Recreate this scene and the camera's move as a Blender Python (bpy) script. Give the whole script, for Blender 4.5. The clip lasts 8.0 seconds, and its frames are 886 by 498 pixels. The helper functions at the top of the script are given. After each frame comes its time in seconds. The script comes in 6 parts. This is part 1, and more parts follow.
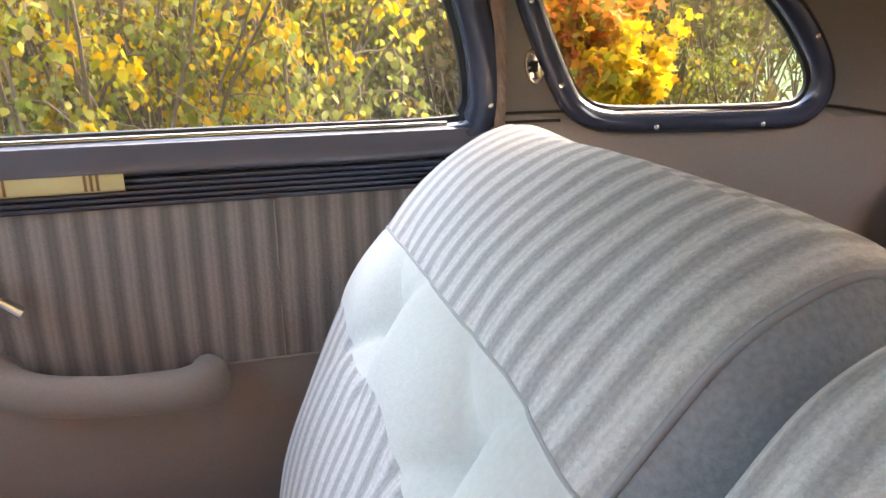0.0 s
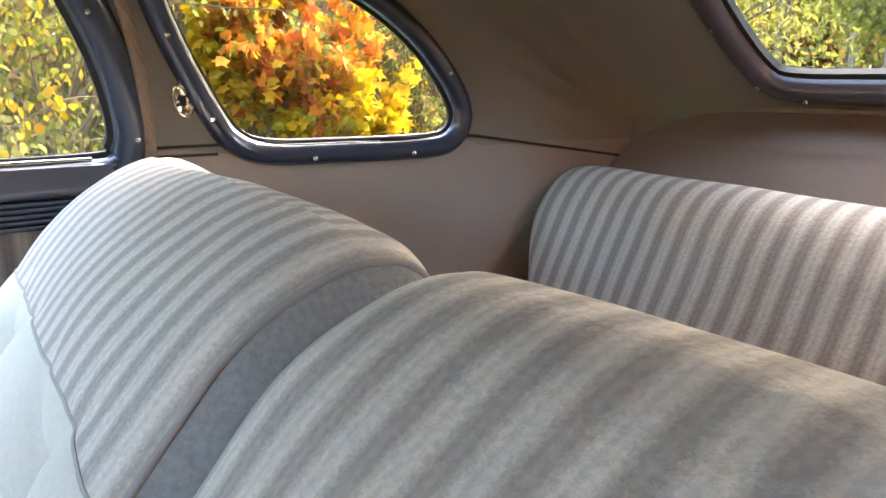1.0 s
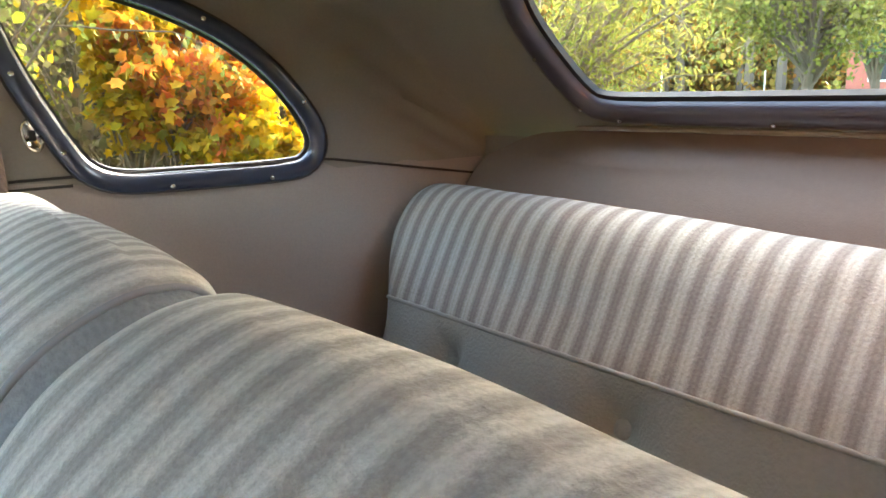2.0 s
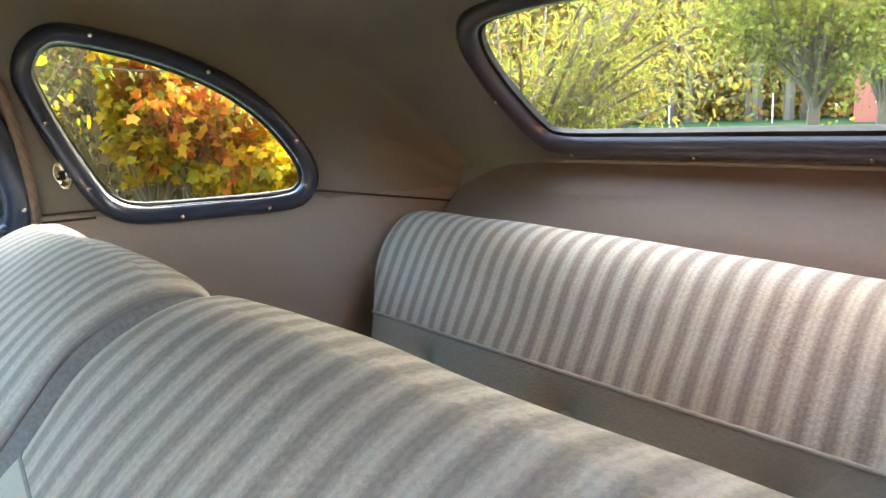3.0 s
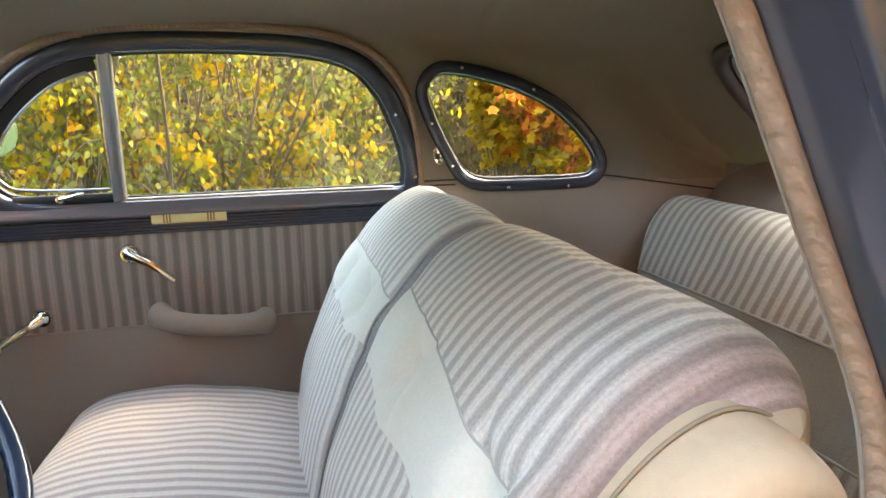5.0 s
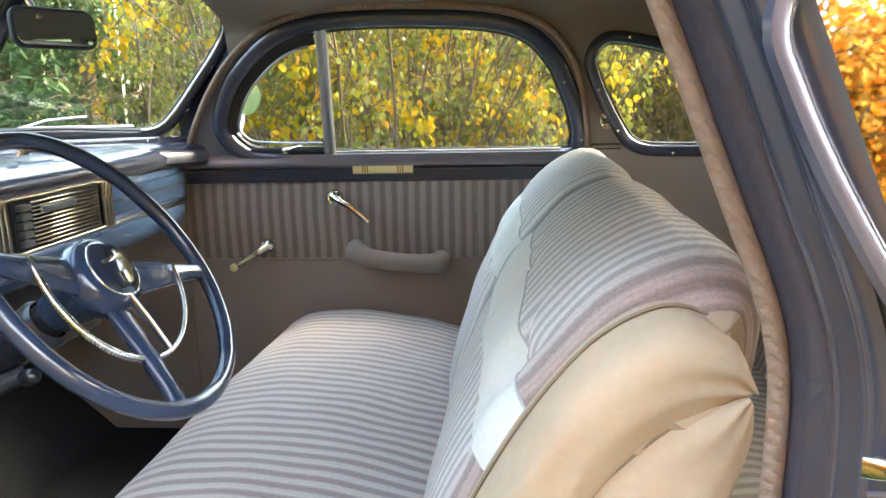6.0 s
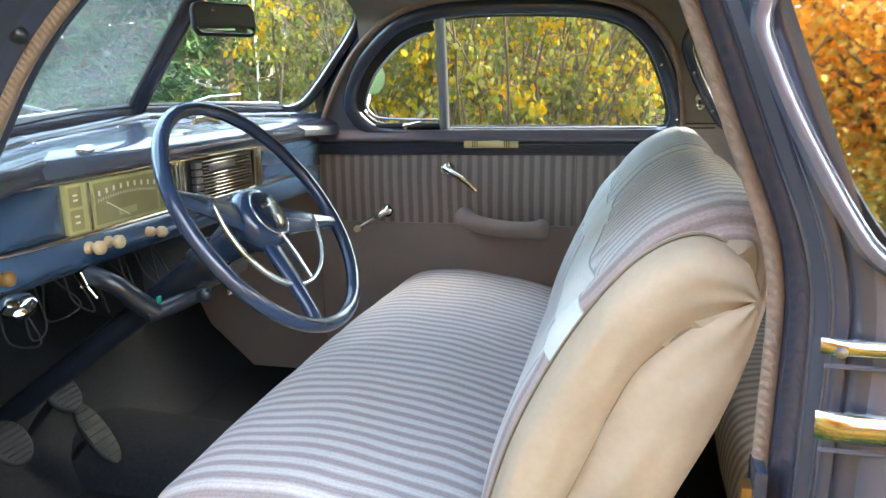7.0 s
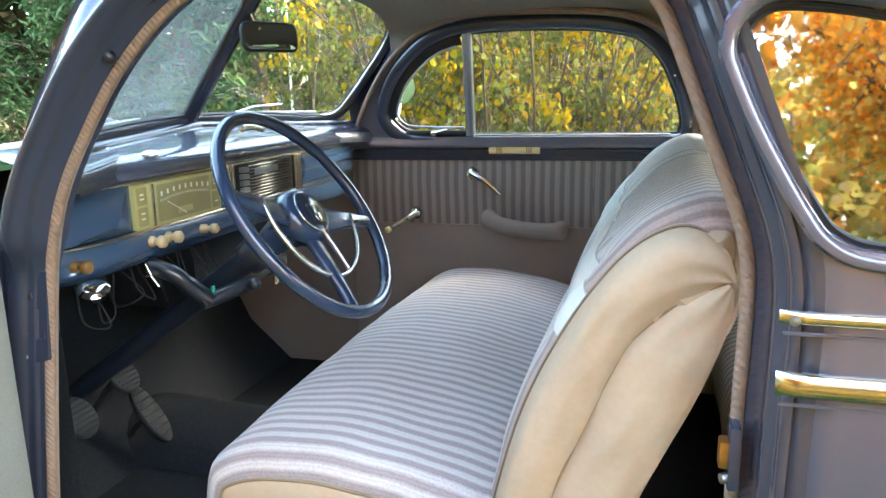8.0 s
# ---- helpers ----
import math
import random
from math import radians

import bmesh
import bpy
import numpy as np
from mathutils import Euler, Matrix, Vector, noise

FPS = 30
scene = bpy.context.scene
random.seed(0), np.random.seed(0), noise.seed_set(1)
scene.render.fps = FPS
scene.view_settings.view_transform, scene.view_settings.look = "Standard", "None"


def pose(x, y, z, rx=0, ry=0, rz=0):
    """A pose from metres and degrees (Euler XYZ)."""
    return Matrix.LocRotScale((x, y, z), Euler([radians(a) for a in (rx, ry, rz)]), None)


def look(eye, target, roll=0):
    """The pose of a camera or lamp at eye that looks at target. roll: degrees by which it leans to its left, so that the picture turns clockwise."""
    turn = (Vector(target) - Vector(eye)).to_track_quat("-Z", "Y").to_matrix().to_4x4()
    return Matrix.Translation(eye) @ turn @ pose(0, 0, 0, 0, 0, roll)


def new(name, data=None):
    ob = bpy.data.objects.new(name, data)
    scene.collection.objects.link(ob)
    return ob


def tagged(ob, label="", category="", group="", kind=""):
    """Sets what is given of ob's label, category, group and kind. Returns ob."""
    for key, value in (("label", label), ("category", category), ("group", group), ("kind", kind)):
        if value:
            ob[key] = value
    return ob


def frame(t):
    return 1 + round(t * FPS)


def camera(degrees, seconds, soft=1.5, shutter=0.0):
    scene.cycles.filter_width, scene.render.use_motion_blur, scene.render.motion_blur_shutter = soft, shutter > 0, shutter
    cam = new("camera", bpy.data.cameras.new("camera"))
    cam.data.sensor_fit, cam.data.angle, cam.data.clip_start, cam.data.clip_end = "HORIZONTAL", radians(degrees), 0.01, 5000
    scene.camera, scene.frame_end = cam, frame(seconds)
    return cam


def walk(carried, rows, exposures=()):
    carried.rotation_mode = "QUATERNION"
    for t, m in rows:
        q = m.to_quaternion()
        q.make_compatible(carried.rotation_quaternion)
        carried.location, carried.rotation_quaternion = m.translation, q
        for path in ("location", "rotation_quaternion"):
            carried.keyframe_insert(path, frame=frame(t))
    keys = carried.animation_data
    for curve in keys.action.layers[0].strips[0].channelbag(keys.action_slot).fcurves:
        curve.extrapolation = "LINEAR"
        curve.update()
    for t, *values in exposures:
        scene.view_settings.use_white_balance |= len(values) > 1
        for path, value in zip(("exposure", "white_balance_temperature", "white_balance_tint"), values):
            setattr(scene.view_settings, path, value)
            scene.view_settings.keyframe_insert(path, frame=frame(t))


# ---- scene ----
cam = camera(61.7, 8.0)
PATH = [
    (0, (0.436, -0.227, 1.267), (0.946, 1.621, 0.695), -0.7),
    (0.5, (0.497, -0.261, 1.245), (1.1348, 1.0464, 0.879), -0.15),
    (1, (0.542, -0.3, 1.249), (1.618, 1.323, 0.795), -0.3),
    (1.5, (0.575, -0.348, 1.257), (1.764, 1.197, 0.81), -0.6),
    (1.7, (0.582, -0.372, 1.263), (1.801, 1.152, 0.825), -0.9),
    (2.8, (0.554, -0.507, 1.271), (1.812, 1.002, 0.898), -2.3),
    (3, (0.538, -0.545, 1.283), (1.766, 0.994, 0.929), -2.4),
    (3.5, (0.524, -0.653, 1.32), (1.617, 0.991, 1.002), -2.6),
    (4, (0.486, -0.768, 1.328), (1.41, 0.98, 1.024), -2.3),
    (4.5, (0.458, -0.865, 1.329), (1.151, 0.981, 0.993), -2.1),
    (5, (0.436, -1.006, 1.312), (0.849, 0.918, 0.956), -1.6),
    (5.2, (0.444, -1.051, 1.31), (0.724, 0.896, 0.946), -1.4),
    (6.3, (0.607, -1.243, 1.294), (0.281, 0.683, 0.866), -1.3),
    (6.5, (0.613, -1.279, 1.293), (0.226, 0.634, 0.859), -1.2),
    (7, (0.627, -1.391, 1.287), (0.131, 0.496, 0.844), -1.1),
    (7.5, (0.662, -1.482, 1.298), (0.111, 0.389, 0.859), -1.2),
    (8, (0.667, -1.518, 1.295), (0.098, 0.352, 0.872), -1.3),
]
walk(cam, [(t, look(eye, aim, roll)) for t, eye, aim, roll in PATH], [(0.0, 4.87, 8300, 15), (1.5, 5.08, 7450, 6), (3.5, 5.02, 7500, 1), (5.0, 4.85, 8500, 4), (6.5, 4.62, 7300, 0), (8.0, 4.58, 6900, -2)])

# ---------------------------------------------------------------- world and light
SUN_EL, SUN_AZ = 42.0, 16.0      # degrees; azimuth from +x towards +y
world = bpy.data.worlds.new("world")
scene.world = world
world.use_nodes = True
wn = world.node_tree
sky = wn.nodes.new("ShaderNodeTexSky")
sky.sky_type, sky.sun_disc = "NISHITA", False
sky.dust_density = 4.0
sky.sun_elevation, sky.sun_rotation = radians(SUN_EL), radians(90 - SUN_AZ)
wn.nodes["Background"].inputs["Strength"].default_value = 0.15
wn.links.new(sky.outputs[0], wn.nodes["Background"].inputs["Color"])
sun = new("sun", bpy.data.lights.new("sun", "SUN"))
sun.data.energy, sun.data.angle, sun.data.color = 0.18, radians(20.0), (1.0, 0.93, 0.82)
sd = Vector((math.cos(radians(SUN_EL)) * math.cos(radians(SUN_AZ)), math.cos(radians(SUN_EL)) * math.sin(radians(SUN_AZ)), math.sin(radians(SUN_EL))))
sun.matrix_world = look(sd * 20, (0, 0, 0))


def window_light(name, eye, target, w, h, watts, color):
    """Daylight that comes in by an opening."""
    lamp = new(name, bpy.data.lights.new(name, "AREA"))
    lamp.data.shape, lamp.data.size, lamp.data.size_y = "RECTANGLE", w, h
    lamp.data.energy, lamp.data.color = watts, color
    lamp.matrix_world = look(eye, target)
    return lamp


window_light("quarter_daylight", (1.04, -0.61, 1.27), (1.33, -0.10, 1.10), 0.24, 0.14, 0.008, (1.0, 0.33, 0.10)).data.spread = radians(56)


# ---------------------------------------------------------------- materials
def mat(name, color, rough=0.7, metal=0.0, spec=None, coat=0.0, sheen=0.0, noise_scale=40.0, vary=0.12, fine=0.0, bump=0.0, bump_scale=400.0, stain=0.0, stain_scale=3.0):
    m = bpy.data.materials.new(name)
    m.use_nodes = True
    nt = m.node_tree
    b = nt.nodes["Principled BSDF"]
    b.inputs["Roughness"].default_value, b.inputs["Metallic"].default_value = rough, metal
    if spec is not None:
        b.inputs["Specular IOR Level"].default_value = spec
    b.inputs["Coat Weight"].default_value = coat
    b.inputs["Coat Roughness"].default_value = 0.06
    if sheen:
        b.inputs["Sheen Weight"].default_value, b.inputs["Sheen Roughness"].default_value = sheen, 0.5
    co = nt.nodes.new("ShaderNodeTexCoord")
    n1 = nt.nodes.new("ShaderNodeTexNoise")
    n1.inputs["Scale"].default_value, n1.inputs["Detail"].default_value = noise_scale, 5
    nt.links.new(co.outputs["Object"], n1.inputs["Vector"])
    n2 = nt.nodes.new("ShaderNodeTexNoise")
    n2.inputs["Scale"].default_value, n2.inputs["Detail"].default_value = stain_scale, 3
    nt.links.new(co.outputs["Object"], n2.inputs["Vector"])
    hsv = nt.nodes.new("ShaderNodeHueSaturation")
    hsv.inputs["Color"].default_value = (*color, 1)
    add = nt.nodes.new("ShaderNodeMath")
    add.operation = "MULTIPLY_ADD"
    nt.links.new(n1.outputs[0], add.inputs[0])
    add.inputs[1].default_value, add.inputs[2].default_value = 2 * vary, 1 - vary
    mul = nt.nodes.new("ShaderNodeMath")
    mul.operation = "MULTIPLY_ADD"
    nt.links.new(n2.outputs[0], mul.inputs[0])
    mul.inputs[1].default_value = 2 * stain
    sub = nt.nodes.new("ShaderNodeMath")
    sub.operation = "SUBTRACT"
    nt.links.new(add.outputs[0], sub.inputs[0])
    sub.inputs[1].default_value = stain
    nt.links.new(sub.outputs[0], mul.inputs[2])
    nt.links.new(mul.outputs[0], hsv.inputs["Value"])
    nt.links.new(hsv.outputs[0], b.inputs["Base Color"])
    if bump:
        n3 = nt.nodes.new("ShaderNodeTexNoise")
        n3.inputs["Scale"].default_value, n3.inputs["Detail"].default_value = bump_scale, 4
        nt.links.new(co.outputs["Object"], n3.inputs["Vector"])
        bp = nt.nodes.new("ShaderNodeBump")
        bp.inputs["Strength"].default_value, bp.inputs["Distance"].default_value = bump, 0.002
        nt.links.new(n3.outputs[0], bp.inputs["Height"])
        nt.links.new(bp.outputs[0], b.inputs["Normal"])
    return m


def stripe_mat(name, light, dark, period, rough=0.9, phase=0.0, pile=0.35, sheen=0.25, soiled=None):
    """Striped broadcloth: broad soft bands with fine lines between them, that follow the "across" attribute of the cloth."""
    m = bpy.data.materials.new(name)
    m.use_nodes = True
    nt = m.node_tree
    b = nt.nodes["Principled BSDF"]
    b.inputs["Roughness"].default_value = rough
    b.inputs["Specular IOR Level"].default_value = 0.15
    b.inputs["Sheen Weight"].default_value, b.inputs["Sheen Roughness"].default_value = sheen, 0.45
    co = nt.nodes.new("ShaderNodeTexCoord")
    wob = nt.nodes.new("ShaderNodeTexNoise")
    wob.inputs["Scale"].default_value = 9.0
    nt.links.new(co.outputs["Object"], wob.inputs["Vector"])
    sep = nt.nodes.new("ShaderNodeAttribute")
    sep.attribute_name = "across"
    pos = nt.nodes.new("ShaderNodeMath")
    pos.operation = "MULTIPLY_ADD"
    nt.links.new(wob.outputs[0], pos.inputs[0])
    pos.inputs[1].default_value = 0.006
    nt.links.new(sep.outputs["Fac"], pos.inputs[2])
    fuzz = nt.nodes.new("ShaderNodeTexNoise")
    fuzz.inputs["Scale"].default_value, fuzz.inputs["Detail"].default_value = 600.0, 3
    nt.links.new(co.outputs["Object"], fuzz.inputs["Vector"])
    fz = nt.nodes.new("ShaderNodeMath")
    fz.operation = "MULTIPLY_ADD"
    nt.links.new(fuzz.outputs[0], fz.inputs[0])
    fz.inputs[1].default_value = 0.007
    nt.links.new(pos.outputs[0], fz.inputs[2])
    ph = nt.nodes.new("ShaderNodeMath")
    ph.operation = "MULTIPLY_ADD"
    nt.links.new(fz.outputs[0], ph.inputs[0])
    ph.inputs[1].default_value, ph.inputs[2].default_value = 1 / period, 40 + phase
    fr = nt.nodes.new("ShaderNodeMath")
    fr.operation = "FRACT"
    nt.links.new(ph.outputs[0], fr.inputs[0])
    ramp = nt.nodes.new("ShaderNodeValToRGB")
    nt.links.new(fr.outputs[0], ramp.inputs[0])
    el = ramp.color_ramp.elements
    el[0].position, el[0].color = 0.0, (*light, 1)
    el[1].position, el[1].color = 1.0, (*light, 1)
    ramp.color_ramp.interpolation = "EASE"
    mid = tuple(0.14 * a + 0.86 * c for a, c in zip(light, dark))
    fine = tuple(0.72 * a + 0.28 * c for a, c in zip(light, dark))
    half = tuple(0.45 * a + 0.55 * c for a, c in zip(light, dark))
    for p, c in ((0.08, light), (0.17, fine), (0.26, light), (0.40, half), (0.53, dark), (0.64, mid), (0.74, dark), (0.88, half)):
        e = el.new(p)
        e.color = (*c, 1)
    # the nap of the cloth
    nap = nt.nodes.new("ShaderNodeTexNoise")
    nap.inputs["Scale"].default_value, nap.inputs["Detail"].default_value = 260.0, 6
    nt.links.new(co.outputs["Object"], nap.inputs["Vector"])
    wear = nt.nodes.new("ShaderNodeTexNoise")
    wear.inputs["Scale"].default_value, wear.inputs["Detail"].default_value = 7.0, 4
    nt.links.new(co.outputs["Object"], wear.inputs["Vector"])
    v1 = nt.nodes.new("ShaderNodeMath")
    v1.operation = "MULTIPLY_ADD"
    nt.links.new(nap.outputs[0], v1.inputs[0])
    v1.inputs[1].default_value, v1.inputs[2].default_value = pile, 1 - pile / 2 - 0.10
    v2 = nt.nodes.new("ShaderNodeMath")
    v2.operation = "MULTIPLY_ADD"
    nt.links.new(wear.outputs[0], v2.inputs[0])
    v2.inputs[1].default_value = 0.20
    nt.links.new(v1.outputs[0], v2.inputs[2])
    hsv = nt.nodes.new("ShaderNodeHueSaturation")
    nt.links.new(ramp.outputs[0], hsv.inputs["Color"])
    nt.links.new(v2.outputs[0], hsv.inputs["Value"])
    cloth = hsv.outputs[0]
    if soiled:         # brown soiling along the edge that is brushed on getting in
        zone = nt.nodes.new("ShaderNodeMapRange")
        nt.links.new(pos.outputs[0], zone.inputs["Value"])
        zone.inputs["From Min"].default_value, zone.inputs["From Max"].default_value = soiled
        grime = nt.nodes.new("ShaderNodeMix")
        grime.data_type, grime.blend_type = "RGBA", "MULTIPLY"
        nt.links.new(zone.outputs[0], grime.inputs[0])
        nt.links.new(cloth, grime.inputs[6])
        grime.inputs[7].default_value = (0.66, 0.50, 0.47, 1)
        cloth = grime.outputs[2]
    nt.links.new(cloth, b.inputs["Base Color"])
    bp = nt.nodes.new("ShaderNodeBump")
    bp.inputs["Strength"].default_value, bp.inputs["Distance"].default_value = 0.6, 0.0018
    nt.links.new(nap.outputs[0], bp.inputs["Height"])
    nt.links.new(bp.outputs[0], b.inputs["Normal"])
    return m


def glass_mat(name, tint=(1, 1, 1), gloss=None, haze=0.0):
    m = bpy.data.materials.new(name)
    m.use_nodes = True
    nt = m.node_tree
    nt.nodes.remove(nt.nodes["Principled BSDF"])
    tr = nt.nodes.new("ShaderNodeBsdfTransparent")
    tr.inputs[0].default_value = (*tint, 1)
    gl = nt.nodes.new("ShaderNodeBsdfGlossy")
    gl.inputs["Roughness"].default_value = 0.02
    mx = nt.nodes.new("ShaderNodeMixShader")
    if gloss is None:
        fr = nt.nodes.new("ShaderNodeLayerWeight")
        pw = nt.nodes.new("ShaderNodeMath")
        pw.operation = "POWER"
        pw.inputs[1].default_value = 5.0
        nt.links.new(fr.outputs["Facing"], pw.inputs[0])
        ma = nt.nodes.new("ShaderNodeMath")
        ma.operation = "MULTIPLY_ADD"
        ma.inputs[1].default_value, ma.inputs[2].default_value = 0.9, 0.035
        nt.links.new(pw.outputs[0], ma.inputs[0])
        nt.links.new(ma.outputs[0], mx.inputs[0])
    else:
        mx.inputs[0].default_value = gloss
    nt.links.new(tr.outputs[0], mx.inputs[1])
    nt.links.new(gl.outputs[0], mx.inputs[2])
    out = mx
    if haze:
        df = nt.nodes.new("ShaderNodeBsdfTranslucent")
        df.inputs[0].default_value = (0.8, 0.82, 0.8, 1)
        co = nt.nodes.new("ShaderNodeTexCoord")
        ns = nt.nodes.new("ShaderNodeTexNoise")
        ns.inputs["Scale"].default_value, ns.inputs["Detail"].default_value, ns.inputs["Distortion"].default_value = 5.0, 5, 0.6
        nt.links.new(co.outputs["Object"], ns.inputs["Vector"])
        mm = nt.nodes.new("ShaderNodeMath")
        mm.operation = "MULTIPLY"
        mm.inputs[1].default_value = haze * 2
        nt.links.new(ns.outputs[0], mm.inputs[0])
        m2 = nt.nodes.new("ShaderNodeMixShader")
        nt.links.new(mm.outputs[0], m2.inputs[0])
        nt.links.new(mx.outputs[0], m2.inputs[1])
        nt.links.new(df.outputs[0], m2.inputs[2])
        out = m2
    nt.links.new(out.outputs[0], nt.nodes["Material Output"].inputs[0])
    return m


def leaf_mat(name, colors, translucent=0.35, rough=0.7):
    """Leaves, each of its own colour out of a range."""
    m = bpy.data.materials.new(name)
    m.use_nodes = True
    nt = m.node_tree
    b = nt.nodes["Principled BSDF"]
    b.inputs["Roughness"].default_value = rough
    b.inputs["Specular IOR Level"].default_value = 0.1
    geo = nt.nodes.new("ShaderNodeNewGeometry")
    ramp = nt.nodes.new("ShaderNodeValToRGB")
    nt.links.new(geo.outputs["Random Per Island"], ramp.inputs[0])
    el = ramp.color_ramp.elements
    el[0].position, el[0].color = 0.0, (*colors[0], 1)
    el[1].position, el[1].color = 1.0, (*colors[-1], 1)
    for i, c in enumerate(colors[1:-1], 1):
        e = el.new(i / (len(colors) - 1))
        e.color = (*c, 1)
    co = nt.nodes.new("ShaderNodeTexCoord")
    ns = nt.nodes.new("ShaderNodeTexNoise")
    ns.inputs["Scale"].default_value = 30.0
    nt.links.new(co.outputs["Object"], ns.inputs["Vector"])
    hv = nt.nodes.new("ShaderNodeHueSaturation")
    vv = nt.nodes.new("ShaderNodeMath")
    vv.operation = "MULTIPLY_ADD"
    nt.links.new(ns.outputs[0], vv.inputs[0])
    vv.inputs[1].default_value, vv.inputs[2].default_value = 0.7, 0.65
    nt.links.new(vv.outputs[0], hv.inputs["Value"])
    nt.links.new(ramp.outputs[0], hv.inputs["Color"])
    nt.links.new(hv.outputs[0], b.inputs["Base Color"])
    tl = nt.nodes.new("ShaderNodeBsdfTranslucent")
    nt.links.new(hv.outputs[0], tl.inputs[0])
    mx = nt.nodes.new("ShaderNodeMixShader")
    mx.inputs[0].default_value = translucent
    nt.links.new(b.outputs[0], mx.inputs[1])
    nt.links.new(tl.outputs[0], mx.inputs[2])
    nt.links.new(mx.outputs[0], nt.nodes["Material Output"].inputs[0])
    return m


PERIOD = 0.0285
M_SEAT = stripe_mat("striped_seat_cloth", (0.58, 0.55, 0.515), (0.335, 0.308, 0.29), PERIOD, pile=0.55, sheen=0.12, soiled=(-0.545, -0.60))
# same striped cloth, slightly purple, darkened to carry the cushion's dimmer light
M_CUSHION = stripe_mat("striped_cushion_cloth_shaded", (0.44, 0.405, 0.395), (0.23, 0.195, 0.195), PERIOD, pile=0.5)
# the front seats' cloth toned down: the rear seat's shade put into its colour
M_SEATREAR = stripe_mat("striped_seat_cloth_shaded", (0.42, 0.41, 0.39), (0.225, 0.21, 0.197), PERIOD, pile=0.45, sheen=0.04)
M_DOORSTRIPE = stripe_mat("striped_door_cloth", (0.30, 0.25, 0.22), (0.165, 0.135, 0.122), PERIOD, pile=0.2, sheen=0.1)
M_PALE = mat("pale_plain_cloth", (0.56, 0.55, 0.50), 0.9, spec=0.15, sheen=0.2, noise_scale=220, vary=0.10, bump=0.25, bump_scale=500, stain=0.08, stain_scale=6)
M_GREYBAND = mat("grey_grained_leathercloth", (0.235, 0.235, 0.222), 0.6, spec=0.3, noise_scale=160, vary=0.10, bump=0.7, bump_scale=260, stain=0.08, stain_scale=6)
M_BEIGE = mat("beige_leathercloth", (0.375, 0.285, 0.20), 0.88, spec=0.10, noise_scale=120, vary=0.09, bump=0.22, bump_scale=700, stain=0.20, stain_scale=9)
M_BEIGEPIPE = mat("beige_piping", (0.20, 0.15, 0.10), 0.7)
M_GREYPIPE = mat("grey_piping", (0.27, 0.26, 0.27), 0.85, spec=0.2)
M_WELT = mat("pale_grey_welt", (0.40, 0.39, 0.37), 0.9, spec=0.1)
M_PLUSH = mat("grey_plush", (0.25, 0.25, 0.26), 0.95, spec=0.1, sheen=0.3, noise_scale=250, vary=0.35, bump=0.6, bump_scale=350)
M_LINER = mat("taupe_headliner_cloth", (0.205, 0.180, 0.153), 0.92, spec=0.12, sheen=0.08, noise_scale=300, vary=0.10, bump=0.2, bump_scale=600, stain=0.10, stain_scale=4)
M_BROWNSEAM = mat("dark_brown_seam", (0.05, 0.042, 0.036), 0.9, spec=0.1)
M_DOORCLOTH = mat("taupe_door_cloth", (0.265, 0.218, 0.192), 0.9, spec=0.12, sheen=0.08, noise_scale=300, vary=0.10, bump=0.2, bump_scale=600, stain=0.08)
M_BLUE = mat("dark_blue_enamel", (0.036, 0.044, 0.072), 0.27, metal=0.25, coat=0.6, noise_scale=18, vary=0.06, stain=0.05)
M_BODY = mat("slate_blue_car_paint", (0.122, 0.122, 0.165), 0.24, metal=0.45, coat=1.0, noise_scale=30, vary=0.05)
# the body paint made darker: the jamb's dark reflections put into the colour
M_JAMB = mat("slate_blue_paint_shaded", (0.082, 0.082, 0.115), 0.24, metal=0.5, coat=1.0, noise_scale=30, vary=0.06)
M_DASH = mat("steel_blue_dash_enamel", (0.065, 0.125, 0.240), 0.22, metal=0.5, coat=0.9, noise_scale=25, vary=0.06)
M_DASHTOP = mat("pale_steel_blue_enamel", (0.115, 0.132, 0.185), 0.24, metal=0.5, coat=0.9, noise_scale=25, vary=0.06)
M_WHEEL = mat("blue_wheel_plastic", (0.022, 0.040, 0.085), 0.25, coat=0.8, noise_scale=25, vary=0.10)
M_CHROME = mat("chrome", (0.78, 0.78, 0.76), 0.10, metal=1.0, noise_scale=20, vary=0.06)
M_BRASS = mat("yellowed_chrome", (0.66, 0.60, 0.49), 0.16, metal=1.0, noise_scale=30, vary=0.10)
M_IVORY = mat("ivory_plastic", (0.62, 0.50, 0.24), 0.4, noise_scale=40, vary=0.08)
M_BROWNPL = mat("brown_plastic", (0.20, 0.10, 0.03), 0.4)
M_KNOB = mat("tan_knob_plastic", (0.50, 0.36, 0.20), 0.35, coat=0.3)
M_DIAL = mat("yellowed_dial_face", (0.44, 0.40, 0.17), 0.35, noise_scale=60, vary=0.12, coat=0.5)
M_DIALDARK = mat("olive_dial_scale", (0.29, 0.26, 0.11), 0.35, coat=0.5)
M_WHITE = mat("white_lettering", (0.75, 0.73, 0.60), 0.5)
M_BLACK = mat("black_rubber", (0.010, 0.010, 0.012), 0.6, vary=0.2)
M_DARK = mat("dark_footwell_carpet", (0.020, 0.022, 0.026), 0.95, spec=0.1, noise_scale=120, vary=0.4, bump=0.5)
M_ROPE = mat("brown_woven_windlace", (0.27, 0.19, 0.145), 0.9, spec=0.1, noise_scale=90, vary=0.25, bump=0.5, bump_scale=260, stain=0.08, stain_scale=9)
rope_nt = M_ROPE.node_tree
wv_ = rope_nt.nodes.new("ShaderNodeTexWave")
wv_.bands_direction = "DIAGONAL"
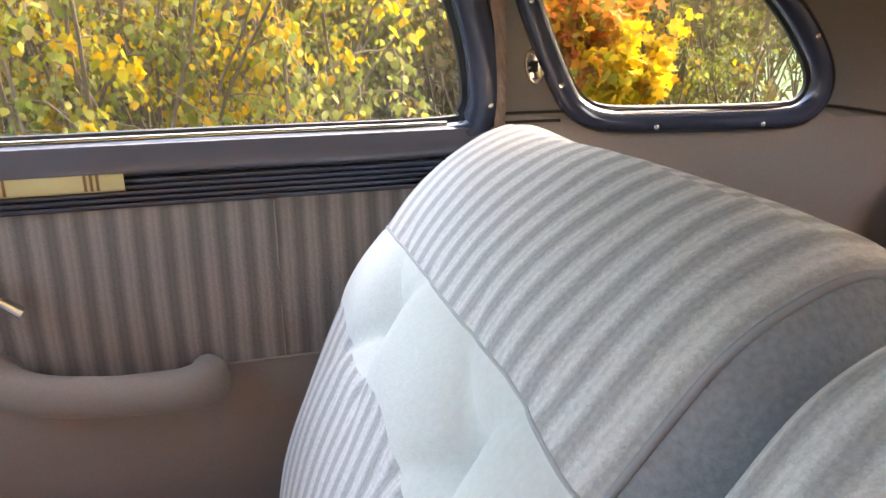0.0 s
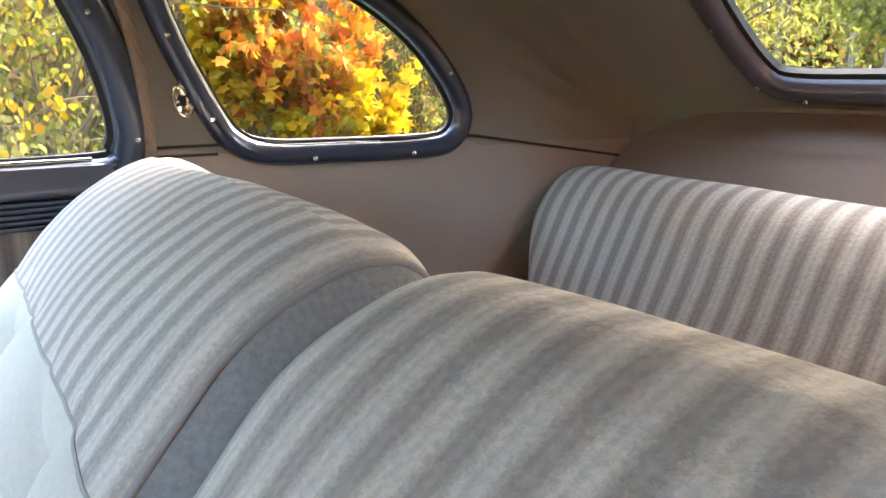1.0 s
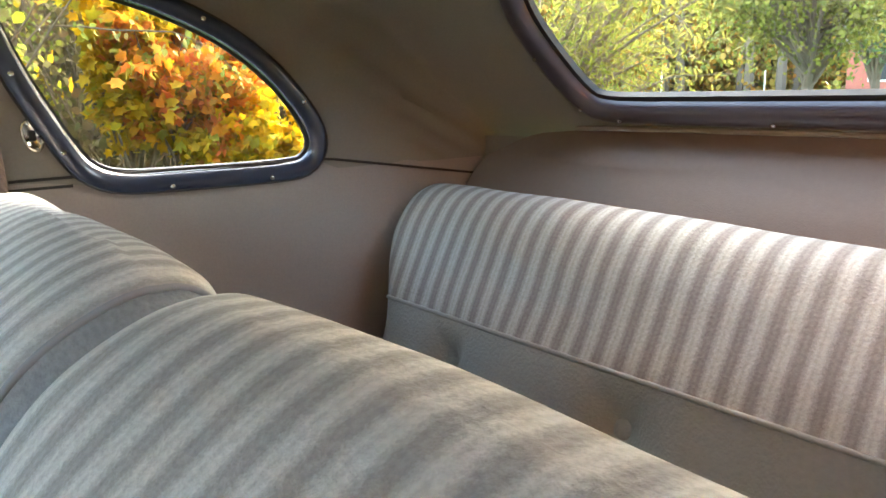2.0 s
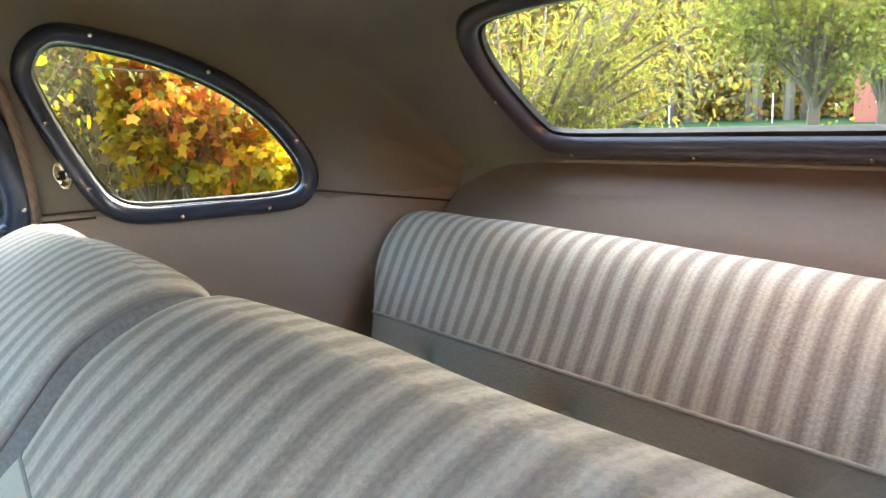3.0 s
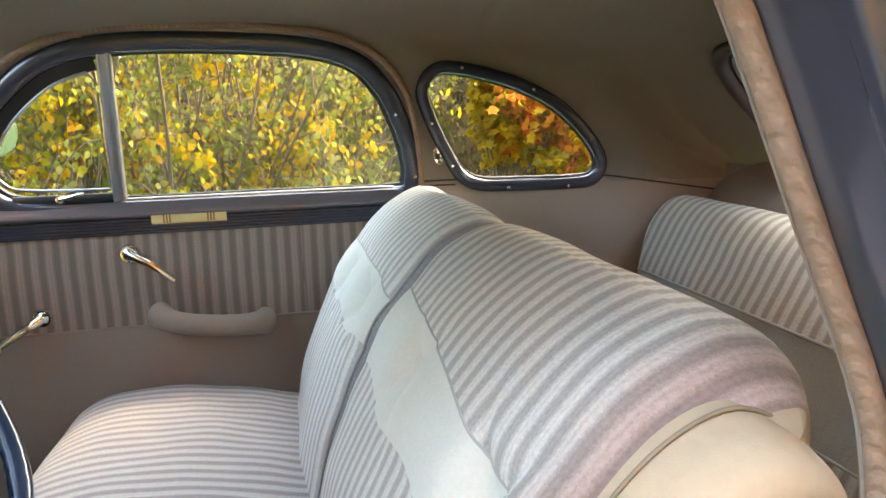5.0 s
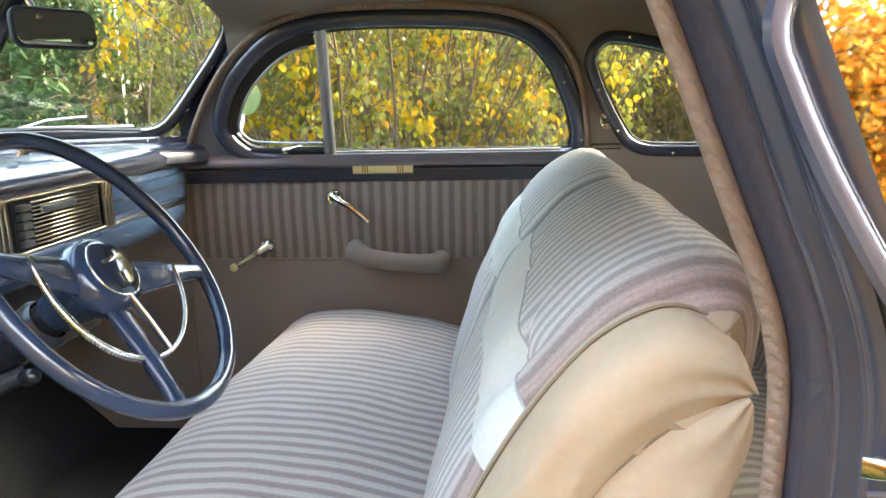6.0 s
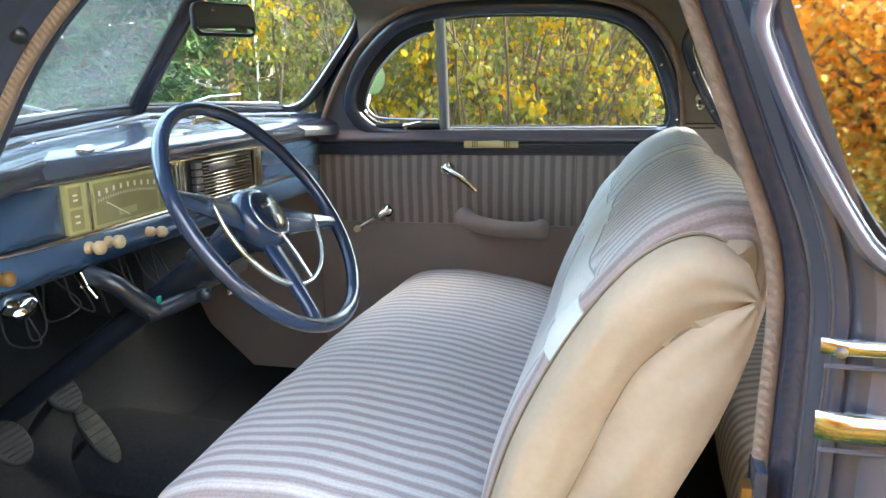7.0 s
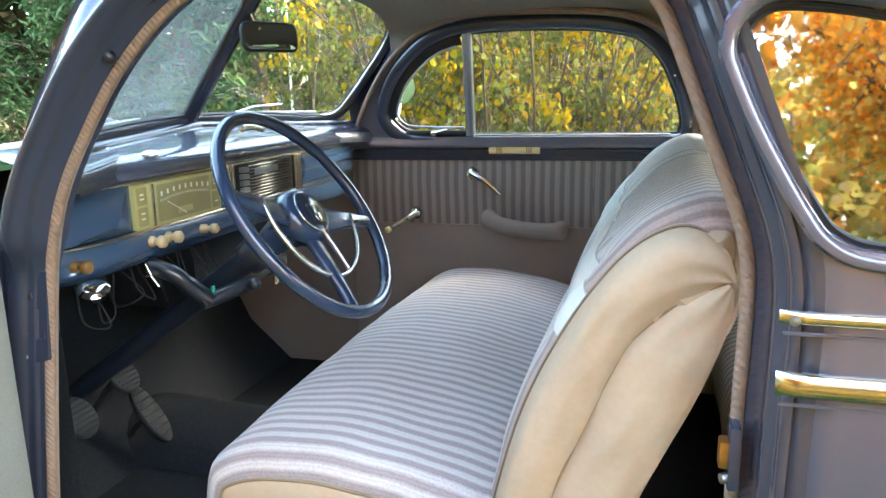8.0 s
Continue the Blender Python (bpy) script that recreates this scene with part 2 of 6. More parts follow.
wv_.inputs["Scale"].default_value, wv_.inputs["Distortion"].default_value, wv_.inputs["Detail Scale"].default_value = 62.0, 2.5, 3.0
rope_bump = next(n for n in rope_nt.nodes if n.type == "BUMP")
rope_co = next(n for n in rope_nt.nodes if n.type == "TEX_COORD")
rope_nt.links.new(rope_co.outputs["Object"], wv_.inputs["Vector"])
rope_nt.links.new(wv_.outputs["Fac"], rope_bump.inputs["Height"])
rope_bump.inputs["Distance"].default_value = 0.0024
# blue enamel taken near black: the footwell's lack of light is in the colour
M_COLUMN = mat("blue_black_shaded_enamel", (0.010, 0.013, 0.022), 0.35, coat=0.3, noise_scale=25, vary=0.15)
M_RED = mat("dark_red_plastic", (0.12, 0.012, 0.012), 0.3, coat=0.4)
M_GREEN = mat("green_wire_tag", (0.02, 0.30, 0.20), 0.5)
M_STEEL = mat("dull_steel", (0.35, 0.36, 0.38), 0.35, metal=1.0, vary=0.15)
M_GLASS = glass_mat("window_glass", (0.97, 0.98, 0.96))
M_WSGLASS = glass_mat("dusty_windscreen_glass", (0.95, 0.97, 0.95), haze=0.032)
M_MIRGLASS = glass_mat("reflecting_side_glass", (0.6, 0.6, 0.6), gloss=0.80)
M_MIRROR = mat("mirror_glass", (0.55, 0.60, 0.57), 0.03, metal=1.0, vary=0.01)
M_LENS = mat("ribbed_lamp_glass", (0.085, 0.08, 0.06), 0.10, spec=0.6, coat=0.6)


# ---------------------------------------------------------------- building helpers
def thing(name, place, label, category, group="", kind=""):
    ob = new(name)
    ob.location = place
    ob.empty_display_size = 0.05
    return tagged(ob, label, category, group, kind)


def part(name, bm, material, parent=None, label="", smooth=True):
    """Links a bmesh (or a mesh) in car coordinates as one mesh object under a thing or a part."""
    if isinstance(bm, bpy.types.Mesh):
        me = bm
    else:
        me = bpy.data.meshes.new(name)
        bm.normal_update()
        bm.to_mesh(me)
        bm.free()
    if material is not None and not me.materials:
        me.materials.append(material)
    if smooth:
        me.shade_smooth()
        me.set_sharp_from_angle(angle=radians(50))
    ob = new(name, me)
    if parent is not None:
        ob.parent = parent
        if parent.type == "EMPTY":
            ob.matrix_parent_inverse = Matrix.Translation(parent.location).inverted()
    if label:
        ob["label"] = label
    return ob


def cloth_part(name, rows, material, parent, label="", axis=1):
    """A striped piece: its stripes are spaced along the cloth itself, also where it turns round an end."""
    A = np.array([[tuple(p) for p in r] for r in rows])
    d = np.linalg.norm(np.diff(A, axis=0), axis=2)
    s = np.concatenate([np.zeros((1, A.shape[1])), np.cumsum(d, axis=0)])
    m = len(A) // 2
    s = s - s[m] + A[m, :, axis]
    ob = part(name, grid(rows), material, parent, label)
    at = ob.data.attributes.new("across", "FLOAT", "POINT")
    at.data.foreach_set("value", s.reshape(-1).astype(np.float32))
    return ob


def mesh_from(name, verts, faces):
    me = bpy.data.meshes.new(name)
    me.from_pydata([tuple(v) for v in verts], [], faces)
    me.update()
    return me


def catmull(pts, n=12, closed=False):
    """A smooth line through points, n steps between each two."""
    P = [np.array(p, float) for p in pts]
    out = []
    m = len(P)
    for i in range(m if closed else m - 1):
        p1, p2 = P[i], P[(i + 1) % m]
        p0 = P[(i - 1) % m] if closed or i > 0 else 2 * p1 - p2
        p3 = P[(i + 2) % m] if closed or i + 2 < m else 2 * p2 - p1
        for k in range(n):
            t = k / n
            out.append(0.5 * (2 * p1 + (p2 - p0) * t + (2 * p0 - 5 * p1 + 4 * p2 - p3) * t * t + (3 * p1 - p0 - 3 * p2 + p3) * t ** 3))
    if not closed:
        out.append(P[-1])
    return np.array(out)


def resample(line, count, closed=False):
    L = np.array(line, float)
    if closed:
        L = np.vstack([L, L[:1]])
    d = np.r_[0, np.cumsum(np.linalg.norm(np.diff(L, axis=0), axis=1))]
    s = np.linspace(0, d[-1], count, endpoint=not closed)
    return np.stack([np.interp(s, d, L[:, a]) for a in range(L.shape[1])], 1)


def grid(rows, closed_u=False, closed_v=False):
    """A bmesh skin over rows of points."""
    bm = bmesh.new()
    V = [[bm.verts.new(tuple(p)) for p in r] for r in rows]
    nu, nv = len(V), len(V[0])
    for i in range(nu if closed_u else nu - 1):
        for j in range(nv if closed_v else nv - 1):
            a, b, c, d = V[i][j], V[(i + 1) % nu][j], V[(i + 1) % nu][(j + 1) % nv], V[i][(j + 1) % nv]
            bm.faces.new((a, b, c, d))
    return bm


def tube(path, radius, sides=10, closed=False, caps=True, squash=1.0, up=(0, 0, 1)):
    """A round bar along a line. radius: a number or one for each point."""
    P = np.array(path, float)
    n = len(P)
    rad = np.full(n, radius) if np.isscalar(radius) else np.array(radius)
    rows = []
    side = None
    for i in range(n):
        a, b = (P[i - 1], P[(i + 1) % n]) if closed else (P[max(i - 1, 0)], P[min(i + 1, n - 1)])
        t = b - a
        t = t / (np.linalg.norm(t) + 1e-12)
        if side is None:
            r = np.array(up, float)
            if abs(r @ t) > 0.95:
                r = np.array((1.0, 0, 0))
        else:
            r = side
        u = r - t * (r @ t)
        u /= np.linalg.norm(u) + 1e-12
        side = u
        w = np.cross(t, u)
        rows.append([P[i] + rad[i] * (u * math.cos(k * 2 * math.pi / sides) + squash * w * math.sin(k * 2 * math.pi / sides)) for k in range(sides)])
    bm = grid(rows, closed_u=closed, closed_v=True)
    if caps and not closed:
        bm.verts.ensure_lookup_table()
        bm.faces.new([bm.verts[k] for k in range(sides)][::-1])
        bm.faces.new([bm.verts[(n - 1) * sides + k] for k in range(sides)])
    return bm


def sweep(path, frames, profile, closed=True, close_profile=True):
    """A moulding: profile points (a, b) laid off along the two given directions at each point of the path."""
    rows = []
    for p, (u, w) in zip(path, frames):
        rows.append([p + a * u + b * w for a, b in profile])
    return grid(rows, closed_u=closed, closed_v=close_profile)


def box(x0, x1, y0, y1, z0, z1, bevel=0.0, seg=2):
    bm = bmesh.new()
    bmesh.ops.create_cube(bm, size=1.0, matrix=Matrix.LocRotScale(((x0 + x1) / 2, (y0 + y1) / 2, (z0 + z1) / 2), None, (x1 - x0, y1 - y0, z1 - z0)))
    if bevel:
        bmesh.ops.bevel(bm, geom=bm.edges[:], offset=bevel, segments=seg, profile=0.6, affect="EDGES")
    return bm


def lathe(profile, origin, axis, sides=28):
    """A turned piece: (radius, height) along an axis."""
    q = Vector(axis).normalized().to_track_quat("Z", "Y").to_matrix()
    o = Vector(origin)
    rows = []
    for r, h in profile:
        rows.append([o + q @ Vector((max(r, 1e-5) * math.cos(k * 2 * math.pi / sides), max(r, 1e-5) * math.sin(k * 2 * math.pi / sides), h)) for k in range(sides)])
    return grid(rows, closed_v=True)


def joined(*bms):
    out = bmesh.new()
    for b in bms:
        me = bpy.data.meshes.new("tmp")
        b.to_mesh(me)
        b.free()
        out.from_mesh(me)
        bpy.data.meshes.remove(me)
    return out


def moved(bm, m):
    bmesh.ops.transform(bm, matrix=m, verts=bm.verts)
    return bm


def inside(poly, x, y):
    n, c = len(poly), False
    j = n - 1
    for i in range(n):
        if (poly[i][1] > y) != (poly[j][1] > y) and x < (poly[j][0] - poly[i][0]) * (y - poly[i][1]) / (poly[j][1] - poly[i][1]) + poly[i][0]:
            c = not c
        j = i
    return c


def offset2(poly, d):
    """A closed 2D line moved outwards by d."""
    P = np.array(poly)
    t = np.roll(P, -1, 0) - np.roll(P, 1, 0)
    t /= np.linalg.norm(t, axis=1)[:, None] + 1e-12
    nrm = np.stack([t[:, 1], -t[:, 0]], 1)
    area = np.sum(P[:, 0] * np.roll(P[:, 1], -1) - np.roll(P[:, 0], -1) * P[:, 1])
    return P + nrm * d * (1 if area > 0 else -1)


def normals2(poly):
    return offset2(poly, 1.0) - np.array(poly)


# ---------------------------------------------------------------- measures of the car (x to the rear, y to the passenger's side)
def curve(xs, ys):
    X, Y = np.array(xs, float), np.array(ys, float)
    fine = np.linspace(X[0], X[-1], 600)
    v = np.interp(fine, X, Y)
    pad = np.r_[[v[0]] * 20, v, [v[-1]] * 20]
    v2 = np.convolve(pad, np.hanning(43)[1:-1] / np.hanning(43).sum(), "same")[20:-20]
    v2[:4], v2[-4:] = v[:4], v[-4:]
    return lambda x: float(np.interp(x, fine, v2))


half_width = curve((-0.40, -0.10, 0.30, 0.70, 0.80, 0.93, 1.065, 1.15, 1.29, 1.38, 1.46), (0.585, 0.603, 0.610, 0.612, 0.610, 0.598, 0.567, 0.545, 0.517, 0.497, 0.48))
roof_height = curve((-0.20, -0.08, 0.15, 0.45, 0.70, 0.90, 1.05, 1.15, 1.235, 1.41, 1.46), (1.515, 1.530, 1.552, 1.562, 1.556, 1.532, 1.494, 1.458, 1.420, 1.224, 1.165))
side_lean = curve((-0.40, 0.70, 0.83, 0.95, 1.10, 1.46), (0.27, 0.27, 0.17, 0.12, 0.10, 0.10))
SILL = 1.156


def wall_y(x, z):
    return half_width(x) - side_lean(x) * max(0.0, z - SILL)


def shell_profile(x, n_low=14, n_up=34):
    """Half a cross-section of the cabin above the sill: (y, z) from the sill up to the middle of the roof."""
    zt = roof_height(x)
    top = max(zt, SILL + 0.02)
    z2 = SILL + 0.72 * (top - SILL)
    out = []
    for i in range(n_low):
        z = SILL + (z2 - SILL) * i / n_low
        out.append((wall_y(x, z), z))
    y2 = wall_y(x, z2)
    for i in range(n_up + 1):
        a = math.pi / 2 * i / n_up
        out.append((y2 * max(math.cos(a), 0.0) ** (2 / 2.6), z2 + (top - z2) * math.sin(a) ** (2 / 2.6)))
    return out


DOOR_WINDOW = catmull([(-0.132, 1.228), (-0.098, 1.307), (-0.042, 1.368), (0.025, 1.414), (0.115, 1.439), (0.236, 1.446), (0.40, 1.442), (0.514, 1.431), (0.590, 1.406),
                       (0.638, 1.360), (0.662, 1.318), (0.689, 1.252), (0.702, 1.190), (0.696, 1.166), (0.672, 1.157), (0.40, 1.157), (0.108, 1.157), (-0.06, 1.162), (-0.108, 1.180)], 10, True)
QUARTER = catmull([(0.750, 1.361), (0.762, 1.387), (0.791, 1.397), (0.862, 1.386), (0.937, 1.364), (1.005, 1.331), (1.059, 1.289), (1.098, 1.243), (1.119, 1.204),
                   (1.115, 1.178), (1.085, 1.168), (0.958, 1.166), (0.880, 1.168), (0.845, 1.180), (0.822, 1.208), (0.780, 1.284), (0.757, 1.336)], 10, True)
REAR = catmull([(0.0, 1.4115), (0.15, 1.411), (0.225, 1.406), (0.258, 1.392), (0.272, 1.368), (0.275, 1.340), (0.268, 1.300), (0.252, 1.258), (0.225, 1.243), (0.10, 1.241), (0.0, 1.241)], 8)
REAR = np.vstack([REAR, (REAR[1:-1] * (-1, 1) + (-0.13, 0))[::-1]])          # (y, z), both halves


def rear_x(z):
    return 1.41 - 0.9 * (z - 1.224)


def skin(side, keep, x0, x1, step=0.012, grow=0.0, lift=0.0):
    """The cabin's inner skin on one side (+1 passenger, -1 driver), leaving out what keep() refuses. grow and lift make the outer skin."""
    xs = np.arange(x0, x1 + step / 2, step)
    verts, faces = [], []
    rows = []
    for x in xs:
        pr = shell_profile(float(x))
        rows.append([(float(x), y, z) for y, z in pr])
    n = len(rows[0])
    for r in rows:
        for x, y, z in r:
            up = max(0.0, min(1.0, (z - SILL) / 0.3))
            verts.append((x + grow * max(0, x - 1.0) * 0.6, side * (y + grow * (1 if y > 0.02 else 0)), z + lift * up))
    for i in range(len(rows) - 1):
        for j in range(n - 1):
            c = [(rows[a][b]) for a, b in ((i, j), (i + 1, j), (i + 1, j + 1), (i, j + 1))]
            cx, cy, cz = (sum(p[k] for p in c) / 4 for k in range(3))
            if keep(cx, cy, cz):
                q = (i * n + j, (i + 1) * n + j, (i + 1) * n + j + 1, i * n + j + 1)
                faces.append(q if side < 0 else q[::-1])
    return verts, faces


def soften(verts, amount=0.004, scale=3.0, seed=0.0):
    """Slack cloth: a few broad waves in the surface."""
    def fold(v):
        # pulled creases in the rear corners, and the roof bow seams
        h = 0.0
        if v[0] > 1.0 and abs(v[1]) > 0.3:
            for k, c in enumerate((1.185, 1.215, 1.25)):
                d = (v[2] - c) - 0.55 * (1.27 - v[0])
                h += 0.008 * math.exp(-(d / 0.009) ** 2) * math.exp(-((v[0] - 1.25) / (0.10 + 0.03 * k)) ** 2)
        if v[2] > 1.40:
            for c in (0.10, 0.48, 0.86):
                h += 0.004 * math.exp(-abs(v[0] - c) / 0.012)
        return h
    return [tuple(Vector((v[0], v[1] - fold(v) * (1 if v[1] > 0 else -1) * (1 if v[2] < 1.42 else 0), v[2] - (fold(v) if v[2] > 1.40 else 0))) + Vector((0, 0, 1)) * amount * noise.noise(Vector(v) * scale + Vector((seed, 0, 0)))) for v in verts]


# ---------------------------------------------------------------- ground
def build_ground():
    rows = []
    rr = [0.0, 1.5, 3, 5, 8, 12, 18, 26, 40, 60, 100, 200, 500, 1500]
    for r in rr:
        rows.append([(r * math.cos(a) + 0.5, r * math.sin(a), 0.05 * noise.noise(Vector((r * math.cos(a), r * math.sin(a), 0)) * 0.2) if r < 80 else 0) for a in np.linspace(0, 2 * math.pi, 49)[:-1]])
    m = mat("mown_grass", (0.020, 0.049, 0.019), 0.9, spec=0.1, noise_scale=9, vary=0.35, bump=0.6, bump_scale=60, stain=0.25, stain_scale=0.5)
    g = part("ground", grid(rows, closed_v=True), m)
    tagged(g, "mown green lawn reaching to the distant trees", "lawn", kind="structure")


build_ground()

# ---------------------------------------------------------------- the cabin's lining
DOOR_HOLE = offset2(DOOR_WINDOW, 0.040)
QUARTER_HOLE = offset2(QUARTER, 0.014)
REAR_HOLE = resample(offset2(REAR, 0.009), 60, True)
DOOR_HOLE, QUARTER_HOLE = resample(DOOR_HOLE, 70, True), resample(QUARTER_HOLE, 60, True)


def keep_liner(x, y, z):
    if x < 0.70 and (z < 1.30 or inside(DOOR_HOLE, x, z)):
        return False
    if SIDE[0] < 0 and x < 0.55 and z < 1.46 and y > 0.4:
        return False
    if SIDE[0] < 0 and 0.55 < x < 0.83 and z < 1.44 and y > 0.4:
        return False
    if 0.55 < x < 0.745 and z < 1.44 and y > 0.4:
        lim = np.interp(z, (1.156, 1.22, 1.30, 1.36, 1.40, 1.44), (0.733, 0.728, 0.716, 0.697, 0.673, 0.63))
        if x < lim:
            return False
    if 0.6 < x < 1.3 and y > 0.4 and inside(QUARTER_HOLE, x - (0.09 if SIDE[0] < 0 else 0.0), z):
        return False
    if x > 1.15 and inside(REAR_HOLE, y * SIDE[0], z):
        return False
    return True


SIDE = [1]
vp, fp = skin(1, keep_liner, -0.10, 1.445)
SIDE[0] = -1
vd, fd = skin(-1, keep_liner, -0.10, 1.445)
liner_verts = soften(vp + vd, 0.006, 5.0)
me = mesh_from("headliner", liner_verts, fp + [tuple(i + len(vp) for i in f) for f in fd])
bm = bmesh.new()
bm.from_mesh(me)
bmesh.ops.remove_doubles(bm, verts=bm.verts, dist=0.0004)
bmesh.ops.delete(bm, geom=[v for v in bm.verts if not v.link_faces], context="VERTS")
headliner = part("ceiling", bm, M_LINER)
tagged(headliner, "taupe cloth headliner lining the roof and rear quarters", "headliner", kind="structure")

REAR_WIDE, QUARTER_WIDE = resample(offset2(REAR, 0.03), 40, True), resample(offset2(QUARTER, 0.03), 50, True)


# outer skin of the roof and the tail, closed around the cabin
def keep_outer(x, y, z):
    return keep_liner(x, y, z) and not (x > 1.18 and y < 0.44) and not (y > 0.4 and 0.6 < x < 1.2 and inside(QUARTER_WIDE, x, z))


vp, fp = skin(1, keep_outer, -0.10, 1.445, 0.024, 0.075, 0.035)
vd, fd = skin(-1, lambda x, y, z: keep_outer(x, y, z) and (z > 1.40 or x > 1.22 or y < 0.3), -0.10, 1.445, 0.024, 0.075, 0.035)
car_body = thing("car_body", (0.5, 0, 0.3), "slate blue metallic two-door coupe body with its driver's door open", "car")
part("roof", mesh_from("roof", vp + vd, fp + [tuple(i + len(vp) for i in f) for f in fd]), M_BODY, car_body)

# quarter panels below the windows, and the seam that closes them off
def quarter_trim(side):
    rows = []
    for x in np.linspace(0.736 if side > 0 else 0.86, 1.446, 56):
        rows.append([(x, side * (half_width(x) + 0.004 * noise.noise(Vector((x * 6, z * 6, side)))), z) for z in np.linspace(0.42, SILL + 0.014, 30)])
    bm = grid(rows)
    w = tagged(part("wall_quarter_trim", bm, M_DOORCLOTH), "taupe cloth panel beside the rear seat", "trim panel", kind="structure")
    line = [(x, side * (half_width(x) - 0.0045), SILL + 0.013 - max(0, x - 1.15) * 0.16) for x in np.linspace(0.745 if side > 0 else 0.87, 1.42, 60)]
    part("seam", tube(line, 0.0018, 6), M_BROWNSEAM, w, "folded seam of the cloth")
    return w


pillar_seam = [(x, half_width(x) - 0.002, SILL + 0.002) for x in np.linspace(0.742, 0.815, 10)]
part("seam", tube(pillar_seam, 0.0018, 6), M_BROWNSEAM, quarter_trim(1), "dark seam across the pillar")
quarter_trim(-1)

# panel between rear seat and rear window
rows = []
for v in np.linspace(0, 1, 26):
    r = []
    for u in np.linspace(-1, 1, 90):
        half = 0.30 + 0.188 * math.sqrt(max(0.0, 1 - (max(0.0, v - 0.42) / 0.58) ** 2))
        y = half * u
        bulge = 0.012 * (1 - u * u) * math.sin(math.pi * v)
        wave = 0.006 * noise.noise(Vector((y * 3.0, v * 5.0, 3.3))) + 0.005 * math.sin(v * 13 + 3.0 * noise.noise(Vector((y * 2.4, v, 0)))) * math.sin(math.pi * v)
        x = 1.335 + 0.088 * v - bulge * 0.6 + wave
        z = 1.055 + 0.148 * v + bulge + wave
        r.append((x, y, z))
    rows.append(r)
shelf = tagged(part("parcel_shelf_panel", grid(rows), mat("brown_leathercloth", (0.17, 0.130, 0.108), 0.7, spec=0.25, noise_scale=150, vary=0.08, bump=0.2, bump_scale=500)), "brown cloth panel under the rear window with creases", "trim panel", kind="structure")
part("piping", tube([tuple(Vector(p) + Vector((-0.004, 0, 0.003))) for p in rows[-1]], 0.0035, 8), M_LINER, shelf)
# wall behind it, down to the floor
rows = [[(1.43 - 0.02 * abs(u), 0.50 * u, z) for z in (0.35, 0.7, 1.0, 1.19)] for u in np.linspace(-1, 1, 12)]
tagged(part("wall_rear", grid(rows), M_LINER), "taupe cloth bulkhead behind the rear seat", "bulkhead", kind="structure")

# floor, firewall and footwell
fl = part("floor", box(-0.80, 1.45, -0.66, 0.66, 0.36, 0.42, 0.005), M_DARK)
tagged(fl, "dark carpeted floor of the car", "floor", kind="structure")
fw = part("wall_firewall", grid([[(x, y, z) for y in np.linspace(-0.66, 0.66, 12)] for x, z in ((-0.52, 0.42), (-0.66, 0.55), (-0.74, 0.72), (-0.74, 1.02), (-0.46, 1.17))]), M_DARK)
tagged(fw, "dark felt-covered firewall and toe board", "firewall", kind="structure")
tunnel = part("transmission_hump", grid([[(x, 0.16 * math.cos(a), 0.42 + (0.10 - 0.06 * (x + 0.7)) * math.sin(a)) for a in np.linspace(0, math.pi, 14)] for x in np.linspace(-0.70, 0.45, 14)]), M_DARK)
tagged(tunnel, "dark carpeted hump along the middle of the floor", "floor hump", kind="structure")
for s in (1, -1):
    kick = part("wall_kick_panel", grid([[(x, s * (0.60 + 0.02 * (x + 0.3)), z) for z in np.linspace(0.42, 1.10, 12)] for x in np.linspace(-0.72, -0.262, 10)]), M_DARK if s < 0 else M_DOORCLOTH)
    tagged(kick, "dark cowl side panel beside the footwell", "trim panel", kind="structure")


# ---------------------------------------------------------------- window mouldings
def ring_frames(outline, place, out_dir):
    """Points and directions (in the wall's plane outwards, into the cabin) along a closed outline."""
    N = normals2(outline)
    P, F = [], []
    for (a, b), (na, nb) in zip(outline, N):
        p = np.array(place(a, b))
        u = np.array(place(a + na * 0.01, b + nb * 0.01)) - p
        u /= np.linalg.norm(u)
        w = np.array(out_dir(a, b), float)
        w -= u * (w @ u)
        w /= np.linalg.norm(w)
        P.append(p)
        F.append((u, w))
    return P, F


ROUND = [(0.000, -0.012), (0.000, 0.004), (0.004, 0.010), (0.010, 0.0145), (0.017, 0.0155), (0.023, 0.012), (0.027, 0.006), (0.028, -0.004)]


def pane(outline, place, back, n_in):
    """A pane of glass with thickness, inside an outline."""
    bm = bmesh.new()
    pts = [np.array(place(a, b)) + np.array(back) for a, b in offset2(outline, 0.004)]
    f1 = [bm.verts.new(tuple(p)) for p in pts]
    f2 = [bm.verts.new(tuple(p + np.array(n_in) * 0.004)) for p in pts]
    bm.faces.new(f1)
    bm.faces.new(f2[::-1])
    for i in range(len(f1)):
        bm.faces.new((f1[i], f2[i], f2[(i + 1) % len(f1)], f1[(i + 1) % len(f1)]))
    bmesh.ops.recalc_face_normals(bm, faces=bm.faces)
    return bm


def screw(place, direction, parent, r=0.0032):
    bm = joined(lathe([(0, 0.0018), (r * 0.6, 0.0016), (r, 0.0006), (r, -0.001)], place, direction, 12))
    return part("screw", bm, M_CHROME, parent)


def glassy(ob):
    ob.visible_shadow = False
    return ob


BACK_SET = 0.09      # the driver's side quarter window sits further back


def q_place(s):
    e = 0.0 if s > 0 else BACK_SET
    return lambda x, z: (x + e, s * (wall_y(x + e, z) - 0.002), z)


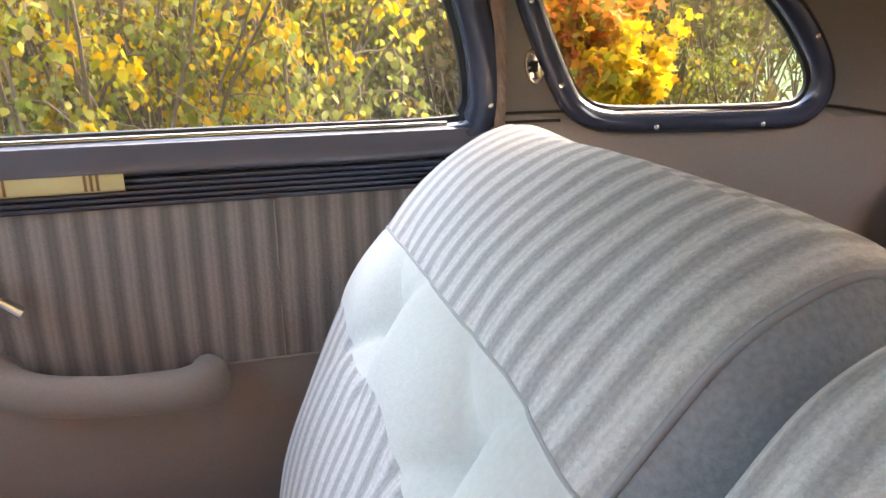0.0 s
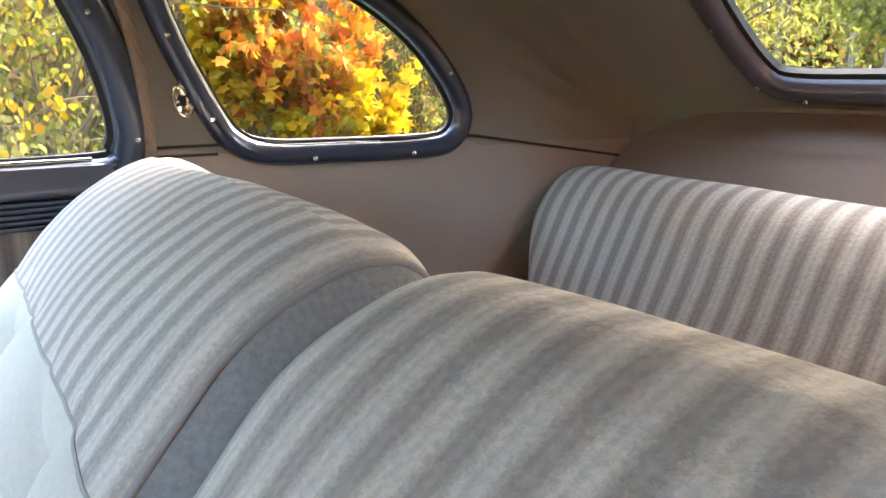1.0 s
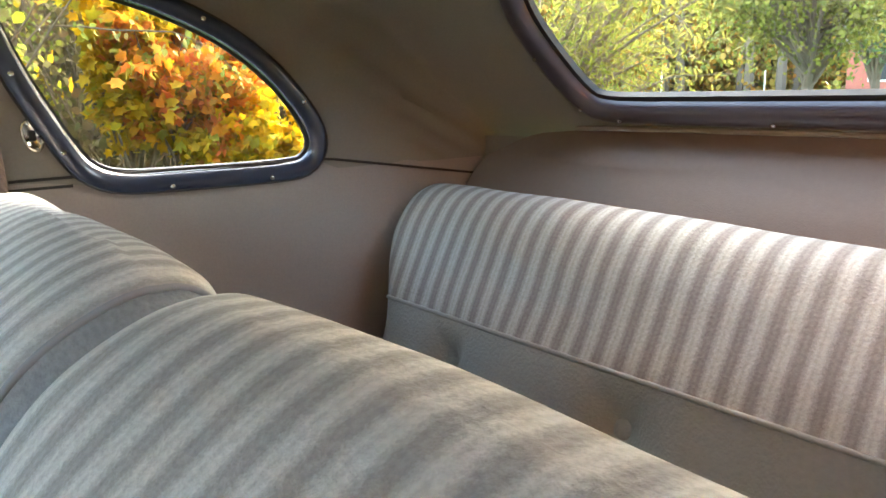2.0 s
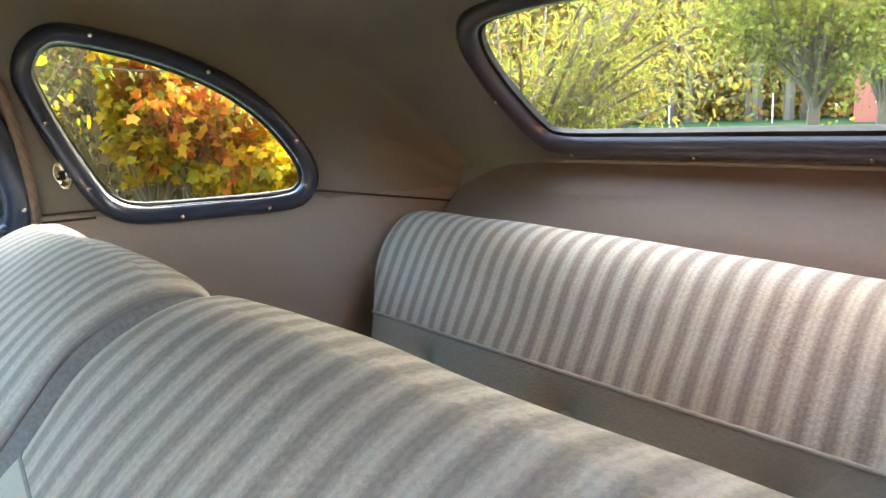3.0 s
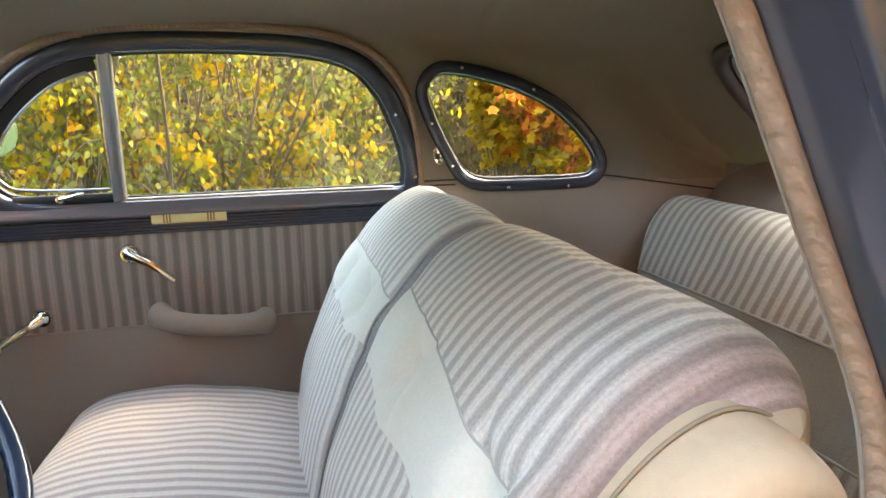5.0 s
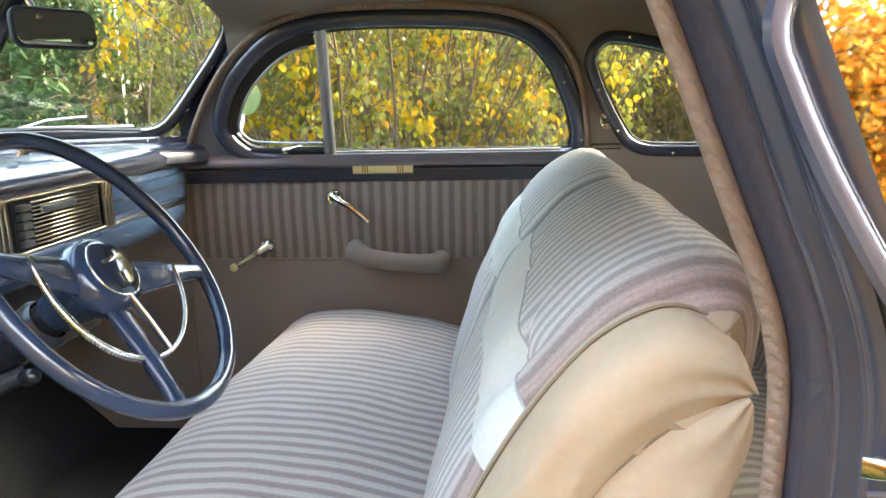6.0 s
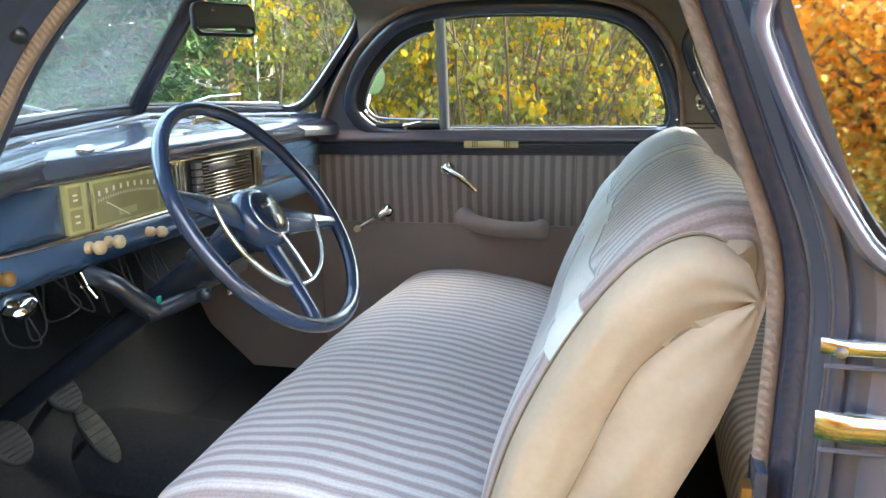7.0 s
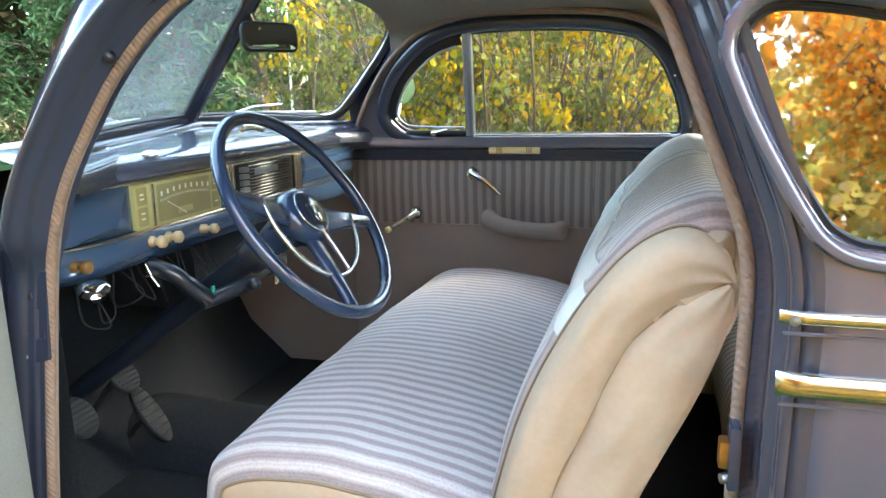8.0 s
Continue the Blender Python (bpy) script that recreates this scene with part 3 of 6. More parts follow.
def quarter_window(s, number):
    w = thing("window_%d" % number, (0.93, s * 0.58, 1.16), "teardrop rear quarter window with a rounded dark blue metal frame", "window", kind="structure")
    line = resample(QUARTER, 150, True)
    P, F = ring_frames(line, q_place(s), lambda x, z: (-0.15, -s, 0))
    part("window_frame", sweep(P, F, ROUND), M_BLUE, w)
    part("gasket", sweep(P, F, [(0.003, -0.013), (-0.004, -0.013), (-0.004, -0.005), (0.003, -0.003)]), M_BLACK, w)
    g = part("pane", pane(line, q_place(s), (0.002, s * 0.010, 0), (0, s, 0)), M_GLASS, w, smooth=False)
    glassy(g)
    for x, z in ((0.930, 1.152), (1.065, 1.153), (1.121, 1.258), (0.99, 1.372), (0.828, 1.425), (0.763, 1.298), (0.806, 1.200)):
        k = int(np.argmin(np.hypot(line[:, 0] - x, line[:, 1] - z)))
        screw(P[k] + F[k][0] * 0.0165 + F[k][1] * 0.0155, F[k][1], w)
    return w


quarter_window(1, 1)
quarter_window(-1, 2)


def r_place(y, z):
    return (rear_x(z) - 0.004, y, z)


w = thing("window_3", (1.41, 0, 1.22), "low wide rear window with a rounded dark painted frame", "window", kind="structure")
line = resample(REAR, 170, True)
P, F = ring_frames(line, r_place, lambda y, z: (-1, 0, -0.9))
part("window_frame", sweep(P, F, [(a * 1.15, b) for a, b in ROUND]), mat("plum_brown_enamel", (0.050, 0.038, 0.045), 0.30, metal=0.2, coat=0.7, vary=0.08), w)
part("gasket", sweep(P, F, [(0.003, -0.014), (-0.006, -0.014), (-0.006, -0.005), (0.003, -0.003)]), M_BLACK, w)
glassy(part("pane", pane(line, r_place, (0.008, 0, 0.008), (0.74, 0, 0.67)), M_GLASS, w, smooth=False))
for y, z in ((0.296, 1.308), (0.202, 1.223), (-0.002, 1.223), (-0.212, 1.223), (-0.42, 1.308), (0.262, 1.24)):
    k = int(np.argmin(np.hypot(line[:, 0] - y, line[:, 1] - z)))
    screw(P[k] + F[k][0] * 0.019 + F[k][1] * 0.0155, F[k][1], w)

# latch plate on the pillar
lock = thing("pillar_latch_plate", (0.775, 0.60, 1.223), "small oval chrome plate with a keyed slot on the door pillar", "latch plate")
lp, ln = Vector((0.775, wall_y(0.775, 1.223) - 0.001, 1.223)), Vector((-0.1, -1, -0.1)).normalized()
def oval(o, nrm, along, a, b, h, inset=0.75):
    al = (Vector(along) - nrm * Vector(along).dot(nrm)).normalized()
    ac = nrm.cross(al)
    rows = []
    for sc, hh in ((1.0, -0.002), (1.0, h * 0.6), (0.93, h), (inset, h), (inset - 0.06, h * 0.7), (0.001, h * 0.6)):
        rows.append([o + al * a * sc * math.cos(t) + ac * b * sc * math.sin(t) + nrm * hh for t in np.linspace(0, 2 * math.pi, 33)[:-1]])
    return grid(rows, closed_v=True)
part("plate", oval(lp, ln, (-0.25, 0, 1), 0.021, 0.0115, 0.003), M_BRASS, lock)
part("slot", moved(box(-0.0035, 0.0035, -0.0025, 0.001, -0.006, 0.006, 0.001), Matrix.Translation(lp + ln * 0.002)), M_BLACK, lock)
for dz in (0.0145, -0.0145):
    screw(lp + Vector((-0.25 * dz, 0, dz)) + ln * 0.0028, ln, lock, 0.0022)


# ---------------------------------------------------------------- upholstery
def profile_line(pts, count, closed=False):
    return resample(catmull(pts, 14, closed), count, closed)


def upholstered(line, ys, s0, s1, r_lo, r_hi, puff=None, ends=None):
    """Part of a padded body: the stretch s0..s1 of a closed cross-section (x, z) carried across ys, its ends (or the given ends of the whole) rounded off by r_lo
    and r_hi. s0 and s1 may be functions of y. puff(s, y) gives the padding outwards in metres."""
    L = np.array(line)
    n = len(L)
    N = normals2(L)
    f0 = s0 if callable(s0) else (lambda y: s0)
    f1 = s1 if callable(s1) else (lambda y: s1)
    steps = max(2, int(round((f1(ys[0]) - f0(ys[0])) * n)))
    y0, y1 = ends or (ys[0], ys[-1])
    rows = []
    for y in ys:
        off = 0.0
        for edge, r in ((abs(y - y0), r_lo), (abs(y - y1), r_hi)):
            if r and edge < r:
                u = 1 - edge / r
                off += r * (1 - math.sqrt(max(0, 1 - u * u)))
        row = []
        for s in np.linspace(f0(y), f1(y), steps + 1):
            k = s * n
            a, b, w = int(math.floor(k)) % n, (int(math.floor(k)) + 1) % n, k - math.floor(k)
            p, q = L[a] * (1 - w) + L[b] * w, N[a] * (1 - w) + N[b] * w
            h = -off + (puff(s, y) if puff else 0)
            row.append((p[0] + q[0] * h, y, p[1] + q[1] * h))
        rows.append(row)
    return rows


def spaced(y0, y1, count, r=0.06):
    """Positions across a seat, closer together at the rounded ends."""
    a = [y0 + r * (1 - math.cos(t)) for t in np.linspace(0, math.pi / 2, 9)][:-1]
    b = [y1 - r * (1 - math.cos(t)) for t in np.linspace(math.pi / 2, 0, 9)][1:]
    return np.array(a + list(np.linspace(y0 + r, y1 - r, count)) + b)


BACK = profile_line([(0.425, 0.64), (0.446, 0.74), (0.474, 0.85), (0.520, 0.96), (0.577, 1.053), (0.632, 1.117), (0.682, 1.151), (0.722, 1.163), (0.752, 1.158), (0.772, 1.134),
                     (0.776, 1.085), (0.758, 1.010), (0.702, 0.890), (0.648, 0.765), (0.605, 0.65), (0.52, 0.615)], 240, True)


def s_at(line, z, front=True):
    """The place along a cross-section at a height, on its front or its rear."""
    n = len(line)
    rng = range(0, n // 2) if front else range(n // 2, n)
    return min(rng, key=lambda i: abs(line[i][1] - z)) / n


def tufts(buttons, depth=0.012, r=0.055, folds=0.0):
    """Padding that sinks round the buttons, with folds that run from them. buttons: (s, y) along the cross-section."""
    def fn(s, y):
        h = 0.0
        for bs, by in buttons:
            ds, dy = (s - bs) * 1.55, y - by
            d = math.hypot(ds, dy)
            h -= depth * math.exp(-(d / (r * 0.55)) ** 2)
            if folds:
                for ax, ay in ((0.80, 0.60), (0.80, -0.60)):
                    across = abs(ds * ay - dy * ax)
                    h -= folds * math.exp(-(across / 0.010) ** 2) * math.exp(-(d / 0.075) ** 2)
        return h
    return fn


def waves(amp, seed):
    return lambda s, y: amp * noise.noise(Vector((s * 14, y * 7, seed)))


def both(*fns):
    return lambda s, y: sum(f(s, y) for f in fns)


def edge_line(rows, k, lift=0.0):
    return [Vector(r[k]) for r in rows]


def front_back(name, y_lo, y_hi, r_lo, r_hi, label, buttons, driver, seam_z, plush_to=None):
    t = thing(name, (0.55, (y_lo + y_hi) / 2, 0.70), label, "seat back", "front seat backs")
    ys = spaced(y_lo, y_hi, 60)
    ends = (y_lo, y_hi)
    if plush_to is not None:
        side = np.r_[ys[ys < plush_to - 0.001], plush_to]
        ys = np.r_[plush_to, ys[ys > plush_to + 0.001]]
    s_top, s_mid = s_at(BACK, 1.062), s_at(BACK, 0.978)
    rise = (s_top - s_mid) / (1.062 - 0.978)
    pitch = abs(buttons[1][1] - buttons[0][1])
    s_hi = lambda y: s_top + rise * (float(np.interp(y, seam_z[0], seam_z[1])) - 1.062)
    s_lo = lambda y: s_mid - 0.006 * math.cos(2 * math.pi * (y - buttons[0][1]) / pitch)
    bs = [(s_at(BACK, z), y) for z, y in buttons]
    belly = lambda s, y: (0.004 if driver else 0.010) * math.sin(math.pi * min(1, max(0, (y - y_lo) / (y_hi - y_lo)))) * (1 if s < 0.45 else 0.3)
    puffed = lambda s, y: 0.006 * max(0.0, math.sin(math.pi * min(1, max(0, (s - s_mid) / (s_hi(y) - s_mid))))) ** 0.8
    pad = both(waves(0.005, 1.0), tufts(bs, 0.024, 0.070, 0.010), belly, puffed)
    if driver:         # past the striped cloth the roll is covered in the beige of the side
        past = np.r_[ys[ys < -0.634], -0.633]
        ys = np.r_[-0.633, ys[ys > -0.632]]
        part("roll_end", grid(upholstered(BACK, past, s_hi, 0.60, r_lo, r_hi, pad, ends)), M_BEIGE, t, "smooth beige leathercloth over the end of the roll")
        part("roll_end", grid(upholstered(BACK, past, 0.0, s_hi, r_lo, r_hi, pad, ends)), M_BEIGE, t, "smooth beige leathercloth over the front edge")
    top = upholstered(BACK, ys, s_hi, 0.60, r_lo, r_hi, pad, ends)
    band = upholstered(BACK, ys, s_lo, s_hi, r_lo, r_hi, pad, ends)
    low = upholstered(BACK, ys, 0.0, s_lo, r_lo, r_hi, pad, ends)
    rear = upholstered(BACK, ys, 0.60, 1.0, r_lo, r_hi, belly, ends)
    cloth_part("top_roll", top, M_SEAT, t, "striped grey cloth roll")
    part("tufted_band", grid(band), M_PALE, t, "pale plain cloth band with buttons")
    cloth_part("lower_panel", low, M_SEAT, t, "striped grey cloth panel")
    part("back_cover", grid(rear), M_DOORCLOTH, t, "plain taupe cloth back")
    part("piping", tube(edge_line(top, 0), 0.0015, 6), M_WELT, t)
    if plush_to is not None:
        strip = upholstered(BACK, side, 0.0, 1.0, r_lo, r_hi, pad, ends)
        part("side_strip", grid(strip), M_PLUSH, t, "dark grey plush side strip")
        part("side_piping", tube([Vector(p) for p in strip[-1][8:170]], 0.0026, 8), M_GREYPIPE, t, "dark piping")
    # ends
    for sgn in (-1, 1):
        row = upholstered(BACK, [y_lo if sgn < 0 else y_hi], 0.0, 1.0, 0, 0, lambda s, y: pad(s, y) - (r_lo if sgn < 0 else r_hi))[0]
        ring = [Vector(p) for p in row[:-1]]
        c = sum(ring, Vector()) / len(ring)
        loops = []
        outer = driver and sgn < 0
        for sc, out in ((1.0, 0.0), (0.93, 0.004), (0.8, 0.008), (0.55, 0.010), (0.25, 0.011)):
            loops.append([c + (p - c) * sc + Vector((0, sgn * out * (-1.5 if outer else 1), 0)) for p in ring])
        bm = grid(loops, closed_v=True)
        bm.verts.ensure_lookup_table()
        n = len(ring)
        bm.faces.new([bm.verts[4 * n + i] for i in range(n)])
        bmesh.ops.recalc_face_normals(bm, faces=bm.faces)
        part("end_panel", bm, M_BEIGE if outer else M_PLUSH, t, "smooth beige leathercloth end" if outer else "dark grey plush side")
    for z, y in buttons:
        s = s_at(BACK, z)
        i = int(round(s * len(BACK)))
        nrm = normals2(BACK)[i]
        h = pad(s, y)
        o = Vector((BACK[i][0] + nrm[0] * (h + 0.001), y, BACK[i][1] + nrm[1] * (h + 0.001)))
        part("button", lathe([(0.0, 0.005), (0.005, 0.0045), (0.009, 0.002), (0.010, -0.002)], o, (nrm[0], 0, nrm[1]), 16), M_PALE, t)
    return t, ys, pad, (top, band, low, rear)


front_back("front_seat_back", 0.018, 0.575, 0.055, 0.06, "grey striped folding seat back with a pale buttoned band", [(1.016, 0.17), (1.014, 0.39)], False, ((0.05, 0.15, 0.54), (1.050, 1.062, 1.062)), 0.041)
drv, dys, dpad, drows = front_back("front_seat_back", -0.672, 0.014, 0.120, 0.055, "grey striped folding seat back with a smooth beige side", [(1.028, -0.21), (1.026, -0.50)], True, ((-0.60, -0.53, -0.42, -0.24, -0.02), (1.040, 1.043, 1.053, 1.070, 1.083)))

# beige side of the driver's half
def side_of_driver_back():
    """Beige side: a front and a rear cushion that meet in a deep seam."""
    front = resample(catmull([(0.445, 0.69), (0.459, 0.747), (0.478, 0.82), (0.501, 0.893), (0.537, 0.972), (0.584, 1.050), (0.636, 1.110), (0.690, 1.135), (0.734, 1.114), (0.748, 1.080)], 12), 60)
    seam = resample(catmull([(0.516, 0.69), (0.541, 0.772), (0.548, 0.80), (0.584, 0.889), (0.614, 0.958), (0.635, 1.000), (0.662, 1.030), (0.694, 1.056), (0.738, 1.078)], 12), 60)
    rear = resample(catmull([(0.616, 0.69), (0.640, 0.765), (0.665, 0.83), (0.700, 0.905), (0.728, 0.975), (0.742, 1.020), (0.746, 1.045), (0.744, 1.068)], 12), 60)
    for name, A, B, mtl in (("front_cheek", front, seam, M_BEIGE), ("rear_cheek", seam, rear, M_BEIGE)):
        rows = []
        for v in np.linspace(0, 1, 18):
            bulge = 0.015 * math.sin(math.pi * v) ** 0.7
            dip = -0.012 if (name == "front_cheek" and v == 0) or (name == "rear_cheek" and v == 1) else 0
            rows.append([(a[0] + (b[0] - a[0]) * v, -0.668 - bulge * (1 - 0.8 * max(0.0, (i - 42) / 17) ** 2) - dip + (0.036 * (1 - min(1.0, v / 0.22)) ** 2 if name == "front_cheek" else 0.0) + 0.0045 * noise.noise(Vector((a[0] * 14, a[1] * 11, v * 4))), a[1] + (b[1] - a[1]) * v) for i, (a, b) in enumerate(zip(A, B))])
        part(name, grid(rows), mtl, drv, "beige leathercloth side cushion")
    part("side_seam", tube([(p[0], -0.667, p[1]) for p in seam], 0.0022, 8), M_BEIGEPIPE, drv, "dark stitched seam")
    part("side_seam", tube([(p[0], -0.6330, p[1]) for p in front], 0.0016, 8), M_BEIGEPIPE, drv, "beige stitched edge")


side_of_driver_back()

# the front bench cushion
CUSH = profile_line([(x + 0.010, z) for x, z in [(-0.030, 0.62), (-0.028, 0.680), (-0.006, 0.735), (0.055, 0.767), (0.16, 0.778), (0.28, 0.768), (0.40, 0.742), (0.485, 0.715), (0.51, 0.66), (0.48, 0.60), (0.24, 0.59), (0.02, 0.59)]], 200, True)


def bench(name, line, y_lo, y_hi, r_lo, r_hi, label, s_front, s_back, amp):
    t = thing(name, (0.2, (y_lo + y_hi) / 2, 0.42), label, "seat cushion")
    ys = spaced(y_lo, y_hi, 70, 0.07)
    crown = lambda s, y: 0.010 * math.cos(math.pi * ((y - y_lo) / (y_hi - y_lo) - 0.5)) * (1 if 0.03 < s < 0.6 else 0.2)
    pad = both(waves(amp, 5.0), crown)
    rows = upholstered(line, ys, s_front, s_back, r_lo, r_hi, pad)
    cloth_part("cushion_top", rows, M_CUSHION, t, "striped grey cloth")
    under = upholstered(line, ys, s_back, 1.0 + s_front, r_lo, r_hi, None)
    part("seat_base", grid(under), M_BEIGE, t, "beige leathercloth skirt")
    for k, sgn in ((0, -1), (-1, 1)):
        ring = [Vector(p) for p in rows[k][:-1] + under[k][:-1]]
        c = sum(ring, Vector()) / len(ring)
        bm = grid([[c + (p - c) * sc + Vector((0, sgn * o, 0)) for p in ring] for sc, o in ((1, 0), (0.9, 0.005), (0.6, 0.008), (0.05, 0.009))], closed_v=True)
        part("end_panel", bm, M_BEIGE, t, "beige leathercloth end")
        part("piping", tube([Vector(p) + Vector((0, sgn * 0.001, 0)) for p in rows[k]], 0.003, 8), M_BEIGEPIPE, t)
    return t


bench("front_bench_cushion", CUSH, -0.625, 0.578, 0.045, 0.05, "grey striped bench seat cushion with beige welted ends", 0.02, 0.50, 0.004)
stand = thing("seat_riser", (0.22, 0, 0.42), "black steel riser under the front bench", "seat frame")
part("rail", box(0.02, 0.46, -0.52, -0.47, 0.42, 0.60, 0.004), M_BLACK, stand)
part("rail", box(0.02, 0.46, 0.42, 0.47, 0.42, 0.60, 0.004), M_BLACK, stand)

# rear seat
RBACK = profile_line([(x - 0.014, z) for x, z in [(1.085, 0.62), (1.105, 0.72), (1.132, 0.81), (1.163, 0.895), (1.195, 0.968), (1.226, 1.032), (1.252, 1.080), (1.282, 1.112), (1.318, 1.121), (1.346, 1.103), (1.352, 1.06), (1.345, 0.95), (1.33, 0.8), (1.31, 0.64), (1.2, 0.60)]], 220, True)


def fitted(rows):
    """The rear back draws in towards the seat at its ends, and its roll sinks a little across the car."""
    out = []
    for r in rows:
        row = []
        for x, y, z in r:
            low = max(0.0, min(1.0, (1.06 - z) / 0.15))
            high = max(0.0, min(1.0, (z - 0.97) / 0.12))
            row.append((x, y * (1 - 0.11 * low * low * (3 - 2 * low) * abs(y / 0.52)), z - 0.026 * high * max(0.0, 0.40 - y)))
        out.append(row)
    return out


rs = thing("rear_bench_back", (1.2, 0, 0.62), "grey striped rear seat back with a grey buttoned band", "seat back")
rys = spaced(-0.525, 0.522, 80, 0.06)
rb = [(0.924, 0.322), (0.922, 0.030), (0.920, -0.243)]
rbut = [(s_at(RBACK, z), y) for z, y in rb]
rs_hi, rs_lo = s_at(RBACK, 0.968), s_at(RBACK, 0.845)
rpad = both(waves(0.0035, 9.0), tufts(rbut, 0.024, 0.065, 0.004), lambda s, y: 0.008 * math.cos(y * 2.6))
top = fitted(upholstered(RBACK, rys, rs_hi, 0.62, 0.06, 0.055, rpad))
band = fitted(upholstered(RBACK, rys, rs_lo, rs_hi, 0.06, 0.055, rpad))
low = fitted(upholstered(RBACK, rys, 0.0, rs_lo, 0.06, 0.055, rpad))
rear = fitted(upholstered(RBACK, rys, 0.62, 1.0, 0.06, 0.055, None))
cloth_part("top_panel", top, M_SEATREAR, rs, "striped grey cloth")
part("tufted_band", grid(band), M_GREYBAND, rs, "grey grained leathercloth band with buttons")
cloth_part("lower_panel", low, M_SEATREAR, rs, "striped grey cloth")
part("back_cover", grid(rear), M_DOORCLOTH, rs, "plain cloth back")
part("piping", tube(edge_line(top, 0), 0.003, 8), M_GREYBAND, rs)
part("piping", tube(edge_line(band, 0), 0.0025, 8), M_GREYBAND, rs)
for k, sgn in ((0, -1), (-1, 1)):
    ring = [Vector(p) for p in low[k][:-1] + band[k][:-1] + top[k][:-1] + rear[k][:-1]]
    c = sum(ring, Vector()) / len(ring)
    part("end_panel", grid([[c + (p - c) * sc + Vector((0, sgn * o, 0)) for p in ring] for sc, o in ((1, 0), (0.9, 0.004), (0.5, 0.006), (0.03, 0.007))], closed_v=True), M_DOORCLOTH, rs)
for (z, y), (s, _) in zip(rb, rbut):
    i = int(round(s * len(RBACK)))
    nrm = normals2(RBACK)[i]
    h = rpad(s, y) + 0.001
    part("button", lathe([(0.0, 0.008), (0.008, 0.0075), (0.014, 0.004), (0.0155, -0.004)], (RBACK[i][0] + nrm[0] * h, y, RBACK[i][1] + nrm[1] * h), (nrm[0], 0, nrm[1]), 18), M_GREYBAND, rs)
RCUSH = profile_line([(0.80, 0.58), (0.80, 0.66), (0.83, 0.705), (0.92, 0.722), (1.03, 0.71), (1.13, 0.69), (1.16, 0.62), (1.1, 0.55), (0.86, 0.55)], 120, True)
rc = thing("rear_seat_cushion", (1.0, 0, 0.42), "grey striped rear seat cushion", "seat cushion")
rows = upholstered(RCUSH, spaced(-0.535, 0.53, 50), 0.0, 1.0, 0.05, 0.05, waves(0.004, 2.0))
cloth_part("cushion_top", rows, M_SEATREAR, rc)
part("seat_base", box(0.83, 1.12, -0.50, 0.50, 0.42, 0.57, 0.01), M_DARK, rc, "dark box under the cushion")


# ---------------------------------------------------------------- passenger's door
def d_place(x, z):
    return (x, wall_y(x, z), z)


DOOR_EDGE = catmull([(-0.262, 1.085), (-0.255, 1.14), (-0.215, 1.225), (-0.165, 1.305), (-0.10, 1.382), (-0.015, 1.445), (0.10, 1.483), (0.24, 1.493), (0.40, 1.490), (0.53, 1.477),
                     (0.623, 1.445), (0.678, 1.397), (0.712, 1.330), (0.732, 1.220), (0.740, 1.085)], 12)
door = thing("passenger_door", (0.24, 0.61, 0.45), "closed car door with taupe striped cloth panel and dark blue window frame", "car door")
edge_poly = resample(DOOR_EDGE, 90)
edge_poly = np.vstack([edge_poly, [(0.740, 1.06), (-0.262, 1.06)]])
hole = resample(offset2(DOOR_WINDOW, 0.012), 70, True)
bm = bmesh.new()
vs = {}
st = 0.012
for i in range(int(1.02 / st)):
    for j in range(int(0.46 / st)):
        x, z = -0.268 + i * st, 1.058 + j * st
        if inside(edge_poly, x + st / 2, z + st / 2) and not inside(hole, x + st / 2, z + st / 2):
            q = []
            for a, b in ((i, j), (i + 1, j), (i + 1, j + 1), (i, j + 1)):
                if (a, b) not in vs:
                    vs[(a, b)] = bm.verts.new(d_place(-0.268 + a * st, 1.058 + b * st))
                q.append(vs[(a, b)])
            bm.faces.new(q)
M_GARNISH = mat("blue_grey_garnish_enamel", (0.125, 0.118, 0.138), 0.30, metal=0.35, coat=0.8, noise_scale=20, vary=0.08, stain=0.06)
part("inner_frame", bm, M_GARNISH, door, "blue-grey painted metal around the window")
line = resample(DOOR_WINDOW, 200, True)
P, F = ring_frames(line, d_place, lambda x, z: (0, -1, -0.27))
part("window_moulding", sweep(P, F, [(-0.002, -0.022), (-0.002, -0.004), (0.002, 0.003), (0.008, 0.008), (0.016, 0.010), (0.026, 0.0095), (0.034, 0.006), (0.038, 0.0), (0.038, -0.006)]), M_BLUE, door, "rounded dark blue metal moulding")
part("glass_channel", sweep(P, F, [(-0.001, -0.026), (-0.008, -0.024), (-0.008, -0.014), (-0.001, -0.012)]), M_BLACK, door)
glassy(part("pane", pane(line, d_place, (0, 0.019, 0), (0, 1, 0)), M_GLASS, door, smooth=False))
part("glass_trim", tube([(x, half_width(x) + 0.004, 1.1595) for x in np.linspace(0.125, 0.675, 20)], 0.0026, 8), M_BRASS, door, "thin bright strip at the foot of the glass")
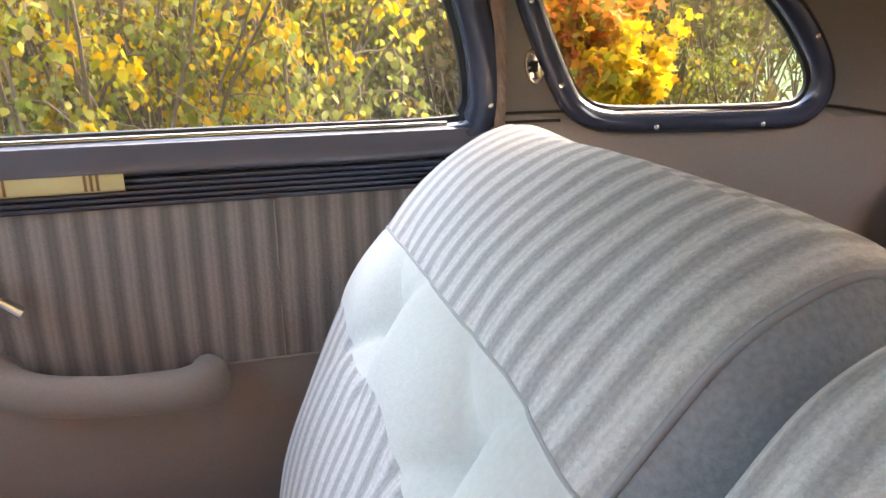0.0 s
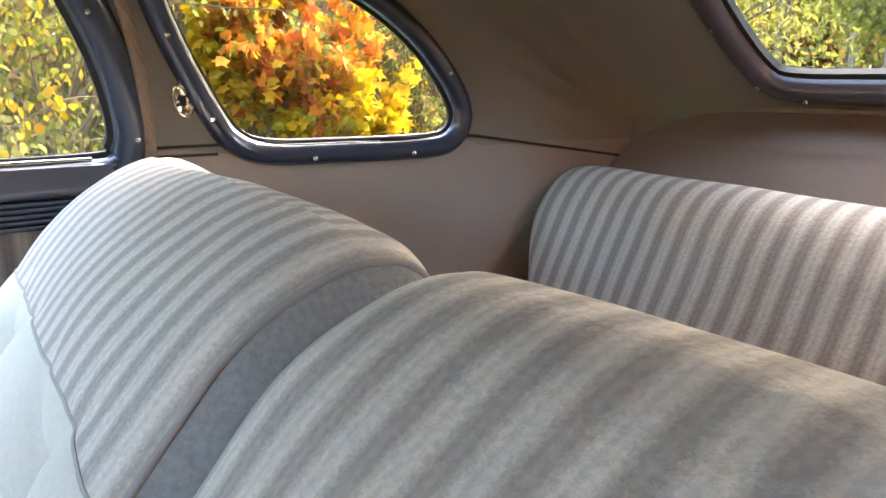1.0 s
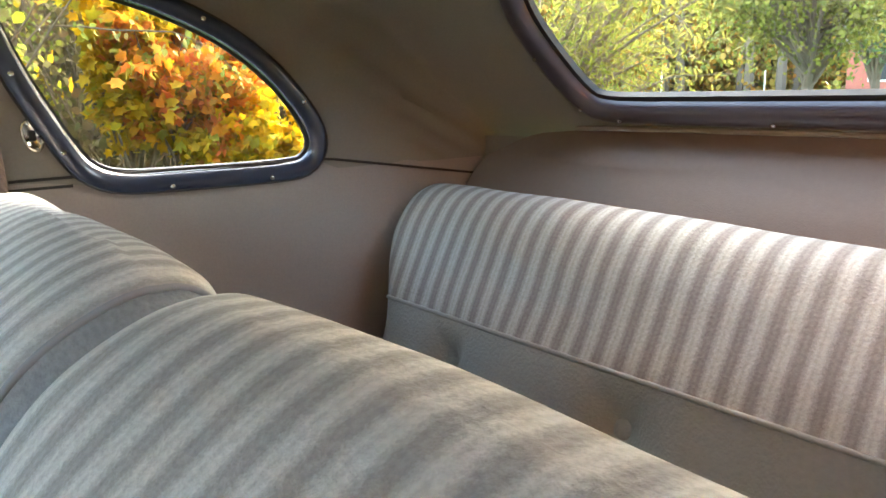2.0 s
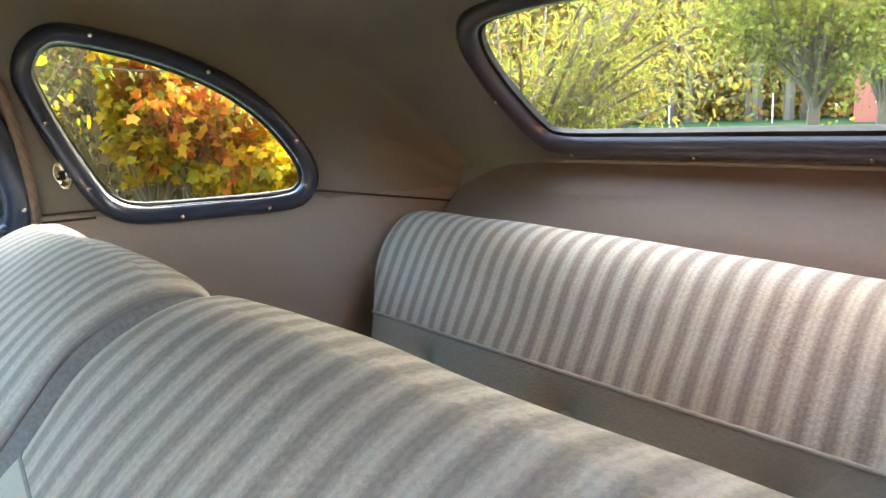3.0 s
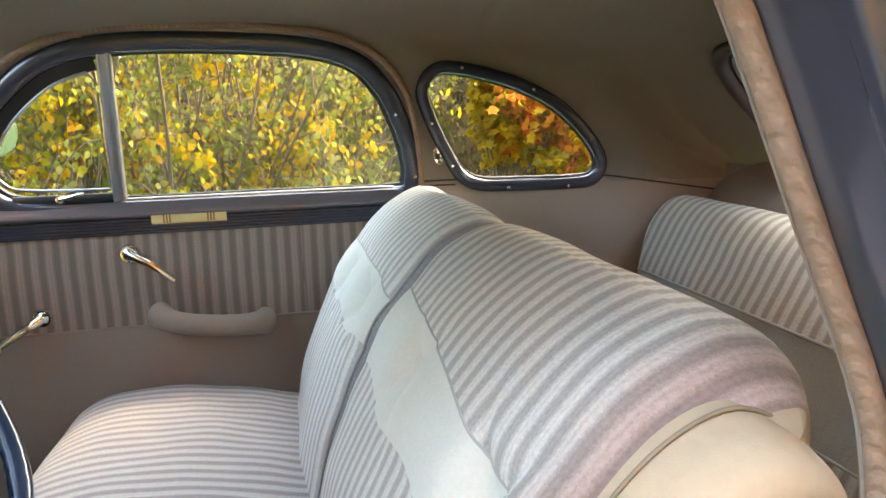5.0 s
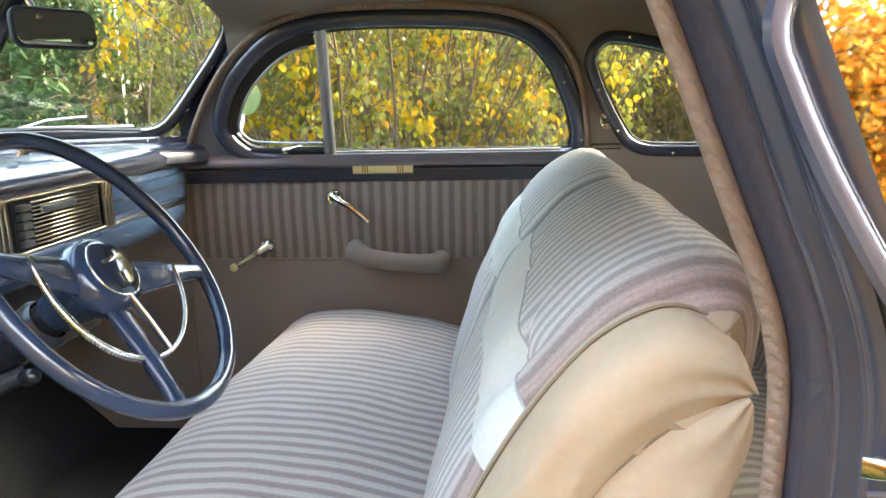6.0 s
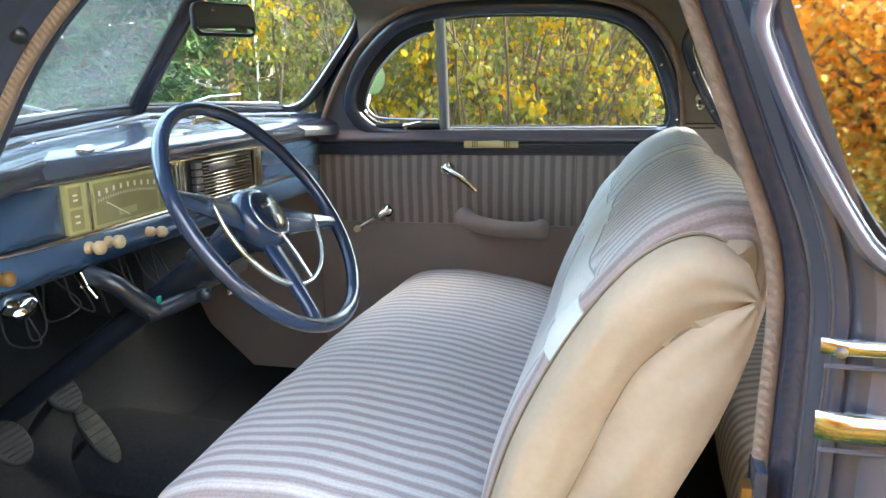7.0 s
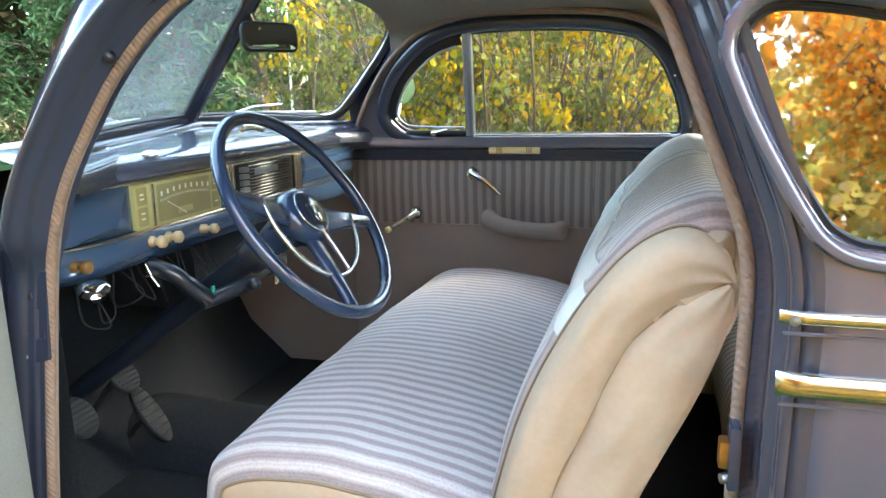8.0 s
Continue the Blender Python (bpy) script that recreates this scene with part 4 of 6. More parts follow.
# belt rail and ribbed strip, run along the sill
def along_x(profile, x0=-0.258, x1=0.735, n=30, off=0.0):
    rows = []
    for x in np.linspace(x0, x1, n):
        rows.append([(x, half_width(x) - a + off, z) for a, z in profile])
    return grid(rows)
part("belt_rail", along_x([(0.000, 1.120), (0.008, 1.1215), (0.014, 1.126), (0.015, 1.132), (0.011, 1.139), (0.009, 1.146), (0.007, 1.154), (0.000, 1.156)]), M_GARNISH, door, "blue-grey rounded sill rail")
ribs = [(0.002, 1.086), (0.006, 1.087)]
for k in range(5):
    z = 1.0885 + k * 0.0064
    ribs += [(0.0055, z), (0.010, z + 0.0010), (0.0105, z + 0.0028), (0.010, z + 0.0044), (0.0050, z + 0.0052)]
ribs += [(0.004, 1.1205)]
part("ribbed_strip", along_x(ribs), M_BLUE, door, "dark blue strip with horizontal ribs")
badge = part("badge", along_x([(0.004, 1.106), (0.0115, 1.107), (0.0135, 1.110), (0.0135, 1.126), (0.0115, 1.129), (0.004, 1.130)], 0.170, 0.319, 8), M_IVORY, door, "ivory plastic plaque with brown bars")
for x0 in (0.193, 0.199, 0.205, 0.280, 0.286, 0.292):
    part("bar", along_x([(0.0125, 1.1085), (0.0141, 1.110), (0.0141, 1.126), (0.0125, 1.1275)], x0, x0 + 0.003, 2), M_BROWNPL, badge)
# cloth panels
def door_panel(z0, z1, bulge, n=10):
    rows = []
    for x in np.linspace(-0.262, 0.738, 60):
        r = []
        for v in np.linspace(0, 1, n):
            z = z0 + (z1 - z0) * v
            r.append((x, half_width(x) - 0.003 - bulge * math.sin(math.pi * v) - 0.0022 * noise.noise(Vector((x * 7, z * 9, 2.0))), z))
        rows.append(r)
    return rows
cloth_part("upper_panel", door_panel(0.893, 1.088, 0.004), M_DOORSTRIPE, door, "taupe and brown vertically striped cloth", axis=0)
part("lower_panel", grid(door_panel(0.42, 0.893, 0.006, 20)), M_DOORCLOTH, door, "plain taupe cloth")
part("seam", tube([(x, half_width(x) - 0.005, 0.893) for x in np.linspace(-0.26, 0.737, 40)], 0.0022, 6), M_DOORCLOTH, door)
for x in (0.470,):
    part("stitched_seam", tube([(x, half_width(x) - 0.006, z) for z in np.linspace(0.896, 1.086, 12)], 0.0012, 5), M_DOORCLOTH, door)
# vent window
part("vent_divider", sweep(*(lambda q: (q, [(np.array((1.0, 0, 0)), np.array((0, -1.0, -0.27)))] * len(q)))([np.array(d_place(0.112 + 0.012 * t, 1.157 + 0.295 * t)) for t in np.linspace(0, 1, 8)]),
                           [(-0.012, -0.018), (-0.012, 0.002), (-0.008, 0.004), (-0.003, 0.0015), (0.003, 0.0015), (0.008, 0.004), (0.012, 0.002), (0.012, -0.018)], closed=False), M_STEEL, door, "grey metal vent window post")
part("vent_sill", along_x([(-0.012, 1.158), (0.000, 1.158), (0.003, 1.161), (0.003, 1.170), (0.000, 1.174), (-0.012, 1.174)], -0.085, 0.101, 8), M_BLACK, door, "black rubber vent seal")
latch = part("vent_latch", joined(lathe([(0.0, 0.010), (0.008, 0.009), (0.010, 0.004), (0.010, -0.004)], (0.004, 0.596, 1.166), (0, -1, 0.1), 16),
                                  tube([(0.004, 0.588, 1.168), (0.022, 0.580, 1.171), (0.052, 0.578, 1.178)], [0.005, 0.0045, 0.003], 8)), M_CHROME, door, "small chrome vent latch")
gap = [(p, q) for p, q in zip(resample(DOOR_WINDOW, 160, True), offset2(resample(DOOR_WINDOW, 160, True), -0.024)) if p[0] < 0.112 and p[1] > 1.20]
cut = max(range(len(gap)), key=lambda i: math.hypot(*(gap[i][0] - gap[i - 1][0])))
part("vent_seal", grid([[(p[0], wall_y(p[0], p[1]) + 0.002, p[1]), (q[0], wall_y(q[0], q[1]) + 0.005, q[1]), (q[0], wall_y(q[0], q[1]) + 0.016, q[1])] for p, q in gap[cut:] + gap[:cut]]), M_BLACK, door, "black rubber round the vent window")
vent = [(a, b) for a, b in offset2(resample(DOOR_WINDOW, 120, True), -0.025) if a < 0.098]
k_ = max(range(len(vent)), key=lambda i: math.hypot(vent[i][0] - vent[i - 1][0], vent[i][1] - vent[i - 1][1]))
part("vent_frame", tube([(a, wall_y(a, b) + 0.004, b) for a, b in vent[k_:] + vent[:k_]], 0.0032, 8), M_STEEL, door, "thin bright vent window frame")
# window crank and door handle
def crank(boss, end, bend, name, label, knob=None):
    b, e = Vector(boss), Vector(end)
    c = part(name, joined(lathe([(0.0, 0.020), (0.008, 0.019), (0.013, 0.014), (0.016, 0.006), (0.020, 0.003), (0.021, -0.003)], b, (0, -1, 0), 24)), M_CHROME, door, label)
    part("rosette", lathe([(0.009, 0.004), (0.0125, 0.0025), (0.0135, 0.0045), (0.017, 0.005), (0.0195, 0.002), (0.020, -0.018)], b + Vector((0, -0.009, 0)), (0, -1, 0), 28), M_CHROME, c, "stepped chrome rosette")
    mid = b.lerp(e, 0.45) + Vector(bend)
    arm = [b + Vector((0, -0.016, 0)), b.lerp(mid, 0.5) + Vector((0, -0.010, 0)), mid, e]
    line = catmull(arm, 8)
    part("arm", tube(line, np.linspace(0.0105, 0.0066, len(line)), 12, squash=0.8), M_CHROME, c)
    if knob:
        part("knob", lathe([(0.0, 0.016), (0.006, 0.0155), (0.0098, 0.010), (0.0098, 0.002), (0.006, -0.003)], e + Vector((0, 0.002, 0)), (0, -1, 0), 18), knob, c, "ivory plastic knob")
    return c
crank((0.122, 0.602, 1.049), (0.209, 0.572, 0.992), (0.004, -0.018, 0.004), "door_handle", "curved chrome inside handle")
crank((-0.055, 0.600, 0.928), (-0.137, 0.562, 0.879), (0.0, -0.010, 0.0), "window_crank", "chrome window crank", M_IVORY)
# pull-shaped armrest
apath = catmull([(0.168, 0.588, 0.920), (0.180, 0.572, 0.914), (0.215, 0.563, 0.902), (0.275, 0.560, 0.893), (0.335, 0.561, 0.889), (0.372, 0.569, 0.889), (0.386, 0.588, 0.888)], 8)
na = len(apath)
arad = [0.0235 + 0.009 * abs(2 * i / (na - 1) - 1) ** 3 - (0.009 if i in (0, na - 1) else 0.003 if i in (1, na - 2) else 0) for i in range(na)]
part("armrest", tube(apath, arad, 18, up=(0, 0, 1), squash=0.85), M_DOORCLOTH, door, "taupe cloth-covered sagging armrest")
for x, z in ((0.668, 1.315), (0.712, 1.180)):
    screw(Vector(d_place(x, z)) + Vector((0.010, -0.011, 0)), (0, -1, -0.27), door)

# windlace round both door openings
def windlace(points, r, label, place):
    w = thing("windlace", place, label, "windlace", "windlaces")
    part("cord", tube(points, r, 12), M_ROPE, w)
    part("flange", tube([(p[0], p[1] + (0.006 if p[1] > 0 else 0.010), p[2]) for p in points], r * 0.55, 6), M_DOORCLOTH, w, "flat sewn edge of the cord")
    return w
ppts = [(-0.268, 0.606, z) for z in np.linspace(0.45, 1.05, 8)] + [(x, wall_y(x, z) - 0.004, z) for x, z in offset2(resample(DOOR_EDGE, 80), 0.0)] + [(0.742, 0.610, z) for z in np.linspace(1.05, 0.45, 8)]
windlace(ppts, 0.0075, "brown woven cord edging the passenger's door opening", (0.24, 0.6, 0.45))

# round mirror outside the vent window
dm = thing("door_mirror", (-0.155, 0.78, 1.20), "round chrome outside mirror on the far door", "mirror")
mdir = Vector((0.83, -0.556, -0.17)).normalized()
part("mirror_housing", lathe([(0.0, -0.020), (0.030, -0.017), (0.045, -0.006), (0.048, 0.002), (0.045, 0.004)], (-0.155, 0.785, 1.296), mdir, 28), M_CHROME, dm)
part("mirror_glass", lathe([(0.0, 0.0035), (0.045, 0.0030), (0.0452, 0.0)], (-0.155, 0.785, 1.296), mdir, 28), M_MIRROR, dm)
part("bracket", tube([(-0.165, 0.79, 1.26), (-0.17, 0.76, 1.20), (-0.17, 0.70, 1.14)], 0.005, 8), M_CHROME, dm)
# outer panel of the far door and of the far quarter, so that the body is closed
rows = [[(x, half_width(x) + 0.12 + 0.03 * math.sin((z - 0.4) * 3.6), z) for z in np.linspace(0.40, 1.13, 12)] for x in np.linspace(-0.40, 1.44, 30)]
part("far_side", grid(rows), M_BODY, car_body)
part("far_sill", grid([[(x, half_width(x) + y, z) for y, z in ((0.002, 1.157), (0.03, 1.156), (0.08, 1.150), (0.135, 1.125))] for x in np.linspace(-0.26, 1.44, 30)]), M_BODY, car_body)

# ---------------------------------------------------------------- driver's door opening, seen from outside
def rope_y(z):
    return -0.678 + 0.08 * max(0.0, z - 1.15)


OPENING = [(-0.262, 0.50), (-0.247, 0.66), (-0.218, 0.86), (-0.184, 1.056), (-0.150, 1.160), (-0.105, 1.241), (-0.040, 1.332), (0.048, 1.409), (0.16, 1.458), (0.30, 1.475), (0.44, 1.470), (0.555, 1.448),
           (0.622, 1.413), (0.655, 1.377), (0.672, 1.340), (0.697, 1.275), (0.721, 1.212), (0.741, 1.160), (0.753, 1.115), (0.757, 1.060), (0.754, 0.900), (0.754, 0.70), (0.760, 0.50)]
oline = resample(catmull(OPENING, 12), 170)
windlace([(x, rope_y(z), z) for x, z in oline], 0.0078, "brown woven cord edging the open driver's door opening", (0.24, -0.66, 0.5))
tang = np.gradient(oline, axis=0)
tang /= np.linalg.norm(tang, axis=1)[:, None]
onrm = np.stack([-tang[:, 1], tang[:, 0]], 1)
JAMB = [(0.010, 0.012), (0.003, 0.002), (0.008, -0.004), (0.015, -0.012), (0.018, -0.030), (0.021, -0.040), (0.020, -0.046), (0.024, -0.052), (0.031, -0.055), (0.033, -0.060), (0.033, -0.066), (0.037, -0.072), (0.043, -0.0735), (0.046, -0.070), (0.049, -0.073), (0.054, -0.078), (0.062, -0.079)]
JAMB_F = [(-0.002, 0.026), (0.000, 0.002), (0.003, -0.008), (0.006, -0.016), (0.008, -0.024), (0.009, -0.031), (0.011, -0.034), (0.015, -0.036), (0.016, -0.040), (0.017, -0.047), (0.019, -0.055), (0.021, -0.062), (0.024, -0.066), (0.029, -0.067), (0.034, -0.063), (0.038, -0.050), (0.040, -0.030)]
rows = []
for (x, z), (nx, nz) in zip(oline, onrm):
    front = max(0.0, min(1.0, (0.45 - x) / 0.30))
    low_ = max(0.0, min(1.0, (1.10 - z) / 0.06)) * (1 if x < 0.1 else 0)
    prof = [(p[0] * (1 - front) + q[0] * front, p[1] * (1 - front) + q[1] * front) for p, q in zip(JAMB, JAMB_F)]
    rows.append([(x + nx * a * (1 + 0.8 * low_), rope_y(z) + b * (1 - 0.62 * low_), z + nz * a) for a, b in prof])
cut_ = next(i for i, q in enumerate(oline) if q[0] > 0.46 and q[1] > 1.3)
part("front_jamb", grid(rows[:cut_ + 1]), M_BLUE, car_body, "stepped dark blue windscreen pillar and door jamb")
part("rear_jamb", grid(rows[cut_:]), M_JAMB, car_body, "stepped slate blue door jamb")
# inner return of the pillar behind the cord
part("pillar_lining", grid([[(x + nx * 0.004, rope_y(z) + 0.004, z + nz * 0.004), (x + nx * 0.040, rope_y(z) + 0.018, z + nz * 0.040), (x + nx * 0.10, rope_y(z) + 0.06, z + nz * 0.10)] for (x, z), (nx, nz) in zip(oline, onrm)]), M_LINER, car_body, "taupe cloth pillar lining")


def side_y(x, z):
    """The driver's flank."""
    return -0.757 + 0.08 * max(0.0, z - 1.15) + 0.10 * max(0.0, x - 0.95) ** 2 - 0.012 * math.exp(-((z - 0.92) / 0.16) ** 2) + (0.05 * max(0, 0.80 - z)) ** 1.0


EXTQ = resample(QUARTER * (1.02, 1.0) + (-0.036, -0.030), 150, True)
ext_hole = resample(offset2(EXTQ, 0.012), 70, True)
rear_edge = oline[100:]
def jamb_x(z):
    a = np.array([(p[0] + q[0] * 0.062, p[1] + q[1] * 0.062) for p, q in zip(oline[85:], onrm[85:])])
    o = np.argsort(a[:, 1])
    return float(np.interp(z, a[o, 1], a[o, 0]))
bm = bmesh.new()
zs = np.arange(0.46, 1.475, 0.0125)
NX = 74
VV = []
for z in zs:
    x0 = jamb_x(z)
    row = []
    for i in range(NX + 1):
        x = x0 + (1.60 - x0) * i / NX
        row.append(bm.verts.new((x, side_y(x, z) if i else rope_y(z) - 0.079, z)))
    VV.append(row)
for j in range(len(zs) - 1):
    for i in range(NX):
        q = [VV[j][i], VV[j][i + 1], VV[j + 1][i + 1], VV[j + 1][i]]
        c = sum((v.co for v in q), Vector()) / 4
        if not inside(ext_hole, c.x, c.z):
            bm.faces.new(q)
part("rear_quarter", bm, M_BODY, car_body, "glossy slate blue rear quarter panel")
P, F = ring_frames(EXTQ, lambda x, z: (x, side_y(x, z), z), lambda x, z: (0, -1, 0))
part("quarter_reveal", sweep(P, F, [(0.016, -0.004), (0.020, 0.002), (0.017, 0.008), (0.010, 0.0095), (0.004, 0.005), (0.0, -0.010), (-0.002, -0.02)], close_profile=False), M_BODY, car_body, "rolled window reveal")
part("quarter_gasket", sweep(P, F, [(0.004, -0.010), (-0.004, -0.006), (-0.007, -0.012), (-0.004, -0.020)]), M_BLACK, car_body, "black rubber gasket")
part("quarter_glass", pane(EXTQ, lambda x, z: (x, side_y(x, z) + 0.012, z), (0, 0, 0), (0, 1, 0)), M_MIRGLASS, car_body, "side glass reflecting autumn trees", smooth=False)
# bright strips along the flank
def flank_strip(z_mid, h, d):
    rows = []
    prof = [(0.0, -0.5), (d * 0.6, -0.5), (d, -0.30), (d * 1.05, 0.0), (d, 0.30), (d * 0.6, 0.5), (0.0, 0.5)]
    for i, x in enumerate(np.linspace(0.778, 1.55, 60)):
        k = 0.15 if i == 0 else 1
        rows.append([(x, side_y(x, z_mid + b * h) + 0.001 - a * k, z_mid + b * h) for a, b in prof])
    return grid(rows)
part("chrome_strip", flank_strip(1.071, 0.013, 0.009), M_BRASS, car_body, "bright metal flank strip")
part("chrome_strip", flank_strip(1.004, 0.024, 0.012), M_BRASS, car_body, "broad bright metal flank strip")
part("strip_end_screw", lathe([(0.0, 0.004), (0.004, 0.003), (0.005, 0)], (0.790, -0.7765, 1.071), (0, -1, 0), 12), M_STEEL, car_body)
# crease lines between and below the strips
for z in (1.054, 0.982):
    part("body_crease", tube([(x, side_y(x, z) + 0.0005, z) for x in np.linspace(0.782, 1.55, 40)], 0.0022, 6), M_BODY, car_body)
# striker on the rear jamb
stk = thing("door_striker", (0.752, -0.69, 0.885), "worn brass striker plate on the door jamb", "striker")
part("plate", box(0.745, 0.757, -0.713, -0.672, 0.850, 0.925, 0.003), M_BLUE, stk)
part("wedge", box(0.735, 0.750, -0.706, -0.684, 0.872, 0.905, 0.004), mat("worn_brass", (0.45, 0.28, 0.12), 0.35, metal=1.0, vary=0.2), stk, "worn brass wedge")
part("pin", lathe([(0, 0.012), (0.006, 0.010), (0.007, 0)], (0.748, -0.700, 0.86), (-1, -0.4, 0), 12), M_STEEL, stk)

# front pillar: hinge plate, bolts and cowl side
hp = thing("door_hinge_plate", (-0.25, -0.70, 0.95), "dark blue hinge plate with screws and a square opening", "hinge")
def on_front(x, z, out=0.0):
    return Vector((x, -0.676 - 0.10 * max(0.0, -0.19 - x) - out, z))
bm = bmesh.new()
o_, i_ = [(-0.268, 0.896), (-0.203, 0.912), (-0.186, 1.050), (-0.252, 1.050)], [(-0.250, 0.944), (-0.205, 0.946), (-0.202, 0.991), (-0.245, 0.989)]
ov, iv = [bm.verts.new(on_front(*p, 0.010)) for p in o_], [bm.verts.new(on_front(*p, 0.010)) for p in i_]
ob_, ib = [bm.verts.new(on_front(*p, -0.004)) for p in o_], [bm.verts.new(on_front(*p, -0.02)) for p in i_]
for a, b in ((0, 1), (1, 2), (2, 3), (3, 0)):
    bm.faces.new((ov[a], ov[b], iv[b], iv[a]))
    bm.faces.new((ov[a], ob_[a], ob_[b], ov[b]))
    bm.faces.new((iv[a], iv[b], ib[b], ib[a]))
bmesh.ops.bevel(bm, geom=[e for e in bm.edges], offset=0.0015, segments=1, affect="EDGES")
bmesh.ops.recalc_face_normals(bm, faces=bm.faces)
part("plate", bm, M_BLUE, hp, smooth=False)
part("hinge_arm", box(-0.250, -0.230, -0.694, -0.66, 0.950, 0.982, 0.004), M_BLACK, hp, "dark hinge arm in its opening")
for x, z in ((-0.246, 1.006), (-0.219, 1.012), (-0.244, 0.917)):
    part("screw", lathe([(0, 0.003), (0.005, 0.0028), (0.0075, 0.0012), (0.008, -0.001)], on_front(x, z, 0.010), (0, -1, 0), 16), M_STEEL, hp)
part("cowl_side", grid([[(x, -0.735 - 0.012 * math.sin((z - .4) * 3.4), z) for z in np.linspace(0.42, 1.12, 20)] for x in np.linspace(-1.0, -0.315, 14)]), M_BODY, car_body)
def rope_x(z):
    return float(np.interp(z, [q[1] for q in OPENING[:6]], [q[0] for q in OPENING[:6]]))
part("jamb_face", grid([[(rope_x(z) - 0.008 - u * 0.11, -0.684 - 0.006 * min(1, u * 5) - 0.10 * max(0, u - 0.6), z) for z in np.linspace(0.44, 1.10, 14)] for u in np.linspace(0, 1, 9)]), M_BLUE, car_body)
bolt = thing("pillar_bolt", (-0.046, -0.68, 1.33), "round dark bolt head on the windscreen pillar", "bolt")
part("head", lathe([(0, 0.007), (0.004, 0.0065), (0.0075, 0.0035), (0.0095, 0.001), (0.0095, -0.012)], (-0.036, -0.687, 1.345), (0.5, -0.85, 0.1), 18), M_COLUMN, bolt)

# driver's door, swung open
dd = thing("driver_door", (-0.30, -0.74, 0.45), "open driver's door with a pale grey cloth inner panel", "car door")
hinge, swing = Vector((-0.209, -0.742, 0)), Vector((-0.42, -0.907, 0)).normalized()
thick = Vector((-swing.y, swing.x, 0)) * -1
def slab(u0, u1, t0, t1, z0, z1):
    bm = bmesh.new()
    c = [hinge + swing * u + thick * t + Vector((0, 0, z)) for z in (z0, z1) for u, t in ((u0, t0), (u1, t0), (u1, t1), (u0, t1))]
    v = [bm.verts.new(p) for p in c]
    for f in ((0, 1, 2, 3), (4, 5, 6, 7), (0, 1, 5, 4), (1, 2, 6, 5), (2, 3, 7, 6), (3, 0, 4, 7)):
        bm.faces.new([v[k] for k in f])
    bmesh.ops.recalc_face_normals(bm, faces=bm.faces)
    bmesh.ops.bevel(bm, geom=bm.edges[:], offset=0.008, segments=2, affect="EDGES")
    return bm
part("door_shell", slab(0.0, 1.0, 0.012, 0.11, 0.45, 1.10), M_BODY, dd)
part("inner_panel", slab(0.0, 0.98, -0.004, 0.014, 0.47, 1.06), mat("grey_door_cloth", (0.16, 0.172, 0.162), 0.85, spec=0.15, noise_scale=220, vary=0.10, bump=0.25), dd, "pale grey cloth panel")


# ---------------------------------------------------------------- windscreen
WA, WB, WT = np.array((-0.406, 0.0, 1.243)), np.array((-0.303, 0.52, 1.223)), np.array((-0.221, 0.0, 1.492))
wu = (WB - WA) / np.linalg.norm(WB - WA)
wn_ = np.cross(wu, WT - WA)
wn_ /= np.linalg.norm(wn_)
wv = np.cross(wn_, wu)
WS = [(-0.406, 0.022, 1.245), (-0.354, 0.250, 1.237), (-0.315, 0.48, 1.224), (-0.290, 0.550, 1.230), (-0.262, 0.572, 1.262), (-0.212, 0.582, 1.327), (-0.138, 0.586, 1.424), (-0.110, 0.556, 1.472), (-0.100, 0.480, 1.512), (-0.125, 0.30, 1.526), (-0.175, 0.10, 1.532), (-0.193, 0.022, 1.530)]
ws2 = [((np.array(p) - WA) @ wu, (np.array(p) - WA) @ wv) for p in WS]
# square corners at the middle post, round ones outside
wsl = np.vstack([resample(catmull(ws2, 8), 150), resample([ws2[-1], ws2[0]], 30)[1:-1]])


def ws_place(s):
    def f(a, b):
        p = WA + wu * a + wv * b
        return np.array((p[0], s * p[1], p[2]))
    return f


def ws_normal(s):
    n = wn_ * (1 if wn_[0] > 0 else -1)
    return lambda a, b: (n[0], s * n[1], n[2])


ws = thing("window_4", (-0.35, 0, 1.24), "dusty two-piece vee windscreen with a dark blue frame", "windscreen", kind="structure")
for s in (1, -1):
    P, F = ring_frames(wsl, ws_place(s), ws_normal(s))
    part("window_frame", sweep(P, F, [(-0.002, -0.010), (-0.002, 0.002), (0.004, 0.008), (0.012, 0.012), (0.022, 0.012), (0.030, 0.008), (0.034, 0.0), (0.034, -0.006)]), M_BLUE, ws)
    part("seal", sweep(P, F, [(0.003, -0.012), (-0.005, -0.010), (-0.005, -0.002), (0.003, 0.0)]), M_BLACK, ws)
    nn = np.array(ws_normal(s)(0, 0))
    part("bright_reveal", tube([np.array(ws_place(s)(a, b)) for a, b in offset2(wsl, -0.004)[50:118]], 0.0036, 8), M_CHROME, ws, "bright strip beside the glass")
    glassy(part("pane", pane(wsl, ws_place(s), -nn * 0.006, -nn), M_WSGLASS if s < 0 else M_GLASS, ws, smooth=False))
rows = []
for y in np.linspace(-0.605, 0.605, 61):
    gx, gz = -0.406 + 0.19 * abs(y) + 0.16 * max(0, abs(y) - 0.40), 1.245 - 0.045 * abs(y)
    rows.append([(gx + a, y, gz + b) for a, b in ((0.004, -0.012), (0.012, -0.013), (0.018, -0.018), (0.021, -0.026), (0.034, -0.028), (0.050, -0.032), (0.062, -0.040), (0.070, -0.052), (0.072, -0.075))])
part("lower_garnish", grid(rows), M_BLUE, ws, "dark blue moulding between windscreen and dashboard")
